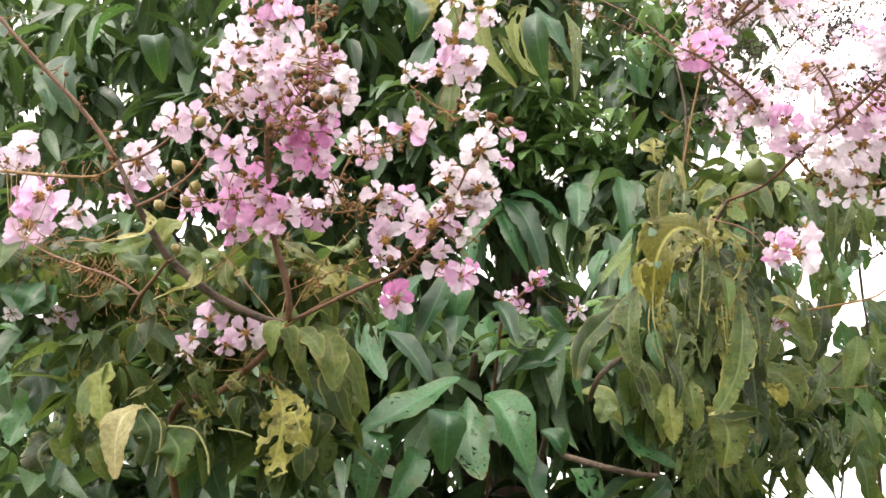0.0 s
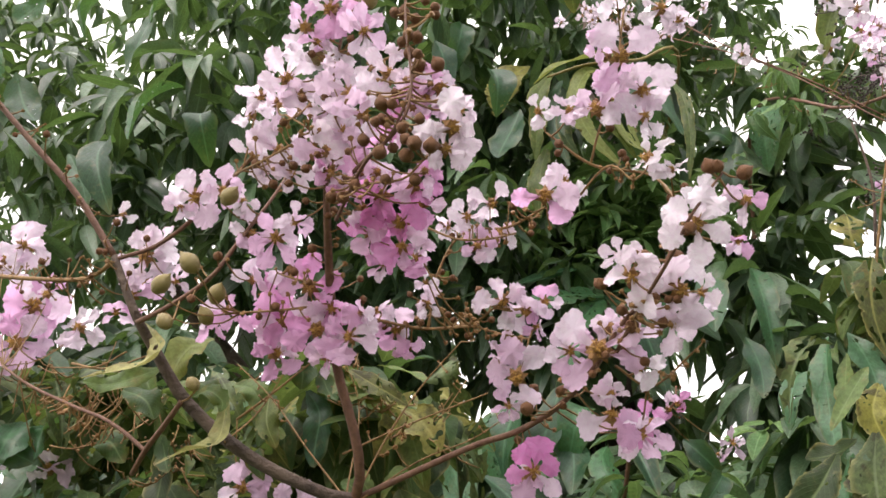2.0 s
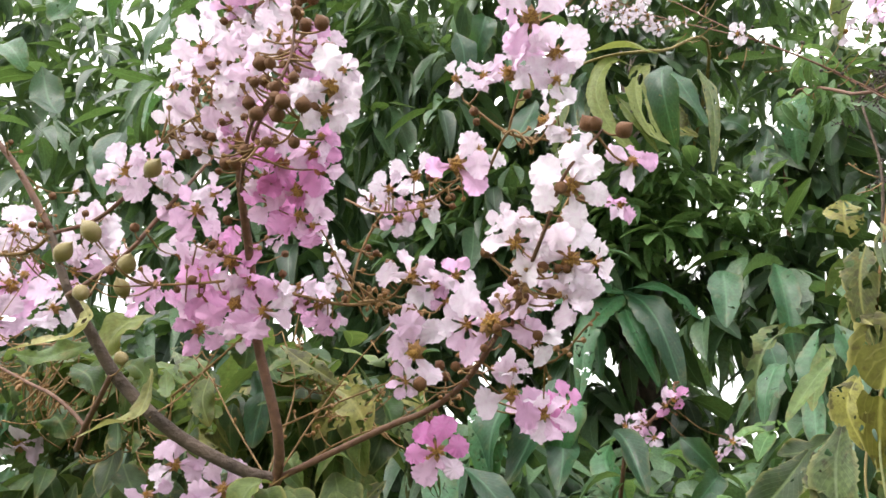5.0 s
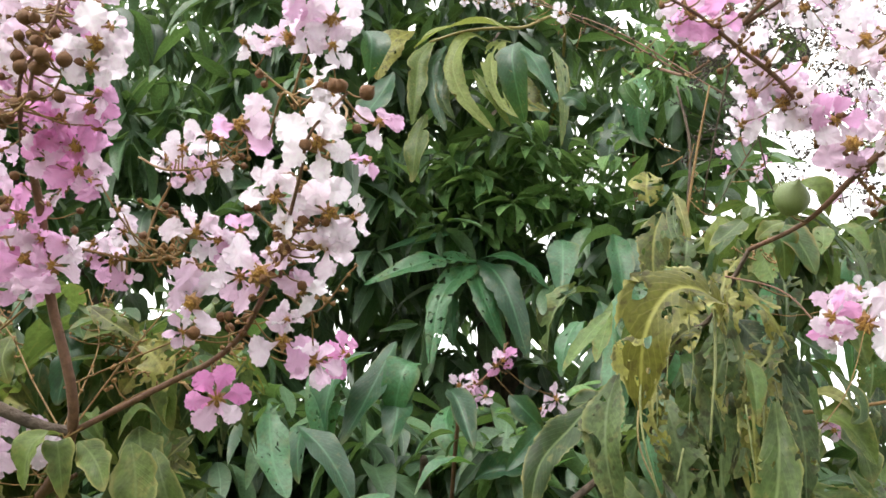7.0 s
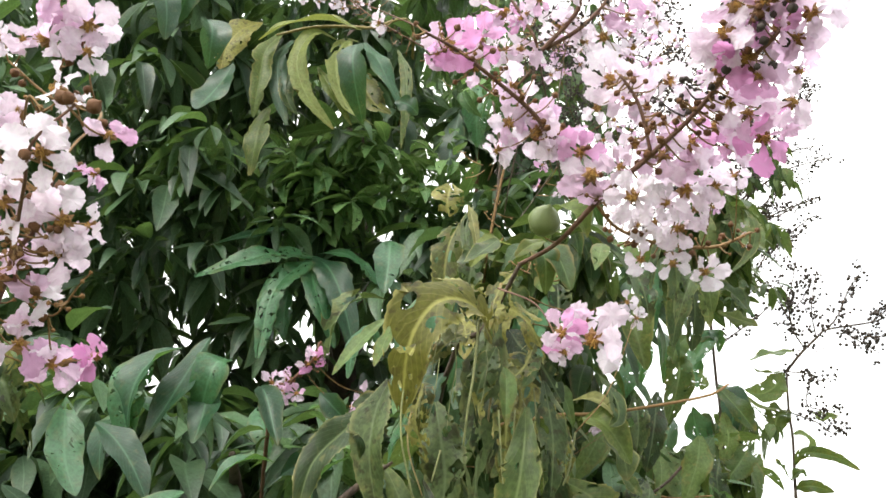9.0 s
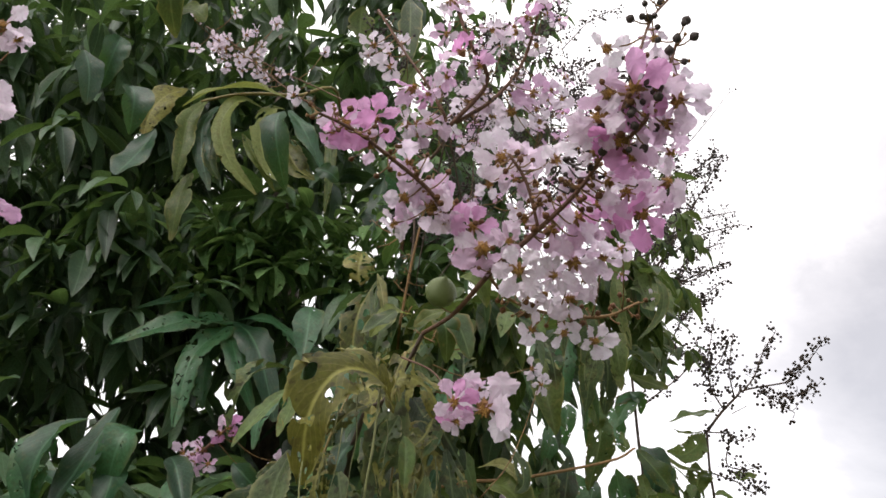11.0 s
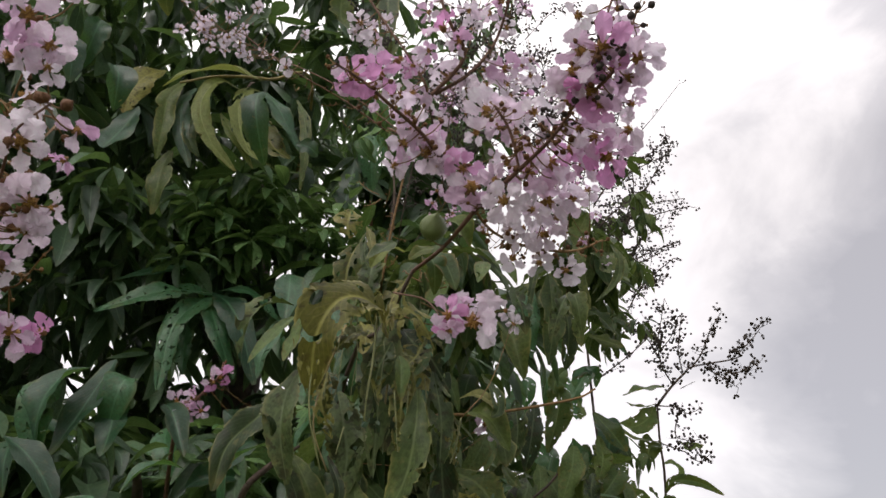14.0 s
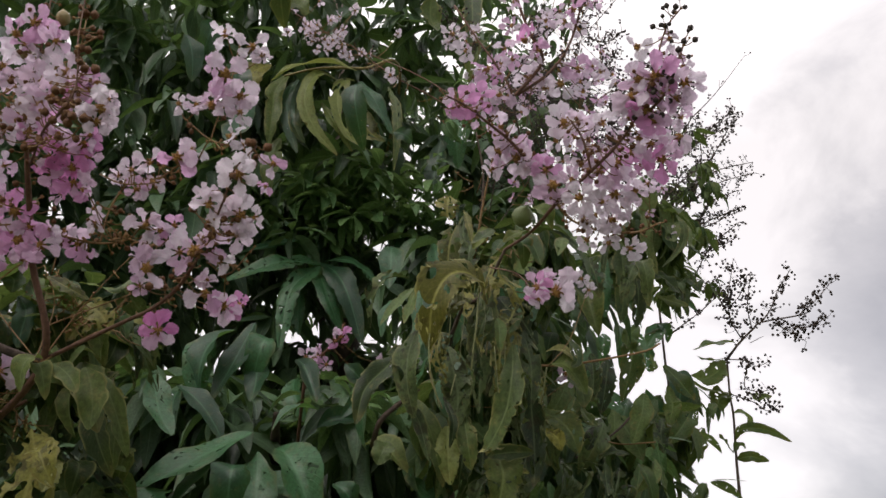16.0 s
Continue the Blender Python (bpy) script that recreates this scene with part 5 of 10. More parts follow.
spray(tall, [(-0.079, 1.4, 2.183, 0.002), (-0.031, 1.42, 2.176, 0.002), (0.015, 1.42, 2.167, 0.002), (0.061, 1.4, 2.165, 0.002), (0.088, 1.36, 2.165, 0.001)], 32, 0.024, 0.024, "spent", 542)
spray(tall, [(0.015, 1.42, 2.167, 0.002), (0.021, 1.42, 2.225, 0.001), (0.048, 1.41, 2.269, 0.001), (0.097, 1.38, 2.257, 0.001), (0.137, 1.34, 2.256, 0.001)], 26, 0.024, 0.024, "spent", 27)
spray(tall, [(-0.065, 1.29, 2.289, 0.002), (-0.088, 1.28, 2.302, 0.002), (-0.12, 1.28, 2.286, 0.001), (-0.168, 1.32, 2.296, 0.001)], 14, 0.024, 0.024, "spent", 475)
spray(tall, [(-0.083, 1.4, 2.189, 0.001), (-0.119, 1.38, 2.175, 0.001), (-0.159, 1.36, 2.164, 0.001)], 14, 0.024, 0.024, "spent", 358)
spray(tall, [(0.193, 1.27, 2.144, 0.001), (0.2, 1.29, 2.117, 0.001), (0.215, 1.32, 2.101, 0.001)], 4, 0.022, 0.0085, "bud", 832)
bud(tall, "bud", (0.036, 1.18, 2.309), 0.0107, (-0.05, -1.13, 1.17))
bud(tall, "bud", (0.047, 1.18, 2.296), 0.0118, (-0.29, -0.27, 0.50))
bud(tall, "bud", (0.063, 1.175, 2.292), 0.0119, (-0.64, -1.12, 0.83))
bud(tall, "bud", (0.026, 1.17, 2.255), 0.0093, (0.37, -0.98, 0.22))
bud(tall, "bud", (0.013, 1.175, 2.242), 0.0084, (0.08, -0.36, 1.14))
bud(tall, "bud", (0.045, 1.16, 2.216), 0.0090, (-0.43, -0.55, 0.14))
bud(tall, "bud", (-0.002, 1.2, 2.241), 0.0107, (0.02, -0.59, 0.64))
bud(tall, "bud", (0.021, 1.2, 2.206), 0.0092, (-0.25, 0.01, 0.29))
bud(tall, "bud", (0.035, 1.165, 2.229), 0.0095, (0.60, -0.69, 0.25))
bud(tall, "bud", (0.051, 1.16, 2.216), 0.0119, (-0.30, -0.88, -0.81))
bud(tall, "bud", (0.02, 1.17, 2.253), 0.0117, (-0.14, -0.33, 0.54))
bud(tall, "bud", (0.05, 1.165, 2.235), 0.0086, (0.24, -0.73, 1.04))
bud(tall, "bud", (0.076, 1.17, 2.265), 0.0084, (-0.20, -0.84, 0.06))
bud(tall, "bud", (-0.018, 1.23, 2.219), 0.0102, (0.86, -0.74, 0.92))
bud(tall, "bud", (-0.032, 1.24, 2.214), 0.0110, (1.27, -0.31, 1.22))
bud(tall, "bud", (-0.041, 1.245, 2.216), 0.0115, (0.12, -0.08, 0.50))
bud(tall, "bud", (0.043, 1.2, 2.202), 0.0097, (-0.06, -0.62, 0.70))
bud(tall, "bud", (0.059, 1.17, 2.212), 0.0119, (0.09, -0.43, 1.19))
bud(tall, "bud", (0.039, 1.17, 2.208), 0.0118, (0.43, -0.70, 0.03))
bud(tall, "bud", (0.015, 1.18, 2.216), 0.0113, (0.48, -0.21, 0.92))
bud(tall, "bud", (0.022, 1.2, 2.37), 0.0113, (0.09, -0.66, 0.61))
bud(tall, "bud", (0.034, 1.2, 2.367), 0.0097, (-0.07, -1.11, -0.32))
bud(tall, "bud", (0.012, 1.2, 2.374), 0.0096, (0.56, -0.77, 0.23))
bud(tall, "bud", (0.022, 1.195, 2.336), 0.0091, (0.40, -0.45, 0.53))
bud(tall, "bud", (0.036, 1.195, 2.338), 0.0109, (0.30, -0.60, 1.80))
bud(tall, "bud", (0.028, 1.195, 2.341), 0.0104, (0.44, -0.78, 0.61))
bud(tall, "bud", (0.018, 1.21, 2.415), 0.0106, (0.25, -0.89, 0.25))
bud(tall, "bud", (0.03, 1.21, 2.41), 0.0118, (0.08, -0.26, 0.52))
bud(tall, "bud", (0.011, 1.21, 2.411), 0.0115, (0.55, -0.24, 1.07))
bud(tall, "bud", (0.242, 1.26, 2.157), 0.0113, (-0.22, -0.35, 0.73))
bud(tall, "bud", (0.242, 1.19, 2.155), 0.0089, (0.23, -0.81, -1.42))
bud(tall, "bud", (0.279, 1.19, 2.191), 0.0115, (0.55, -0.27, 0.32))
bud(tall, "bud", (0.265, 1.19, 2.197), 0.0102, (-0.07, -0.94, 0.27))
bud(tall, "bud", (0.227, 1.28, 2.112), 0.0089, (0.49, -1.24, 1.44))
bud(tall, "bud", (0.207, 1.29, 2.114), 0.0119, (-0.41, -0.85, 0.29))
bud(tall, "bud", (0.221, 1.27, 2.135), 0.0094, (0.18, -0.48, -0.58))
bud(tall, "bud", (0.197, 1.29, 2.129), 0.0097, (0.19, -1.10, 0.15))
bud(tall, "bud", (0.262, 1.19, 2.196), 0.0112, (-0.69, -0.91, 0.99))
bud(tall, "bud", (0.105, 1.35, 2.132), 0.0094, (-0.85, -0.55, 0.25))
bud(tall, "bud", (0.121, 1.34, 2.064), 0.0119, (-0.39, -0.83, -0.13))
bud(tall, "bud", (0.148, 1.34, 2.078), 0.0084, (-0.36, -0.67, 0.14))
spray(tall, [(-0.091, 1.25, 2.31, 0.001), (-0.07, 1.24, 2.295, 0.001), (-0.054, 1.24, 2.272, 0.001)], 12, 0.014, 0.02, "spent", 901)
spray(tall, [(-0.04, 1.24, 2.226, 0.001), (-0.002, 1.21, 2.212, 0.001), (0.028, 1.2, 2.208, 0.001)], 14, 0.014, 0.02, "spent", 902)
spray(tall, [(-0.125, 1.37, 2.207, 0.001), (-0.103, 1.36, 2.199, 0.001)], 6, 0.014, 0.02, "spent", 903)
spray(tall, [(0.004, 1.19, 2.295, 0.001), (0.02, 1.18, 2.245, 0.001)], 8, 0.014, 0.018, "spent", 904)
spray(tall, [(0.208, 1.25, 2.123, 0.001), (0.224, 1.27, 2.113, 0.001), (0.201, 1.29, 2.112, 0.001)], 16, 0.014, 0.02, "spent", 905)
spray(tall, [(0.253, 1.3, 2.102, 0.001), (0.217, 1.33, 2.076, 0.001)], 8, 0.014, 0.02, "spent", 906)
spray(tall, [(0.044, 1.36, 2.239, 0.001), (0.076, 1.36, 2.235, 0.001), (0.102, 1.36, 2.24, 0.001)], 12, 0.012, 0.018, "spent", 907)
spray(tall, [(0.055, 1.36, 2.146, 0.001), (0.087, 1.34, 2.134, 0.001), (0.116, 1.34, 2.129, 0.001)], 14, 0.014, 0.02, "spent", 908)
spray(tall, [(0.193, 1.27, 2.256, 0.001), (0.209, 1.26, 2.234, 0.001)], 8, 0.014, 0.018, "spent", 909)
spray(tall, [(-0.526, 1.62, 2.139, 0.001), (-0.469, 1.6, 2.124, 0.001), (-0.448, 1.6, 2.104, 0.001)], 22, 0.022, 0.03, "spent", 910)
spray(tall, [(-0.029, 1.5, 2.083, 0.001), (-0.05, 1.5, 2.066, 0.001)], 10, 0.02, 0.024, "spent", 911)
stem(tall, [(-0.049, 1.29, 2.224, 0.0018), (-0.004, 1.21, 2.23, 0.0016), (0.022, 1.185, 2.238, 0.0014), (0.035, 1.18, 2.269, 0.0012), (0.041, 1.185, 2.31, 0.0010)], TWIG, "twig")
stem(tall, [(-0.047, 1.25, 2.307, 0.0014), (-0.005, 1.21, 2.327, 0.0013), (0.022, 1.2, 2.34, 0.0011), (0.02, 1.21, 2.413, 0.0010)], STALK, "twig")
stem(tall, [(-0.051, 1.27, 2.274, 0.0014), (-0.066, 1.245, 2.29, 0.0011), (-0.094, 1.25, 2.313, 0.0008)], STALK, "twig")
stem(tall, [(-0.048, 1.28, 2.243, 0.0014), (0.001, 1.215, 2.215, 0.0012), (0.032, 1.2, 2.209, 0.0010), (0.053, 1.18, 2.214, 0.0008)], STALK, "twig")
stem(tall, [(-0.085, 1.38, 2.199, 0.0013), (-0.109, 1.36, 2.199, 0.0010), (-0.131, 1.37, 2.21, 0.0008)], STALK, "twig")
stem(tall, [(0.192, 1.32, 2.104, 0.0018), (0.209, 1.27, 2.122, 0.0016), (0.231, 1.22, 2.144, 0.0014), (0.245, 1.19, 2.163, 0.0012), (0.269, 1.19, 2.196, 0.0010)], TWIG, "twig")
stem(tall, [(0.192, 1.33, 2.098, 0.0013), (0.221, 1.335, 2.082, 0.0010), (0.255, 1.3, 2.102, 0.0008)], STALK, "twig")
stem(tall, [(0.012, 1.38, 2.262, 0.0013), (0.05, 1.36, 2.236, 0.0011), (0.081, 1.36, 2.235, 0.0010), (0.107, 1.36, 2.24, 0.0008)], STALK, "twig")
stem(tall, [(0.041, 1.38, 2.153, 0.0014), (0.071, 1.35, 2.142, 0.0012), (0.097, 1.34, 2.131, 0.0010), (0.12, 1.34, 2.126, 0.0008)], STALK, "twig")
stem(tall, [(0.158, 1.34, 2.254, 0.0013), (0.191, 1.27, 2.254, 0.0010), (0.211, 1.26, 2.233, 0.0008)], STALK, "twig")
stem(tall, [(-0.49, 1.6, 2.196, 0.0016), (-0.427, 1.58, 2.182, 0.0013), (-0.353, 1.54, 2.184, 0.0010)], STALK, "twig")
stem(tall, [(-0.216, 1.52, 2.102, 0.0016), (-0.168, 1.5, 2.128, 0.0013), (-0.115, 1.47, 2.155, 0.0010)], STALK, "twig")
stem(tall, [(-0.085, 1.5, 2.06, 0.0012), (-0.023, 1.5, 2.089, 0.0010), (0.069, 1.48, 2.119, 0.0008)], STALK, "twig")
bud(tall, "fruit", (-0.023, 1.241, 2.424), 0.0196, (-0.11, -0.07, 0.7))
bud(tall, "fruit", (-0.074, 1.254, 2.378), 0.0182, (-0.01, 0.55, 0.7))
bud(tall, "fruit", (-0.188, 1.344, 2.277), 0.0176, (0.91, -0.52, 0.7))
stem(tall, [(-0.0688, 1.507, 2.0161, 0.0062), (-0.1053, 1.5, 2.022, 0.0066), (-0.1784, 1.48, 2.0529, 0.0071), (-0.2494, 1.468, 2.1041, 0.0070), (-0.2818, 1.44, 2.1515, 0.0060), (-0.3008, 1.41, 2.1894, 0.0050), (-0.3322, 1.4, 2.2499, 0.0040)], BARK, "stem")
stem(tall, [(-0.3322, 1.4, 2.2499, 0.0040), (-0.3813, 1.38, 2.3169, 0.0037), (-0.4366, 1.36, 2.3737, 0.0035), (-0.4959, 1.34, 2.4343, 0.0032), (-0.5757, 1.32, 2.5184, 0.0027)], TWIG, "stem")
stem(tall, [(-0.2941, 1.41, 2.1769, 0.0029), (-0.244, 1.38, 2.1823, 0.0025), (-0.1963, 1.36, 2.2023, 0.0022), (-0.1744, 1.36, 2.2379, 0.0022), (-0.1439, 1.38, 2.3186, 0.0017), (-0.1462, 1.42, 2.3942, 0.0016)], TWIG, "twig")
stem(tall, [(-0.3278, 1.4, 2.2465, 0.0024), (-0.2958, 1.42, 2.2724, 0.0024), (-0.2446, 1.4, 2.2975, 0.0024), (-0.1824, 1.38, 2.3555, 0.0024), (-0.1669, 1.38, 2.376, 0.0018)], TWIG, "twig")
stem(tall, [(-0.3278, 1.4, 2.2465, 0.0024), (-0.3742, 1.42, 2.2337, 0.0024), (-0.4651, 1.45, 2.2495, 0.0026), (-0.595, 1.5, 2.2831, 0.0028)], STALK, "twig")
stem(tall, [(-0.2371, 1.72, 1.9475, 0.0051), (-0.2074, 1.7, 1.9746, 0.004), (-0.1524, 1.68, 2.0014, 0.003)], TWIG, "twig")
spray(tall, [(-0.301, 1.41, 2.189, 0.004), (-0.332, 1.4, 2.25, 0.004), (-0.381, 1.38, 2.317, 0.004), (-0.437, 1.36, 2.374, 0.003), (-0.496, 1.34, 2.434, 0.003), (-0.576, 1.32, 2.518, 0.003)], 9, 0.024, 0.008, "bud", 558)
spray(tall, [(-0.328, 1.4, 2.246, 0.002), (-0.374, 1.42, 2.234, 0.002), (-0.465, 1.45, 2.25, 0.003), (-0.595, 1.5, 2.283, 0.003)], 24, 0.03, 0.018, "spent", 195)
spray(tall, [(-0.332, 1.4, 2.25, 0.004), (-0.381, 1.38, 2.317, 0.004), (-0.437, 1.36, 2.374, 0.003), (-0.496, 1.34, 2.434, 0.003), (-0.576, 1.32, 2.518, 0.003)], 14, 0.03, 0.018, "spent", 14)
spray(tall, [(-0.294, 1.41, 2.177, 0.003), (-0.244, 1.38, 2.182, 0.002), (-0.196, 1.36, 2.202, 0.002), (-0.174, 1.36, 2.238, 0.002), (-0.144, 1.38, 2.319, 0.002), (-0.146, 1.42, 2.394, 0.002)], 10, 0.02, 0.018, "spent", 439)
spray(tall, [(-0.294, 1.41, 2.177, 0.003), (-0.244, 1.38, 2.182, 0.002), (-0.196, 1.36, 2.202, 0.002), (-0.174, 1.36, 2.238, 0.002), (-0.144, 1.38, 2.319, 0.002), (-0.146, 1.42, 2.394, 0.002)], 6, 0.02, 0.009, "bud", 797)
spray(tall, [(-0.328, 1.4, 2.246, 0.002), (-0.374, 1.42, 2.234, 0.002), (-0.465, 1.45, 2.25, 0.003), (-0.595, 1.5, 2.283, 0.003)], 13, 0.02, 0.007, "bud", 826)
spray(tall, [(-0.328, 1.4, 2.246, 0.002), (-0.296, 1.42, 2.272, 0.002), (-0.245, 1.4, 2.298, 0.002), (-0.182, 1.38, 2.356, 0.002), (-0.167, 1.38, 2.376, 0.002)], 3, 0.015, 0.008, "bud", 437)
bud(tall, "fruit", (-0.165, 1.274, 2.169), 0.0170, (-0.63, -0.43, 0.7))
bud(tall, "fruit", (-0.204, 1.277, 2.152), 0.0162, (0.69, -0.21, 0.7))
bud(tall, "fruit", (-0.173, 1.33, 2.163), 0.0171, (0.61, -0.74, 0.7))
bud(tall, "fruit", (-0.223, 1.349, 2.147), 0.0156, (-0.75, 0.12, 0.7))
bud(tall, "fruit", (-0.191, 1.366, 2.156), 0.0157, (-0.2, -1.05, 0.7))
bud(tall, "fruit", (-0.234, 1.449, 2.116), 0.0148, (-0.82, 0.18, 0.7))
flower(tall, (-0.783, 1.88, 2.4), 0.094, (0.64, -0.76, -0.13), 0.3)
flower(tall, (-0.838, 1.9, 2.523), 0.084, (0.38, -0.42, -0.82), 0.8)
flower(tall, (-0.881, 1.921, 2.499), 0.063, (-0.38, 0.08, -0.92), 0.91)
flower(tall, (-0.59, 1.75, 2.091), 0.071, (0.09, -0.82, 0.57), 0.65)
flower(tall, (-0.722, 1.8, 2.11), 0.040, (0.82, -0.45, -0.35), 0.9)
flower(tall, (-0.212, 1.55, 2.034), 0.065, (0.8, -0.57, -0.16), 0.6)
flower(tall, (-0.237, 1.55, 2.001), 0.051, (-0.47, -0.84, 0.27), 0.6)
flower(tall, (-0.148, 1.55, 2.01), 0.069, (0.36, -0.93, 0.01), 0.65)
flower(tall, (-0.179, 1.55, 1.992), 0.046, (0.59, -0.56, -0.59), 0.6)
flower(tall, (-0.247, 1.56, 1.979), 0.037, (0.31, -0.67, 0.67), 0.9)
flower(tall, (-0.112, 1.54, 2.008), 0.036, (0.64, -0.73, -0.23), 0.8)
bent_leaf(tall, YELLOW, [(-0.306, 1.44, 2.188), (-0.269, 1.42, 2.152), (-0.273, 1.41, 2.132), (-0.297, 1.4, 2.121), (-0.336, 1.4, 2.113)], 0.021, 20, 0, 0.7, 0.3)
bent_leaf(tall, CRAPE, [(-0.284, 1.46, 2.143), (-0.301, 1.44, 2.126), (-0.331, 1.44, 2.118), (-0.354, 1.43, 2.119)], 0.026, -25, 0, 0.5, 0.3)
bent_leaf(tall, YELLOW_GREEN, [(-0.249, 1.5, 2.189), (-0.266, 1.48, 2.173), (-0.274, 1.47, 2.147), (-0.273, 1.47, 2.126)], 0.038, 0, 0, 0.5, 0.3)
bent_leaf(tall, YELLOW, [(-0.208, 1.46, 2.114), (-0.199, 1.45, 2.086), (-0.2, 1.44, 2.057), (-0.23, 1.44, 2.049), (-0.26, 1.44, 2.035)], 0.027, 15, 0, 0.6, 0.3)
bent_leaf(tall, CRAPE, [(-0.238, 1.45, 2.107), (-0.212, 1.43, 2.108), (-0.195, 1.43, 2.097), (-0.195, 1.43, 2.086)], 0.021, 0, 0, 0.6, 0.3)
bent_leaf(tall, CRAPE, [(-0.385, 1.56, 2.148), (-0.343, 1.54, 2.13), (-0.326, 1.54, 2.107)], 0.039, 0, 0.05, 0.4, 0.3)
bent_leaf(tall, MANGO, [(-0.634, 1.72, 2.15), (-0.615, 1.68, 2.116), (-0.623, 1.68, 2.079)], 0.062, 0, 0, 0.4, 0.3)
bent_leaf(tall, MANGO, [(-0.584, 1.75, 2.159), (-0.578, 1.7, 2.134), (-0.581, 1.7, 2.092)], 0.071, 10, 0, 0.4, 0.3)
bent_leaf(tall, MANGO, [(-0.726, 1.75, 2.156), (-0.632, 1.7, 2.109), (-0.58, 1.7, 2.088)], 0.054, 0, 0, 0.4, 0.3)
bent_leaf(tall, CRAPE, [(-0.436, 1.6, 2.081), (-0.396, 1.57, 2.088), (-0.371, 1.57, 2.063)], 0.044, 0, 0.05, 0.4, 0.3)
bent_leaf(tall, CRAPE, [(-0.202, 1.6, 2.194), (-0.17, 1.58, 2.178), (-0.167, 1.58, 2.154)], 0.041, 0, 0, 0.4, 0.3)
bent_leaf(tall, CRAPE, [(-0.252, 1.58, 2.16), (-0.219, 1.56, 2.147), (-0.204, 1.56, 2.122)], 0.034, 0, 0.05, 0.4, 0.3)
bent_leaf(tall, YELLOW_GREEN, [(-0.198, 1.56, 2.141), (-0.189, 1.54, 2.104), (-0.174, 1.54, 2.075)], 0.029, 0, 0.06, 0.4, 0.3)
stem(tall, [(-0.605, 1.62, 2.2, 0.0018), (-0.54, 1.6, 2.166, 0.0020), (-0.463, 1.58, 2.135, 0.0021), (-0.405, 1.56, 2.114, 0.0023), (-0.364, 1.55, 2.093, 0.0024), (-0.329, 1.54, 2.07, 0.0026)], TWIG, "twig")
stem(tall, [(-0.255, 1.46, 2.105, 0.0030), (-0.292, 1.5, 2.088, 0.0032), (-0.33, 1.54, 2.071, 0.0034), (-0.363, 1.58, 2.053, 0.0036)], TWIG, "twig")
stem(tall, [(-0.519, 1.6, 2.191, 0.0009), (-0.474, 1.59, 2.187, 0.0010), (-0.436, 1.58, 2.186, 0.0011), (-0.392, 1.56, 2.197, 0.0012)], STALK, "twig")
spray(tall, [(-0.57, 1.6, 2.191, 0.001), (-0.539, 1.6, 2.189, 0.001)], 9, 0.014, 0.012, "spent", 31)
spray(tall, [(-0.533, 1.6, 2.147, 0.001), (-0.474, 1.58, 2.122, 0.001)], 14, 0.016, 0.012, "spent", 32)
spray(tall, [(-0.434, 1.57, 2.1, 0.001), (-0.375, 1.56, 2.087, 0.001)], 14, 0.014, 0.012, "spent", 33)
spray(tall, [(-0.416, 1.57, 2.141, 0.001), (-0.388, 1.57, 2.136, 0.001)], 7, 0.012, 0.011, "spent", 34)
bent_leaf(tall, CREAM, [(-0.321, 1.6, 1.896), (-0.336, 1.56, 1.877), (-0.339, 1.55, 1.835), (-0.331, 1.55, 1.778)], 0.053, 10, 0.0, 0.6, 0.3)
bent_leaf(tall, YELLOW_GREEN, [(-0.408, 1.62, 1.975), (-0.397, 1.59, 1.92), (-0.382, 1.59, 1.854)], 0.045, 0, 0.0, 0.5, 0.3)
bent_leaf(tall, LACE, [(-0.107, 1.6, 1.944), (-0.08, 1.57, 1.884), (-0.086, 1.57, 1.814), (-0.1, 1.57, 1.791)], 0.074, 0, 0.28, 0.3, 0.4, 1.2)
bent_leaf(tall, YELLOW, [(-0.062, 1.58, 1.885), (-0.047, 1.56, 1.86), (-0.056, 1.56, 1.833)], 0.038, 0, 0.12, 0.5, 0.3, 1.2)
bent_leaf(tall, LACE, [(-0.178, 1.58, 1.947), (-0.157, 1.56, 1.932), (-0.143, 1.56, 1.92)], 0.036, 0, 0.2, 0.5, 0.3)
bent_leaf(tall, CRAPE, [(-0.346, 1.64, 1.89), (-0.314, 1.62, 1.851), (-0.322, 1.62, 1.802)], 0.058, 0, 0.05, 0.5, 0.3)
bent_leaf(tall, CRAPE, [(-0.287, 1.62, 1.86), (-0.255, 1.6, 1.826), (-0.259, 1.6, 1.787)], 0.066, 0, 0.05, 0.5, 0.3)
bent_leaf(tall, MANGO, [(-0.721, 1.9, 2.088), (-0.714, 1.86, 2.03), (-0.754, 1.86, 1.975)], 0.071, 0, 0, 0.5, 0.3)
bent_leaf(tall, MANGO, [(-0.697, 1.9, 2.089), (-0.628, 1.86, 2.031), (-0.612, 1.86, 1.978)], 0.079, 0, 0, 0.5, 0.3)
bent_leaf(tall, MANGO, [(-0.77, 1.95, 2.059), (-0.688, 1.9, 1.983), (-0.682, 1.9, 1.898)], 0.076, 20, 0, 0.5, 0.3)
bent_leaf(tall, MANGO, [(-0.623, 1.9, 2.073), (-0.606, 1.87, 1.98), (-0.598, 1.87, 1.907)], 0.054, 0, 0.05, 0.5, 0.3)
bent_leaf(tall, EATEN, [(-0.605, 1.85, 1.885), (-0.622, 1.82, 1.842), (-0.603, 1.82, 1.804)], 0.072, 0, 0.18, 0.4, 0.3, 1.2)
stem(tall, [(-0.279, 1.6, 1.866, 0.0022), (-0.235, 1.6, 1.861, 0.0021), (-0.209, 1.6, 1.828, 0.0021), (-0.2, 1.6, 1.789, 0.0020)], RIB, "leaf_stalk")
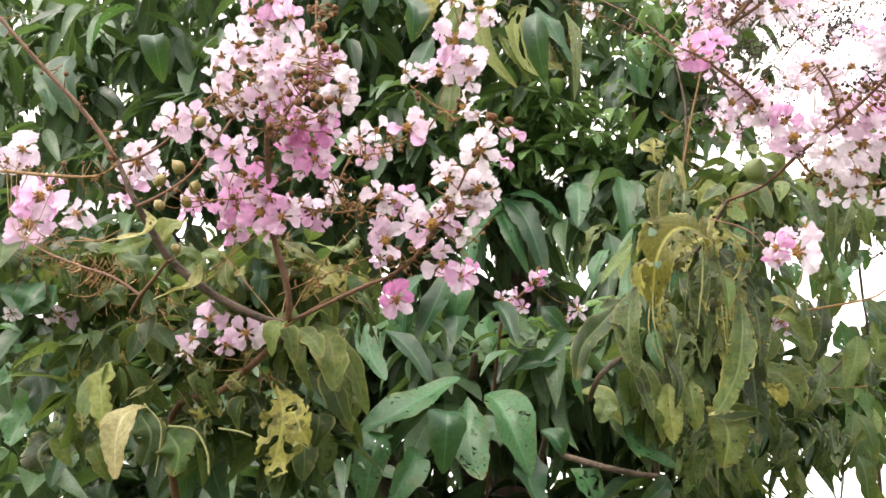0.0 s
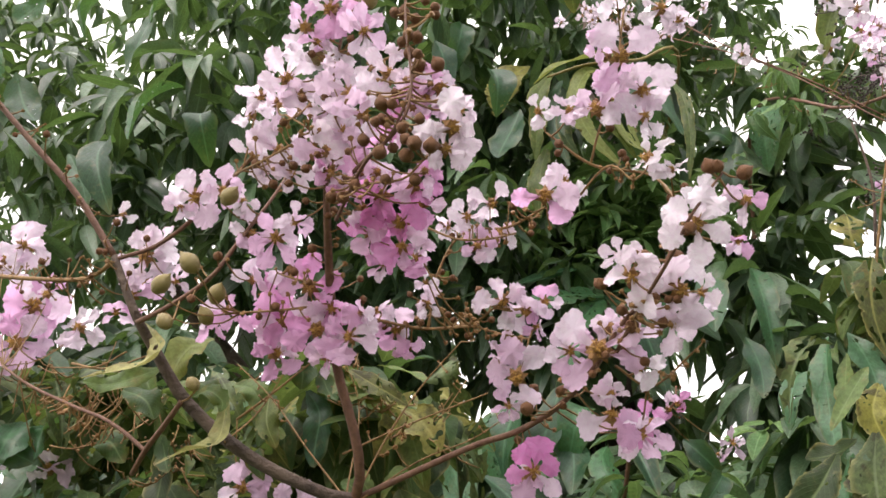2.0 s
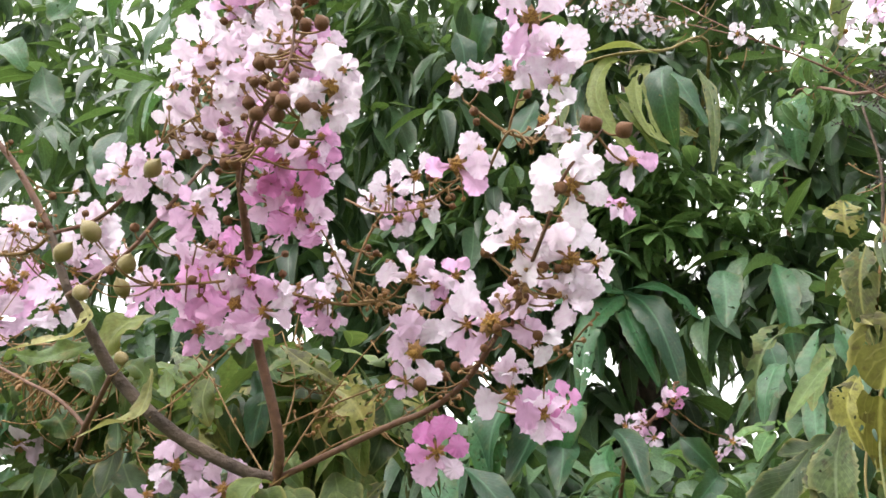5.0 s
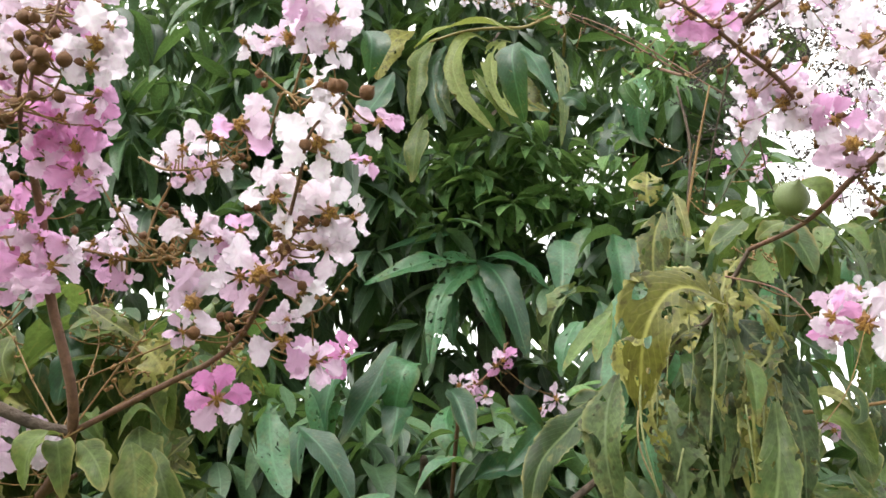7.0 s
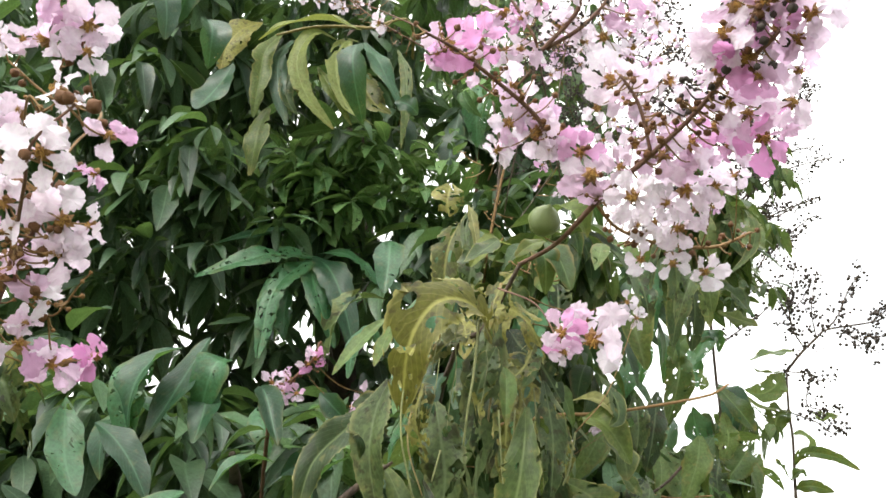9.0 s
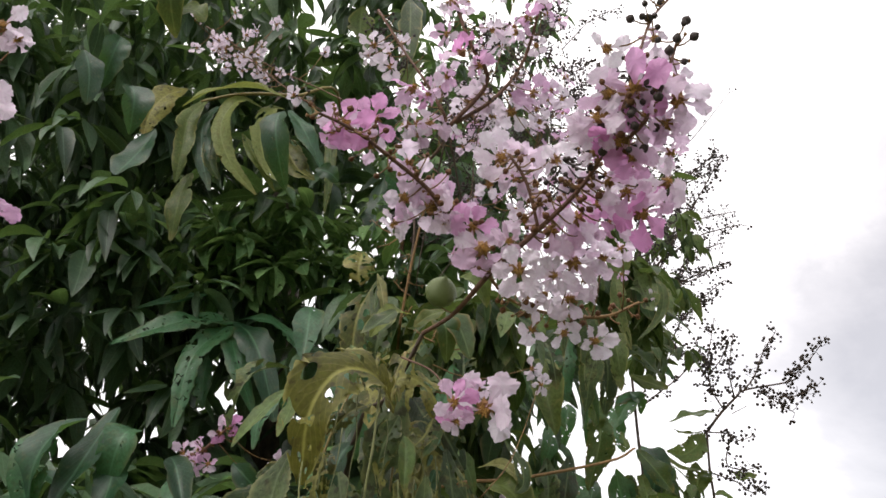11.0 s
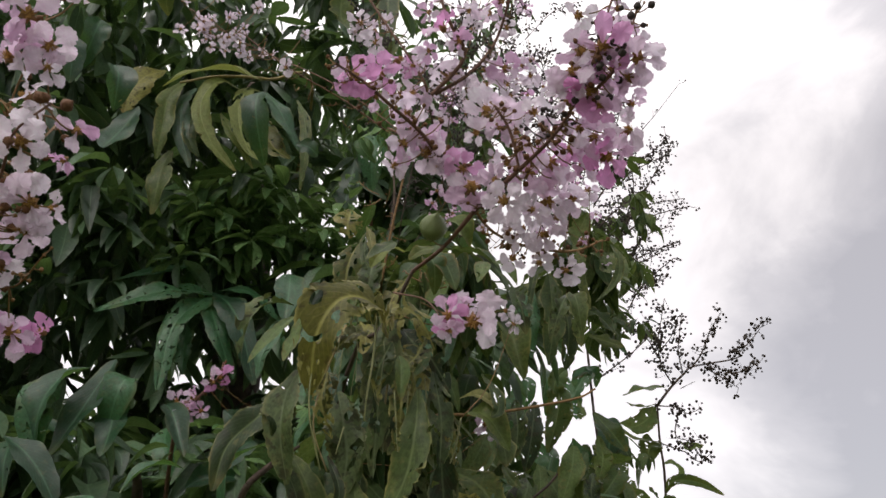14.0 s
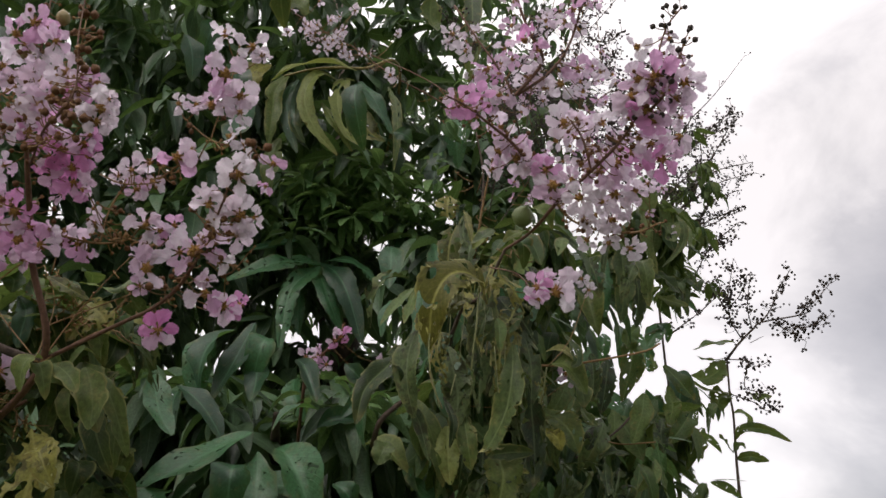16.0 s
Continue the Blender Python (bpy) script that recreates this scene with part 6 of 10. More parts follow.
stem(tall, [(-0.325, 1.6, 1.902, 0.0014), (-0.293, 1.6, 1.87, 0.0014), (-0.288, 1.6, 1.833, 0.0014), (-0.289, 1.6, 1.786, 0.0014)], RIB, "leaf_stalk")
stem(tall, [(-0.193, 1.6, 1.864, 0.0022), (-0.158, 1.6, 1.859, 0.0020), (-0.136, 1.6, 1.852, 0.0018)], RIB, "leaf_stalk")
bent_leaf(tall, LACE, [(-0.096, 1.53, 2.162), (-0.067, 1.52, 2.143), (-0.047, 1.52, 2.132), (-0.023, 1.52, 2.118)], 0.026, 0, 0.14, 0.35, 0.2)
bent_leaf(tall, CRAPE, [(-0.271, 1.52, 2.145), (-0.249, 1.5, 2.133), (-0.243, 1.5, 2.118), (-0.252, 1.5, 2.1)], 0.031, 0, 0.0, 0.35, 0.2)
bent_leaf(tall, CRAPE, [(-0.224, 1.58, 2.156), (-0.206, 1.57, 2.134), (-0.199, 1.56, 2.103), (-0.203, 1.56, 2.081)], 0.031, 0, 0.05, 0.35, 0.2)
bent_leaf(tall, MANGO, [(-0.173, 1.62, 2.164), (-0.148, 1.6, 2.129), (-0.149, 1.6, 2.091), (-0.149, 1.6, 2.066)], 0.035, 0, 0.0, 0.35, 0.2)
leaf(tall, "olive", (-0.443, 1.7, 2.035), (-0.423, 1.65, 1.851), 0.048, 0)
leaf(tall, "olive", (-0.045, 1.6, 2.043), (0.012, 1.55, 1.92), 0.053, 0)
leaf(tall, "olive", (-0.023, 1.65, 1.986), (0.024, 1.6, 1.866), 0.047, 10)
leaf(tall, "lace", (-0.155, 1.652, 2.038), (-0.179, 1.632, 1.95), 0.029, 33)
leaf(tall, "lace", (-0.276, 1.837, 2.023), (-0.204, 1.817, 1.968), 0.038, 16)
leaf(tall, "lace", (-0.513, 1.844, 2.228), (-0.484, 1.824, 2.165), 0.047, -20)
leaf(tall, "lace", (-0.066, 1.65, 2.049), (0.026, 1.63, 1.992), 0.024, 23)
leaf(tall, "lace", (-0.361, 1.724, 2.03), (-0.251, 1.704, 1.964), 0.033, -31)
leaf(tall, "lace", (-0.288, 1.742, 1.92), (-0.254, 1.722, 1.881), 0.035, -2)
leaf(tall, "lace", (-0.355, 1.792, 1.962), (-0.288, 1.772, 1.878), 0.027, 14)
leaf(tall, "lace", (-0.073, 1.781, 2.07), (-0.082, 1.761, 2.019), 0.033, 11)
leaf(tall, "lace", (-0.099, 1.707, 2.112), (-0.022, 1.687, 2.025), 0.039, -0)
leaf(tall, "lace", (-0.416, 1.841, 2.148), (-0.431, 1.821, 2.063), 0.035, 21)
leaf(tall, "lace", (-0.453, 1.629, 1.893), (-0.43, 1.609, 1.858), 0.026, -34)
leaf(tall, "lace", (-0.468, 1.772, 2.067), (-0.413, 1.752, 1.969), 0.033, 25)
leaf(tall, "lace", (-0.326, 1.726, 2.114), (-0.211, 1.706, 2.055), 0.029, -4)
leaf(tall, "lace", (-0.243, 1.82, 2.217), (-0.272, 1.8, 2.114), 0.038, 11)
leaf(tall, "lace", (-0.227, 1.628, 2.141), (-0.18, 1.608, 2.063), 0.041, 29)
leaf(tall, "lace", (-0.311, 1.634, 1.96), (-0.363, 1.614, 1.909), 0.023, 34)
leaf(tall, "lace", (-0.288, 1.724, 1.95), (-0.229, 1.704, 1.898), 0.029, -23)
leaf(tall, "lace", (-0.031, 1.752, 2.205), (0.048, 1.732, 2.118), 0.040, 15)
leaf(tall, "lace", (-0.194, 1.703, 1.93), (-0.201, 1.683, 1.886), 0.025, 11)
leaf(tall, "lace", (-0.003, 1.66, 2.047), (-0.057, 1.64, 1.967), 0.027, -24)
leaf(tall, "lace", (-0.521, 1.724, 2.019), (-0.505, 1.704, 1.954), 0.039, -20)
leaf(tall, "lace", (-0.529, 1.813, 2.228), (-0.544, 1.793, 2.126), 0.040, 32)
leaf(tall, "eaten", (-0.179, 1.835, 2.235), (-0.137, 1.815, 2.164), 0.053, 23)
leaf(tall, "eaten", (-0.435, 1.844, 2.131), (-0.416, 1.824, 2.038), 0.049, -32)
leaf(tall, "eaten", (-0.736, 1.9, 2.292), (-0.695, 1.88, 2.153), 0.054, 34)
leaf(tall, "eaten", (-0.586, 1.723, 2.052), (-0.629, 1.703, 1.944), 0.042, -32)
leaf(tall, "eaten", (-0.689, 1.892, 2.071), (-0.737, 1.872, 1.952), 0.055, -7)
leaf(tall, "eaten", (-0.545, 1.829, 2.074), (-0.507, 1.809, 1.996), 0.057, -24)
leaf(tall, "eaten", (-0.089, 1.845, 1.936), (-0.004, 1.825, 1.858), 0.032, 12)
leaf(tall, "eaten", (-0.426, 1.667, 1.887), (-0.373, 1.647, 1.83), 0.033, 5)
leaf(tall, "eaten", (-0.179, 1.686, 1.944), (-0.151, 1.666, 1.868), 0.050, 10)
leaf(tall, "eaten", (-0.284, 1.693, 2.102), (-0.265, 1.673, 2.025), 0.044, 11)
leaf(tall, "eaten", (-0.464, 1.689, 2.206), (-0.522, 1.669, 2.142), 0.058, 3)
leaf(tall, "eaten", (-0.155, 1.888, 2.112), (-0.166, 1.868, 2.031), 0.035, -7)
leaf(tall, "eaten", (-0.366, 1.809, 2.212), (-0.334, 1.789, 2.135), 0.039, -20)
leaf(tall, "eaten", (-0.026, 1.811, 2.156), (0.028, 1.791, 2.054), 0.037, -1)
leaf(tall, "eaten", (-0.149, 1.715, 2.068), (-0.173, 1.695, 1.984), 0.046, 7)
leaf(tall, "eaten", (-0.578, 1.699, 2.205), (-0.528, 1.679, 2.098), 0.045, -19)
leaf(tall, "eaten", (-0.356, 1.71, 2.225), (-0.267, 1.69, 2.117), 0.032, -6)
leaf(tall, "eaten", (-0.064, 1.745, 2.149), (0.014, 1.725, 2.043), 0.044, -32)
leaf(tall, "eaten", (-0.59, 1.848, 1.954), (-0.58, 1.828, 1.847), 0.044, 30)
leaf(tall, "eaten", (-0.153, 1.878, 1.966), (-0.083, 1.858, 1.867), 0.035, -13)
leaf(tall, "eaten", (-0.324, 1.683, 2.089), (-0.284, 1.663, 2.009), 0.041, -6)
leaf(tall, "eaten", (-0.205, 1.851, 2.163), (-0.157, 1.831, 2.036), 0.056, -27)
leaf(tall, "eaten", (-0.393, 1.825, 2.082), (-0.396, 1.805, 2.008), 0.036, -16)
leaf(tall, "eaten", (-0.231, 1.665, 1.993), (-0.216, 1.645, 1.893), 0.046, 4)
leaf(tall, "eaten", (-0.271, 1.768, 2.053), (-0.312, 1.748, 1.951), 0.053, 5)
leaf(tall, "eaten", (-0.239, 1.675, 1.892), (-0.222, 1.655, 1.811), 0.032, -5)
leaf(tall, "eaten", (-0.368, 1.729, 1.89), (-0.272, 1.709, 1.828), 0.031, -13)
leaf(tall, "eaten", (-0.188, 1.886, 2.044), (-0.161, 1.866, 1.926), 0.046, -30)
leaf(tall, "eaten", (-0.014, 1.681, 2.208), (0.024, 1.661, 2.145), 0.056, 22)
leaf(tall, "eaten", (-0.564, 1.884, 2.144), (-0.551, 1.864, 2.022), 0.053, -13)
leaf(tall, "eaten", (-0.339, 1.849, 2.083), (-0.299, 1.829, 1.999), 0.046, -32)
leaf(tall, "eaten", (-0.032, 1.84, 2.013), (-0.01, 1.82, 1.931), 0.047, 34)
leaf(tall, "eaten", (-0.609, 1.873, 2.013), (-0.598, 1.853, 1.896), 0.054, -28)
leaf(tall, "eaten", (-0.009, 1.731, 2.139), (0.036, 1.711, 2.074), 0.053, 1)
leaf(tall, "olive", (-0.621, 1.854, 2.177), (-0.633, 1.834, 2.047), 0.050, -27)
leaf(tall, "olive", (-0.115, 1.801, 1.924), (-0.097, 1.781, 1.87), 0.034, 11)
leaf(tall, "olive", (-0.374, 1.717, 2.071), (-0.349, 1.697, 1.985), 0.049, 19)
leaf(tall, "olive", (-0.465, 1.779, 1.897), (-0.497, 1.759, 1.81), 0.051, -0)
leaf(tall, "olive", (-0.056, 1.681, 2.063), (-0.035, 1.661, 1.988), 0.049, -14)
leaf(tall, "olive", (-0.019, 1.866, 1.962), (-0.037, 1.846, 1.889), 0.044, -3)
leaf(tall, "olive", (-0.539, 1.731, 1.861), (-0.496, 1.711, 1.81), 0.038, -2)
leaf(tall, "olive", (-0.161, 1.811, 2.05), (-0.15, 1.791, 1.931), 0.033, -32)
leaf(tall, "olive", (-0.07, 1.674, 1.855), (-0.06, 1.654, 1.789), 0.047, -10)
leaf(tall, "olive", (-0.164, 1.666, 1.926), (-0.178, 1.646, 1.87), 0.037, 9)
leaf(tall, "olive", (-0.028, 1.705, 2.177), (-0.042, 1.685, 2.054), 0.047, -37)
leaf(tall, "olive", (-0.465, 1.744, 1.868), (-0.429, 1.724, 1.784), 0.034, 24)
leaf(tall, "olive", (-0.052, 1.66, 1.898), (-0.042, 1.64, 1.842), 0.045, -31)
leaf(tall, "olive", (-0.493, 1.775, 1.925), (-0.426, 1.755, 1.87), 0.054, -28)
leaf(tall, "olive", (-0.055, 1.643, 2.151), (-0.017, 1.623, 2.045), 0.041, 12)
leaf(tall, "olive", (-0.018, 1.753, 2), (-0.012, 1.733, 1.894), 0.031, -13)
leaf(tall, "olive", (-0.496, 1.799, 1.943), (-0.554, 1.779, 1.828), 0.046, -22)
leaf(tall, "olive", (-0.268, 1.814, 2.154), (-0.251, 1.794, 2.062), 0.053, -16)
leaf(tall, "olive", (-0.079, 1.68, 2.04), (-0.061, 1.66, 1.937), 0.037, 30)
leaf(tall, "olive", (-0.374, 1.658, 2.117), (-0.354, 1.638, 2.008), 0.038, 30)
leaf(tall, "olive", (-0.382, 1.792, 2.157), (-0.338, 1.772, 2.094), 0.052, 4)
leaf(tall, "olive", (-0.118, 1.649, 2.153), (-0.074, 1.629, 2.053), 0.039, -16)
leaf(tall, "olive", (-0.012, 1.52, 2.009), (0.013, 1.5, 1.91), 0.051, 0)
leaf(tall, "olive", (-0.003, 1.56, 2.012), (0.062, 1.54, 1.882), 0.032, 0)
leaf(tall, "lace", (-0.044, 1.47, 1.876), (-0.002, 1.45, 1.821), 0.042, 0)
leaf(tall, "lace", (-0.129, 1.62, 2.188), (-0.033, 1.6, 2.133), 0.039, 0)
leaf(tall, "lace", (-0.037, 1.62, 2.162), (-0.076, 1.6, 2.079), 0.044, -30)
leaf_mass(tall, "leaves", CRAPE_FAR, [
    ((-0.2, 1.85, 2.19), (0.22, 0.12, 0.10), 34, 0.085, 0.6),
    ((-0.54, 1.85, 2.19), (0.13, 0.12, 0.13), 18, 0.085, 0.6),
    ((-0.22, 1.85, 1.96), (0.21, 0.12, 0.14), 26, 0.09, 0.7),
    ((-0.64, 1.85, 2.22), (0.24, 0.15, 0.09), 20, 0.09, 0.5),
    ((-0.15, 1.72, 2.16), (0.12, 0.12, 0.07), 22, 0.085, 0.6),
    ((-0.44, 1.8, 2.01), (0.18, 0.15, 0.10), 18, 0.09, 0.7)
], 21, "yellow-green crape myrtle leaves", (0.36, 0.58), dense=0.55)
leaf(tall, "olive", (-0.056, 1.47, 2.005), (-0.068, 1.44, 1.953), 0.035, 0)
leaf(tall, "olive", (-0.045, 1.48, 2.001), (0.006, 1.45, 1.951), 0.031, 0)
leaf(tall, "olive", (-0.071, 1.49, 2.002), (-0.039, 1.46, 1.948), 0.029, -8)
leaf(tall, "crape", (-0.316, 1.752, 2.033), (-0.325, 1.732, 1.983), 0.022, -77)
leaf(tall, "crape", (-0.43, 1.686, 2.134), (-0.417, 1.666, 2.104), 0.020, -78)
leaf(tall, "crape", (-0.375, 1.717, 2.181), (-0.358, 1.697, 2.146), 0.024, 31)
leaf(tall, "crape", (-0.032, 1.637, 2.044), (-0.039, 1.617, 2.01), 0.018, -60)
leaf(tall, "crape", (-0.026, 1.626, 2.083), (-0.019, 1.606, 2.046), 0.022, 55)
leaf(tall, "crape", (-0.099, 1.552, 2.042), (-0.049, 1.532, 2.008), 0.018, 19)
leaf(tall, "crape", (-0.349, 1.64, 2.093), (-0.314, 1.62, 2.06), 0.019, -79)
leaf(tall, "crape", (-0.195, 1.703, 2.101), (-0.208, 1.683, 2.079), 0.021, 62)
leaf(tall, "crape", (-0.201, 1.567, 2.111), (-0.171, 1.547, 2.087), 0.020, -76)
leaf(tall, "crape", (-0.346, 1.694, 2.19), (-0.354, 1.674, 2.136), 0.029, 60)
leaf(tall, "crape", (-0.012, 1.618, 2.03), (-0.026, 1.598, 1.985), 0.018, -7)
leaf(tall, "crape", (-0.131, 1.683, 2.087), (-0.135, 1.663, 2.045), 0.019, -14)
leaf(tall, "crape", (-0.254, 1.693, 2.105), (-0.272, 1.673, 2.065), 0.029, 35)
leaf(tall, "crape", (-0.156, 1.607, 2.188), (-0.123, 1.587, 2.141), 0.025, 7)
leaf(tall, "crape", (-0.03, 1.607, 2.004), (-0.027, 1.587, 1.977), 0.022, -32)
leaf(tall, "crape", (-0.055, 1.65, 2.141), (-0.061, 1.63, 2.098), 0.023, 25)
leaf(tall, "crape", (-0.074, 1.759, 2.176), (-0.09, 1.739, 2.148), 0.030, -10)
leaf(tall, "crape", (-0.245, 1.741, 2.15), (-0.252, 1.721, 2.121), 0.023, 0)
leaf(tall, "crape", (-0.033, 1.651, 2.137), (0.01, 1.631, 2.098), 0.031, -45)
leaf(tall, "crape", (-0.281, 1.595, 2.156), (-0.254, 1.575, 2.116), 0.022, 19)
leaf(tall, "crape", (-0.354, 1.696, 2.129), (-0.309, 1.676, 2.09), 0.021, 50)
leaf(tall, "crape", (-0.179, 1.732, 2.217), (-0.198, 1.712, 2.19), 0.025, 41)
leaf(tall, "crape", (-0.348, 1.708, 2.052), (-0.346, 1.688, 2.021), 0.020, 57)
leaf(tall, "crape", (-0.039, 1.614, 2.133), (-0.031, 1.594, 2.103), 0.030, -15)
leaf(tall, "crape", (-0.481, 1.751, 2.234), (-0.435, 1.731, 2.179), 0.028, -6)
leaf(tall, "crape", (-0.381, 1.659, 2.119), (-0.347, 1.639, 2.065), 0.028, 29)
leaf(tall, "crape", (-0.236, 1.594, 2.114), (-0.193, 1.574, 2.09), 0.025, -65)
leaf(tall, "crape", (-0.085, 1.565, 2.049), (-0.058, 1.545, 2.021), 0.020, -7)
leaf(tall, "crape", (-0.104, 1.684, 2.217), (-0.028, 1.664, 2.189), 0.022, -49)
leaf(tall, "crape", (-0.023, 1.607, 2.051), (-0.063, 1.587, 2.031), 0.027, 23)
leaf(tall, "crape", (-0.221, 1.577, 2.071), (-0.191, 1.557, 2.045), 0.025, -7)
leaf(tall, "crape", (-0.235, 1.671, 2.061), (-0.259, 1.651, 2.039), 0.025, 72)
leaf(tall, "crape", (-0.115, 1.698, 2.128), (-0.097, 1.678, 2.085), 0.022, -6)
leaf(tall, "crape", (-0.092, 1.606, 2.032), (-0.057, 1.586, 2.001), 0.028, 20)
leaf(tall, "lace", (-0.038, 1.55, 2.122), (0.011, 1.53, 2.066), 0.043, 0)
stem(tall, [(-0.071, 1.5, 2.0077, 0.0011), (-0.0446, 1.52, 2.081, 0.0011), (-0.0094, 1.52, 2.138, 0.0009), (0.0362, 1.5, 2.1824, 0.0006)], STALK, "twig")
spray(tall, [(-0.045, 1.52, 2.081, 0.001), (-0.009, 1.52, 2.138, 0.001), (0.036, 1.5, 2.182, 0.001)], 7, 0.014, 0.014, "spent", 714)
stem(tall, [(-0.071, 1.5, 2.0077, 0.0011), (-0.1342, 1.52, 2.0736, 0.001), (-0.1862, 1.54, 2.131, 0.0008), (-0.2394, 1.55, 2.1761, 0.0007)], STALK, "twig")
spray(tall, [(-0.134, 1.52, 2.074, 0.001), (-0.186, 1.54, 2.131, 0.001), (-0.239, 1.55, 2.176, 0.001)], 7, 0.014, 0.014, "spent", 53)
stem(tall, [(-0.071, 1.5, 2.0077, 0.0011), (-0.006, 1.5, 2.0523, 0.0009), (0.051, 1.5, 2.0766, 0.0007), (0.0954, 1.5, 2.1069, 0.0006)], STALK, "twig")
spray(tall, [(-0.006, 1.5, 2.052, 0.001), (0.051, 1.5, 2.077, 0.001), (0.095, 1.5, 2.107, 0.001)], 7, 0.014, 0.014, "spent", 555)
stem(tall, [(-0.0778, 1.5, 2.0104, 0.0011), (-0.0854, 1.55, 2.1215, 0.0009), (-0.1129, 1.55, 2.1898, 0.0007)], STALK, "twig")
spray(tall, [(-0.085, 1.55, 2.121, 0.001), (-0.113, 1.55, 2.19, 0.001)], 7, 0.014, 0.014, "spent", 737)
stem(tall, [(-0.2039, 1.47, 2.0649, 0.0012), (-0.184, 1.5, 2.105, 0.0009), (-0.1565, 1.5, 2.157, 0.0006)], STALK, "twig")
spray(tall, [(-0.184, 1.5, 2.105, 0.001), (-0.156, 1.5, 2.157, 0.001)], 7, 0.014, 0.014, "spent", 568)
stem(tall, [(-0.0446, 1.52, 2.081, 0.0008), (0.0035, 1.55, 2.1092, 0.0007), (0.0363, 1.55, 2.1551, 0.0006)], STALK, "twig")
spray(tall, [(0.003, 1.55, 2.109, 0.001), (0.036, 1.55, 2.155, 0.001)], 7, 0.014, 0.014, "spent", 125)
stalks(tall)

# ---- crape myrtle shoot with the broad panicle ----
broad = thing_at("flowering_shoot", (0.8, 3.3, 0), "crape myrtle with a broad pink panicle and dark dry capsules", "flowering shrub", "crape myrtle shoots")
stem(broad, [(0.8, 3.3, -0.03, 0.016), (0.78, 3.2, 0.9, 0.013), (0.66, 2.6, 1.7, 0.009), (0.57, 2.0, 2.08, 0.0055), (0.584, 1.8, 2.197, 0.0038), (0.618, 1.73, 2.213, 0.0034), (0.641, 1.7, 2.246, 0.0032), (0.662, 1.66, 2.281, 0.0030)], BARK, "stem")
stem(broad, [(0.662, 1.66, 2.281, 0.0030), (0.685, 1.52, 2.249, 0.0027), (0.7177, 1.44, 2.2662, 0.0034), (0.7607, 1.39, 2.2916, 0.0029), (0.8014, 1.34, 2.3214, 0.0024), (0.8135, 1.27, 2.3389, 0.0019), (0.8262, 1.24, 2.3739, 0.0016), (0.86, 1.25, 2.4615, 0.0015), (0.9032, 1.27, 2.5268, 0.0012)], TWIG, "stem")
stem(broad, [(0.8088, 1.3, 2.3243, 0.0023), (0.8359, 1.25, 2.3331, 0.0022), (0.8546, 1.23, 2.3685, 0.0017), (0.8793, 1.23, 2.4299, 0.0015)], TWIG, "twig")
stem(broad, [(0.7177, 1.44, 2.2662, 0.0026), (0.6804, 1.44, 2.3156, 0.0026), (0.6449, 1.41, 2.3484, 0.0026), (0.5981, 1.38, 2.3709, 0.0022), (0.5597, 1.34, 2.3735, 0.0018), (0.525, 1.3, 2.3627, 0.0014)], TWIG, "twig")
stem(broad, [(0.713, 1.45, 2.2674, 0.0019), (0.7419, 1.47, 2.2457, 0.002), (0.7957, 1.5, 2.2427, 0.002), (0.8656, 1.52, 2.2497, 0.0021), (0.9161, 1.53, 2.2749, 0.0014)], STALK, "twig")
stem(broad, [(0.7607, 1.39, 2.2916, 0.0019), (0.7468, 1.37, 2.337, 0.0019), (0.7275, 1.36, 2.3664, 0.0016)], TWIG, "twig")
flower(broad, (0.551, 1.350, 2.387), 0.065, (0.33, -0.84, -0.44), 0.20)
flower(broad, (0.582, 1.360, 2.405), 0.057, (-0.11, -0.96, -0.26), 0.25)
flower(broad, (0.579, 1.370, 2.376), 0.041, (0.29, -0.51, -0.81), 0.30)
flower(broad, (0.536, 1.345, 2.372), 0.037, (0.62, -0.59, -0.51), 0.30)
flower(broad, (0.623, 1.410, 2.384), 0.052, (-0.60, -0.64, -0.48), 0.67)
flower(broad, (0.634, 1.420, 2.364), 0.059, (0.43, -0.77, -0.47), 0.75)
flower(broad, (0.619, 1.420, 2.342), 0.058, (0.36, -0.83, -0.43), 0.60)
flower(broad, (0.650, 1.430, 2.338), 0.065, (-0.38, -0.72, -0.58), 0.87)
flower(broad, (0.608, 1.430, 2.314), 0.042, (-0.49, -0.59, -0.64), 0.95)
flower(broad, (0.675, 1.430, 2.343), 0.059, (-0.49, -0.83, -0.26), 0.62)
flower(broad, (0.696, 1.430, 2.314), 0.058, (0.02, -0.98, -0.20), 0.30)
flower(broad, (0.654, 1.430, 2.361), 0.046, (0.06, -0.98, 0.20), 0.60)
flower(broad, (0.666, 1.430, 2.317), 0.039, (-0.55, -0.32, -0.77), 0.80)
flower(broad, (0.705, 1.420, 2.282), 0.069, (0.09, -0.89, -0.44), 0.60)
flower(broad, (0.727, 1.400, 2.389), 0.073, (0.00, -0.98, -0.21), 0.90)
flower(broad, (0.752, 1.400, 2.395), 0.060, (-0.49, -0.26, -0.83), 0.80)
flower(broad, (0.714, 1.410, 2.360), 0.042, (0.19, -0.72, -0.67), 0.95)
flower(broad, (0.739, 1.390, 2.357), 0.045, (0.05, -0.21, -0.98), 0.70)
flower(broad, (0.785, 1.380, 2.376), 0.052, (0.23, -0.60, -0.77), 1.00)
flower(broad, (0.783, 1.420, 2.308), 0.065, (-0.31, -0.94, -0.11), 0.62)
flower(broad, (0.751, 1.410, 2.315), 0.051, (-0.05, -0.36, -0.93), 0.85)
flower(broad, (0.731, 1.370, 2.232), 0.059, (-0.18, -0.73, -0.66), 0.92)
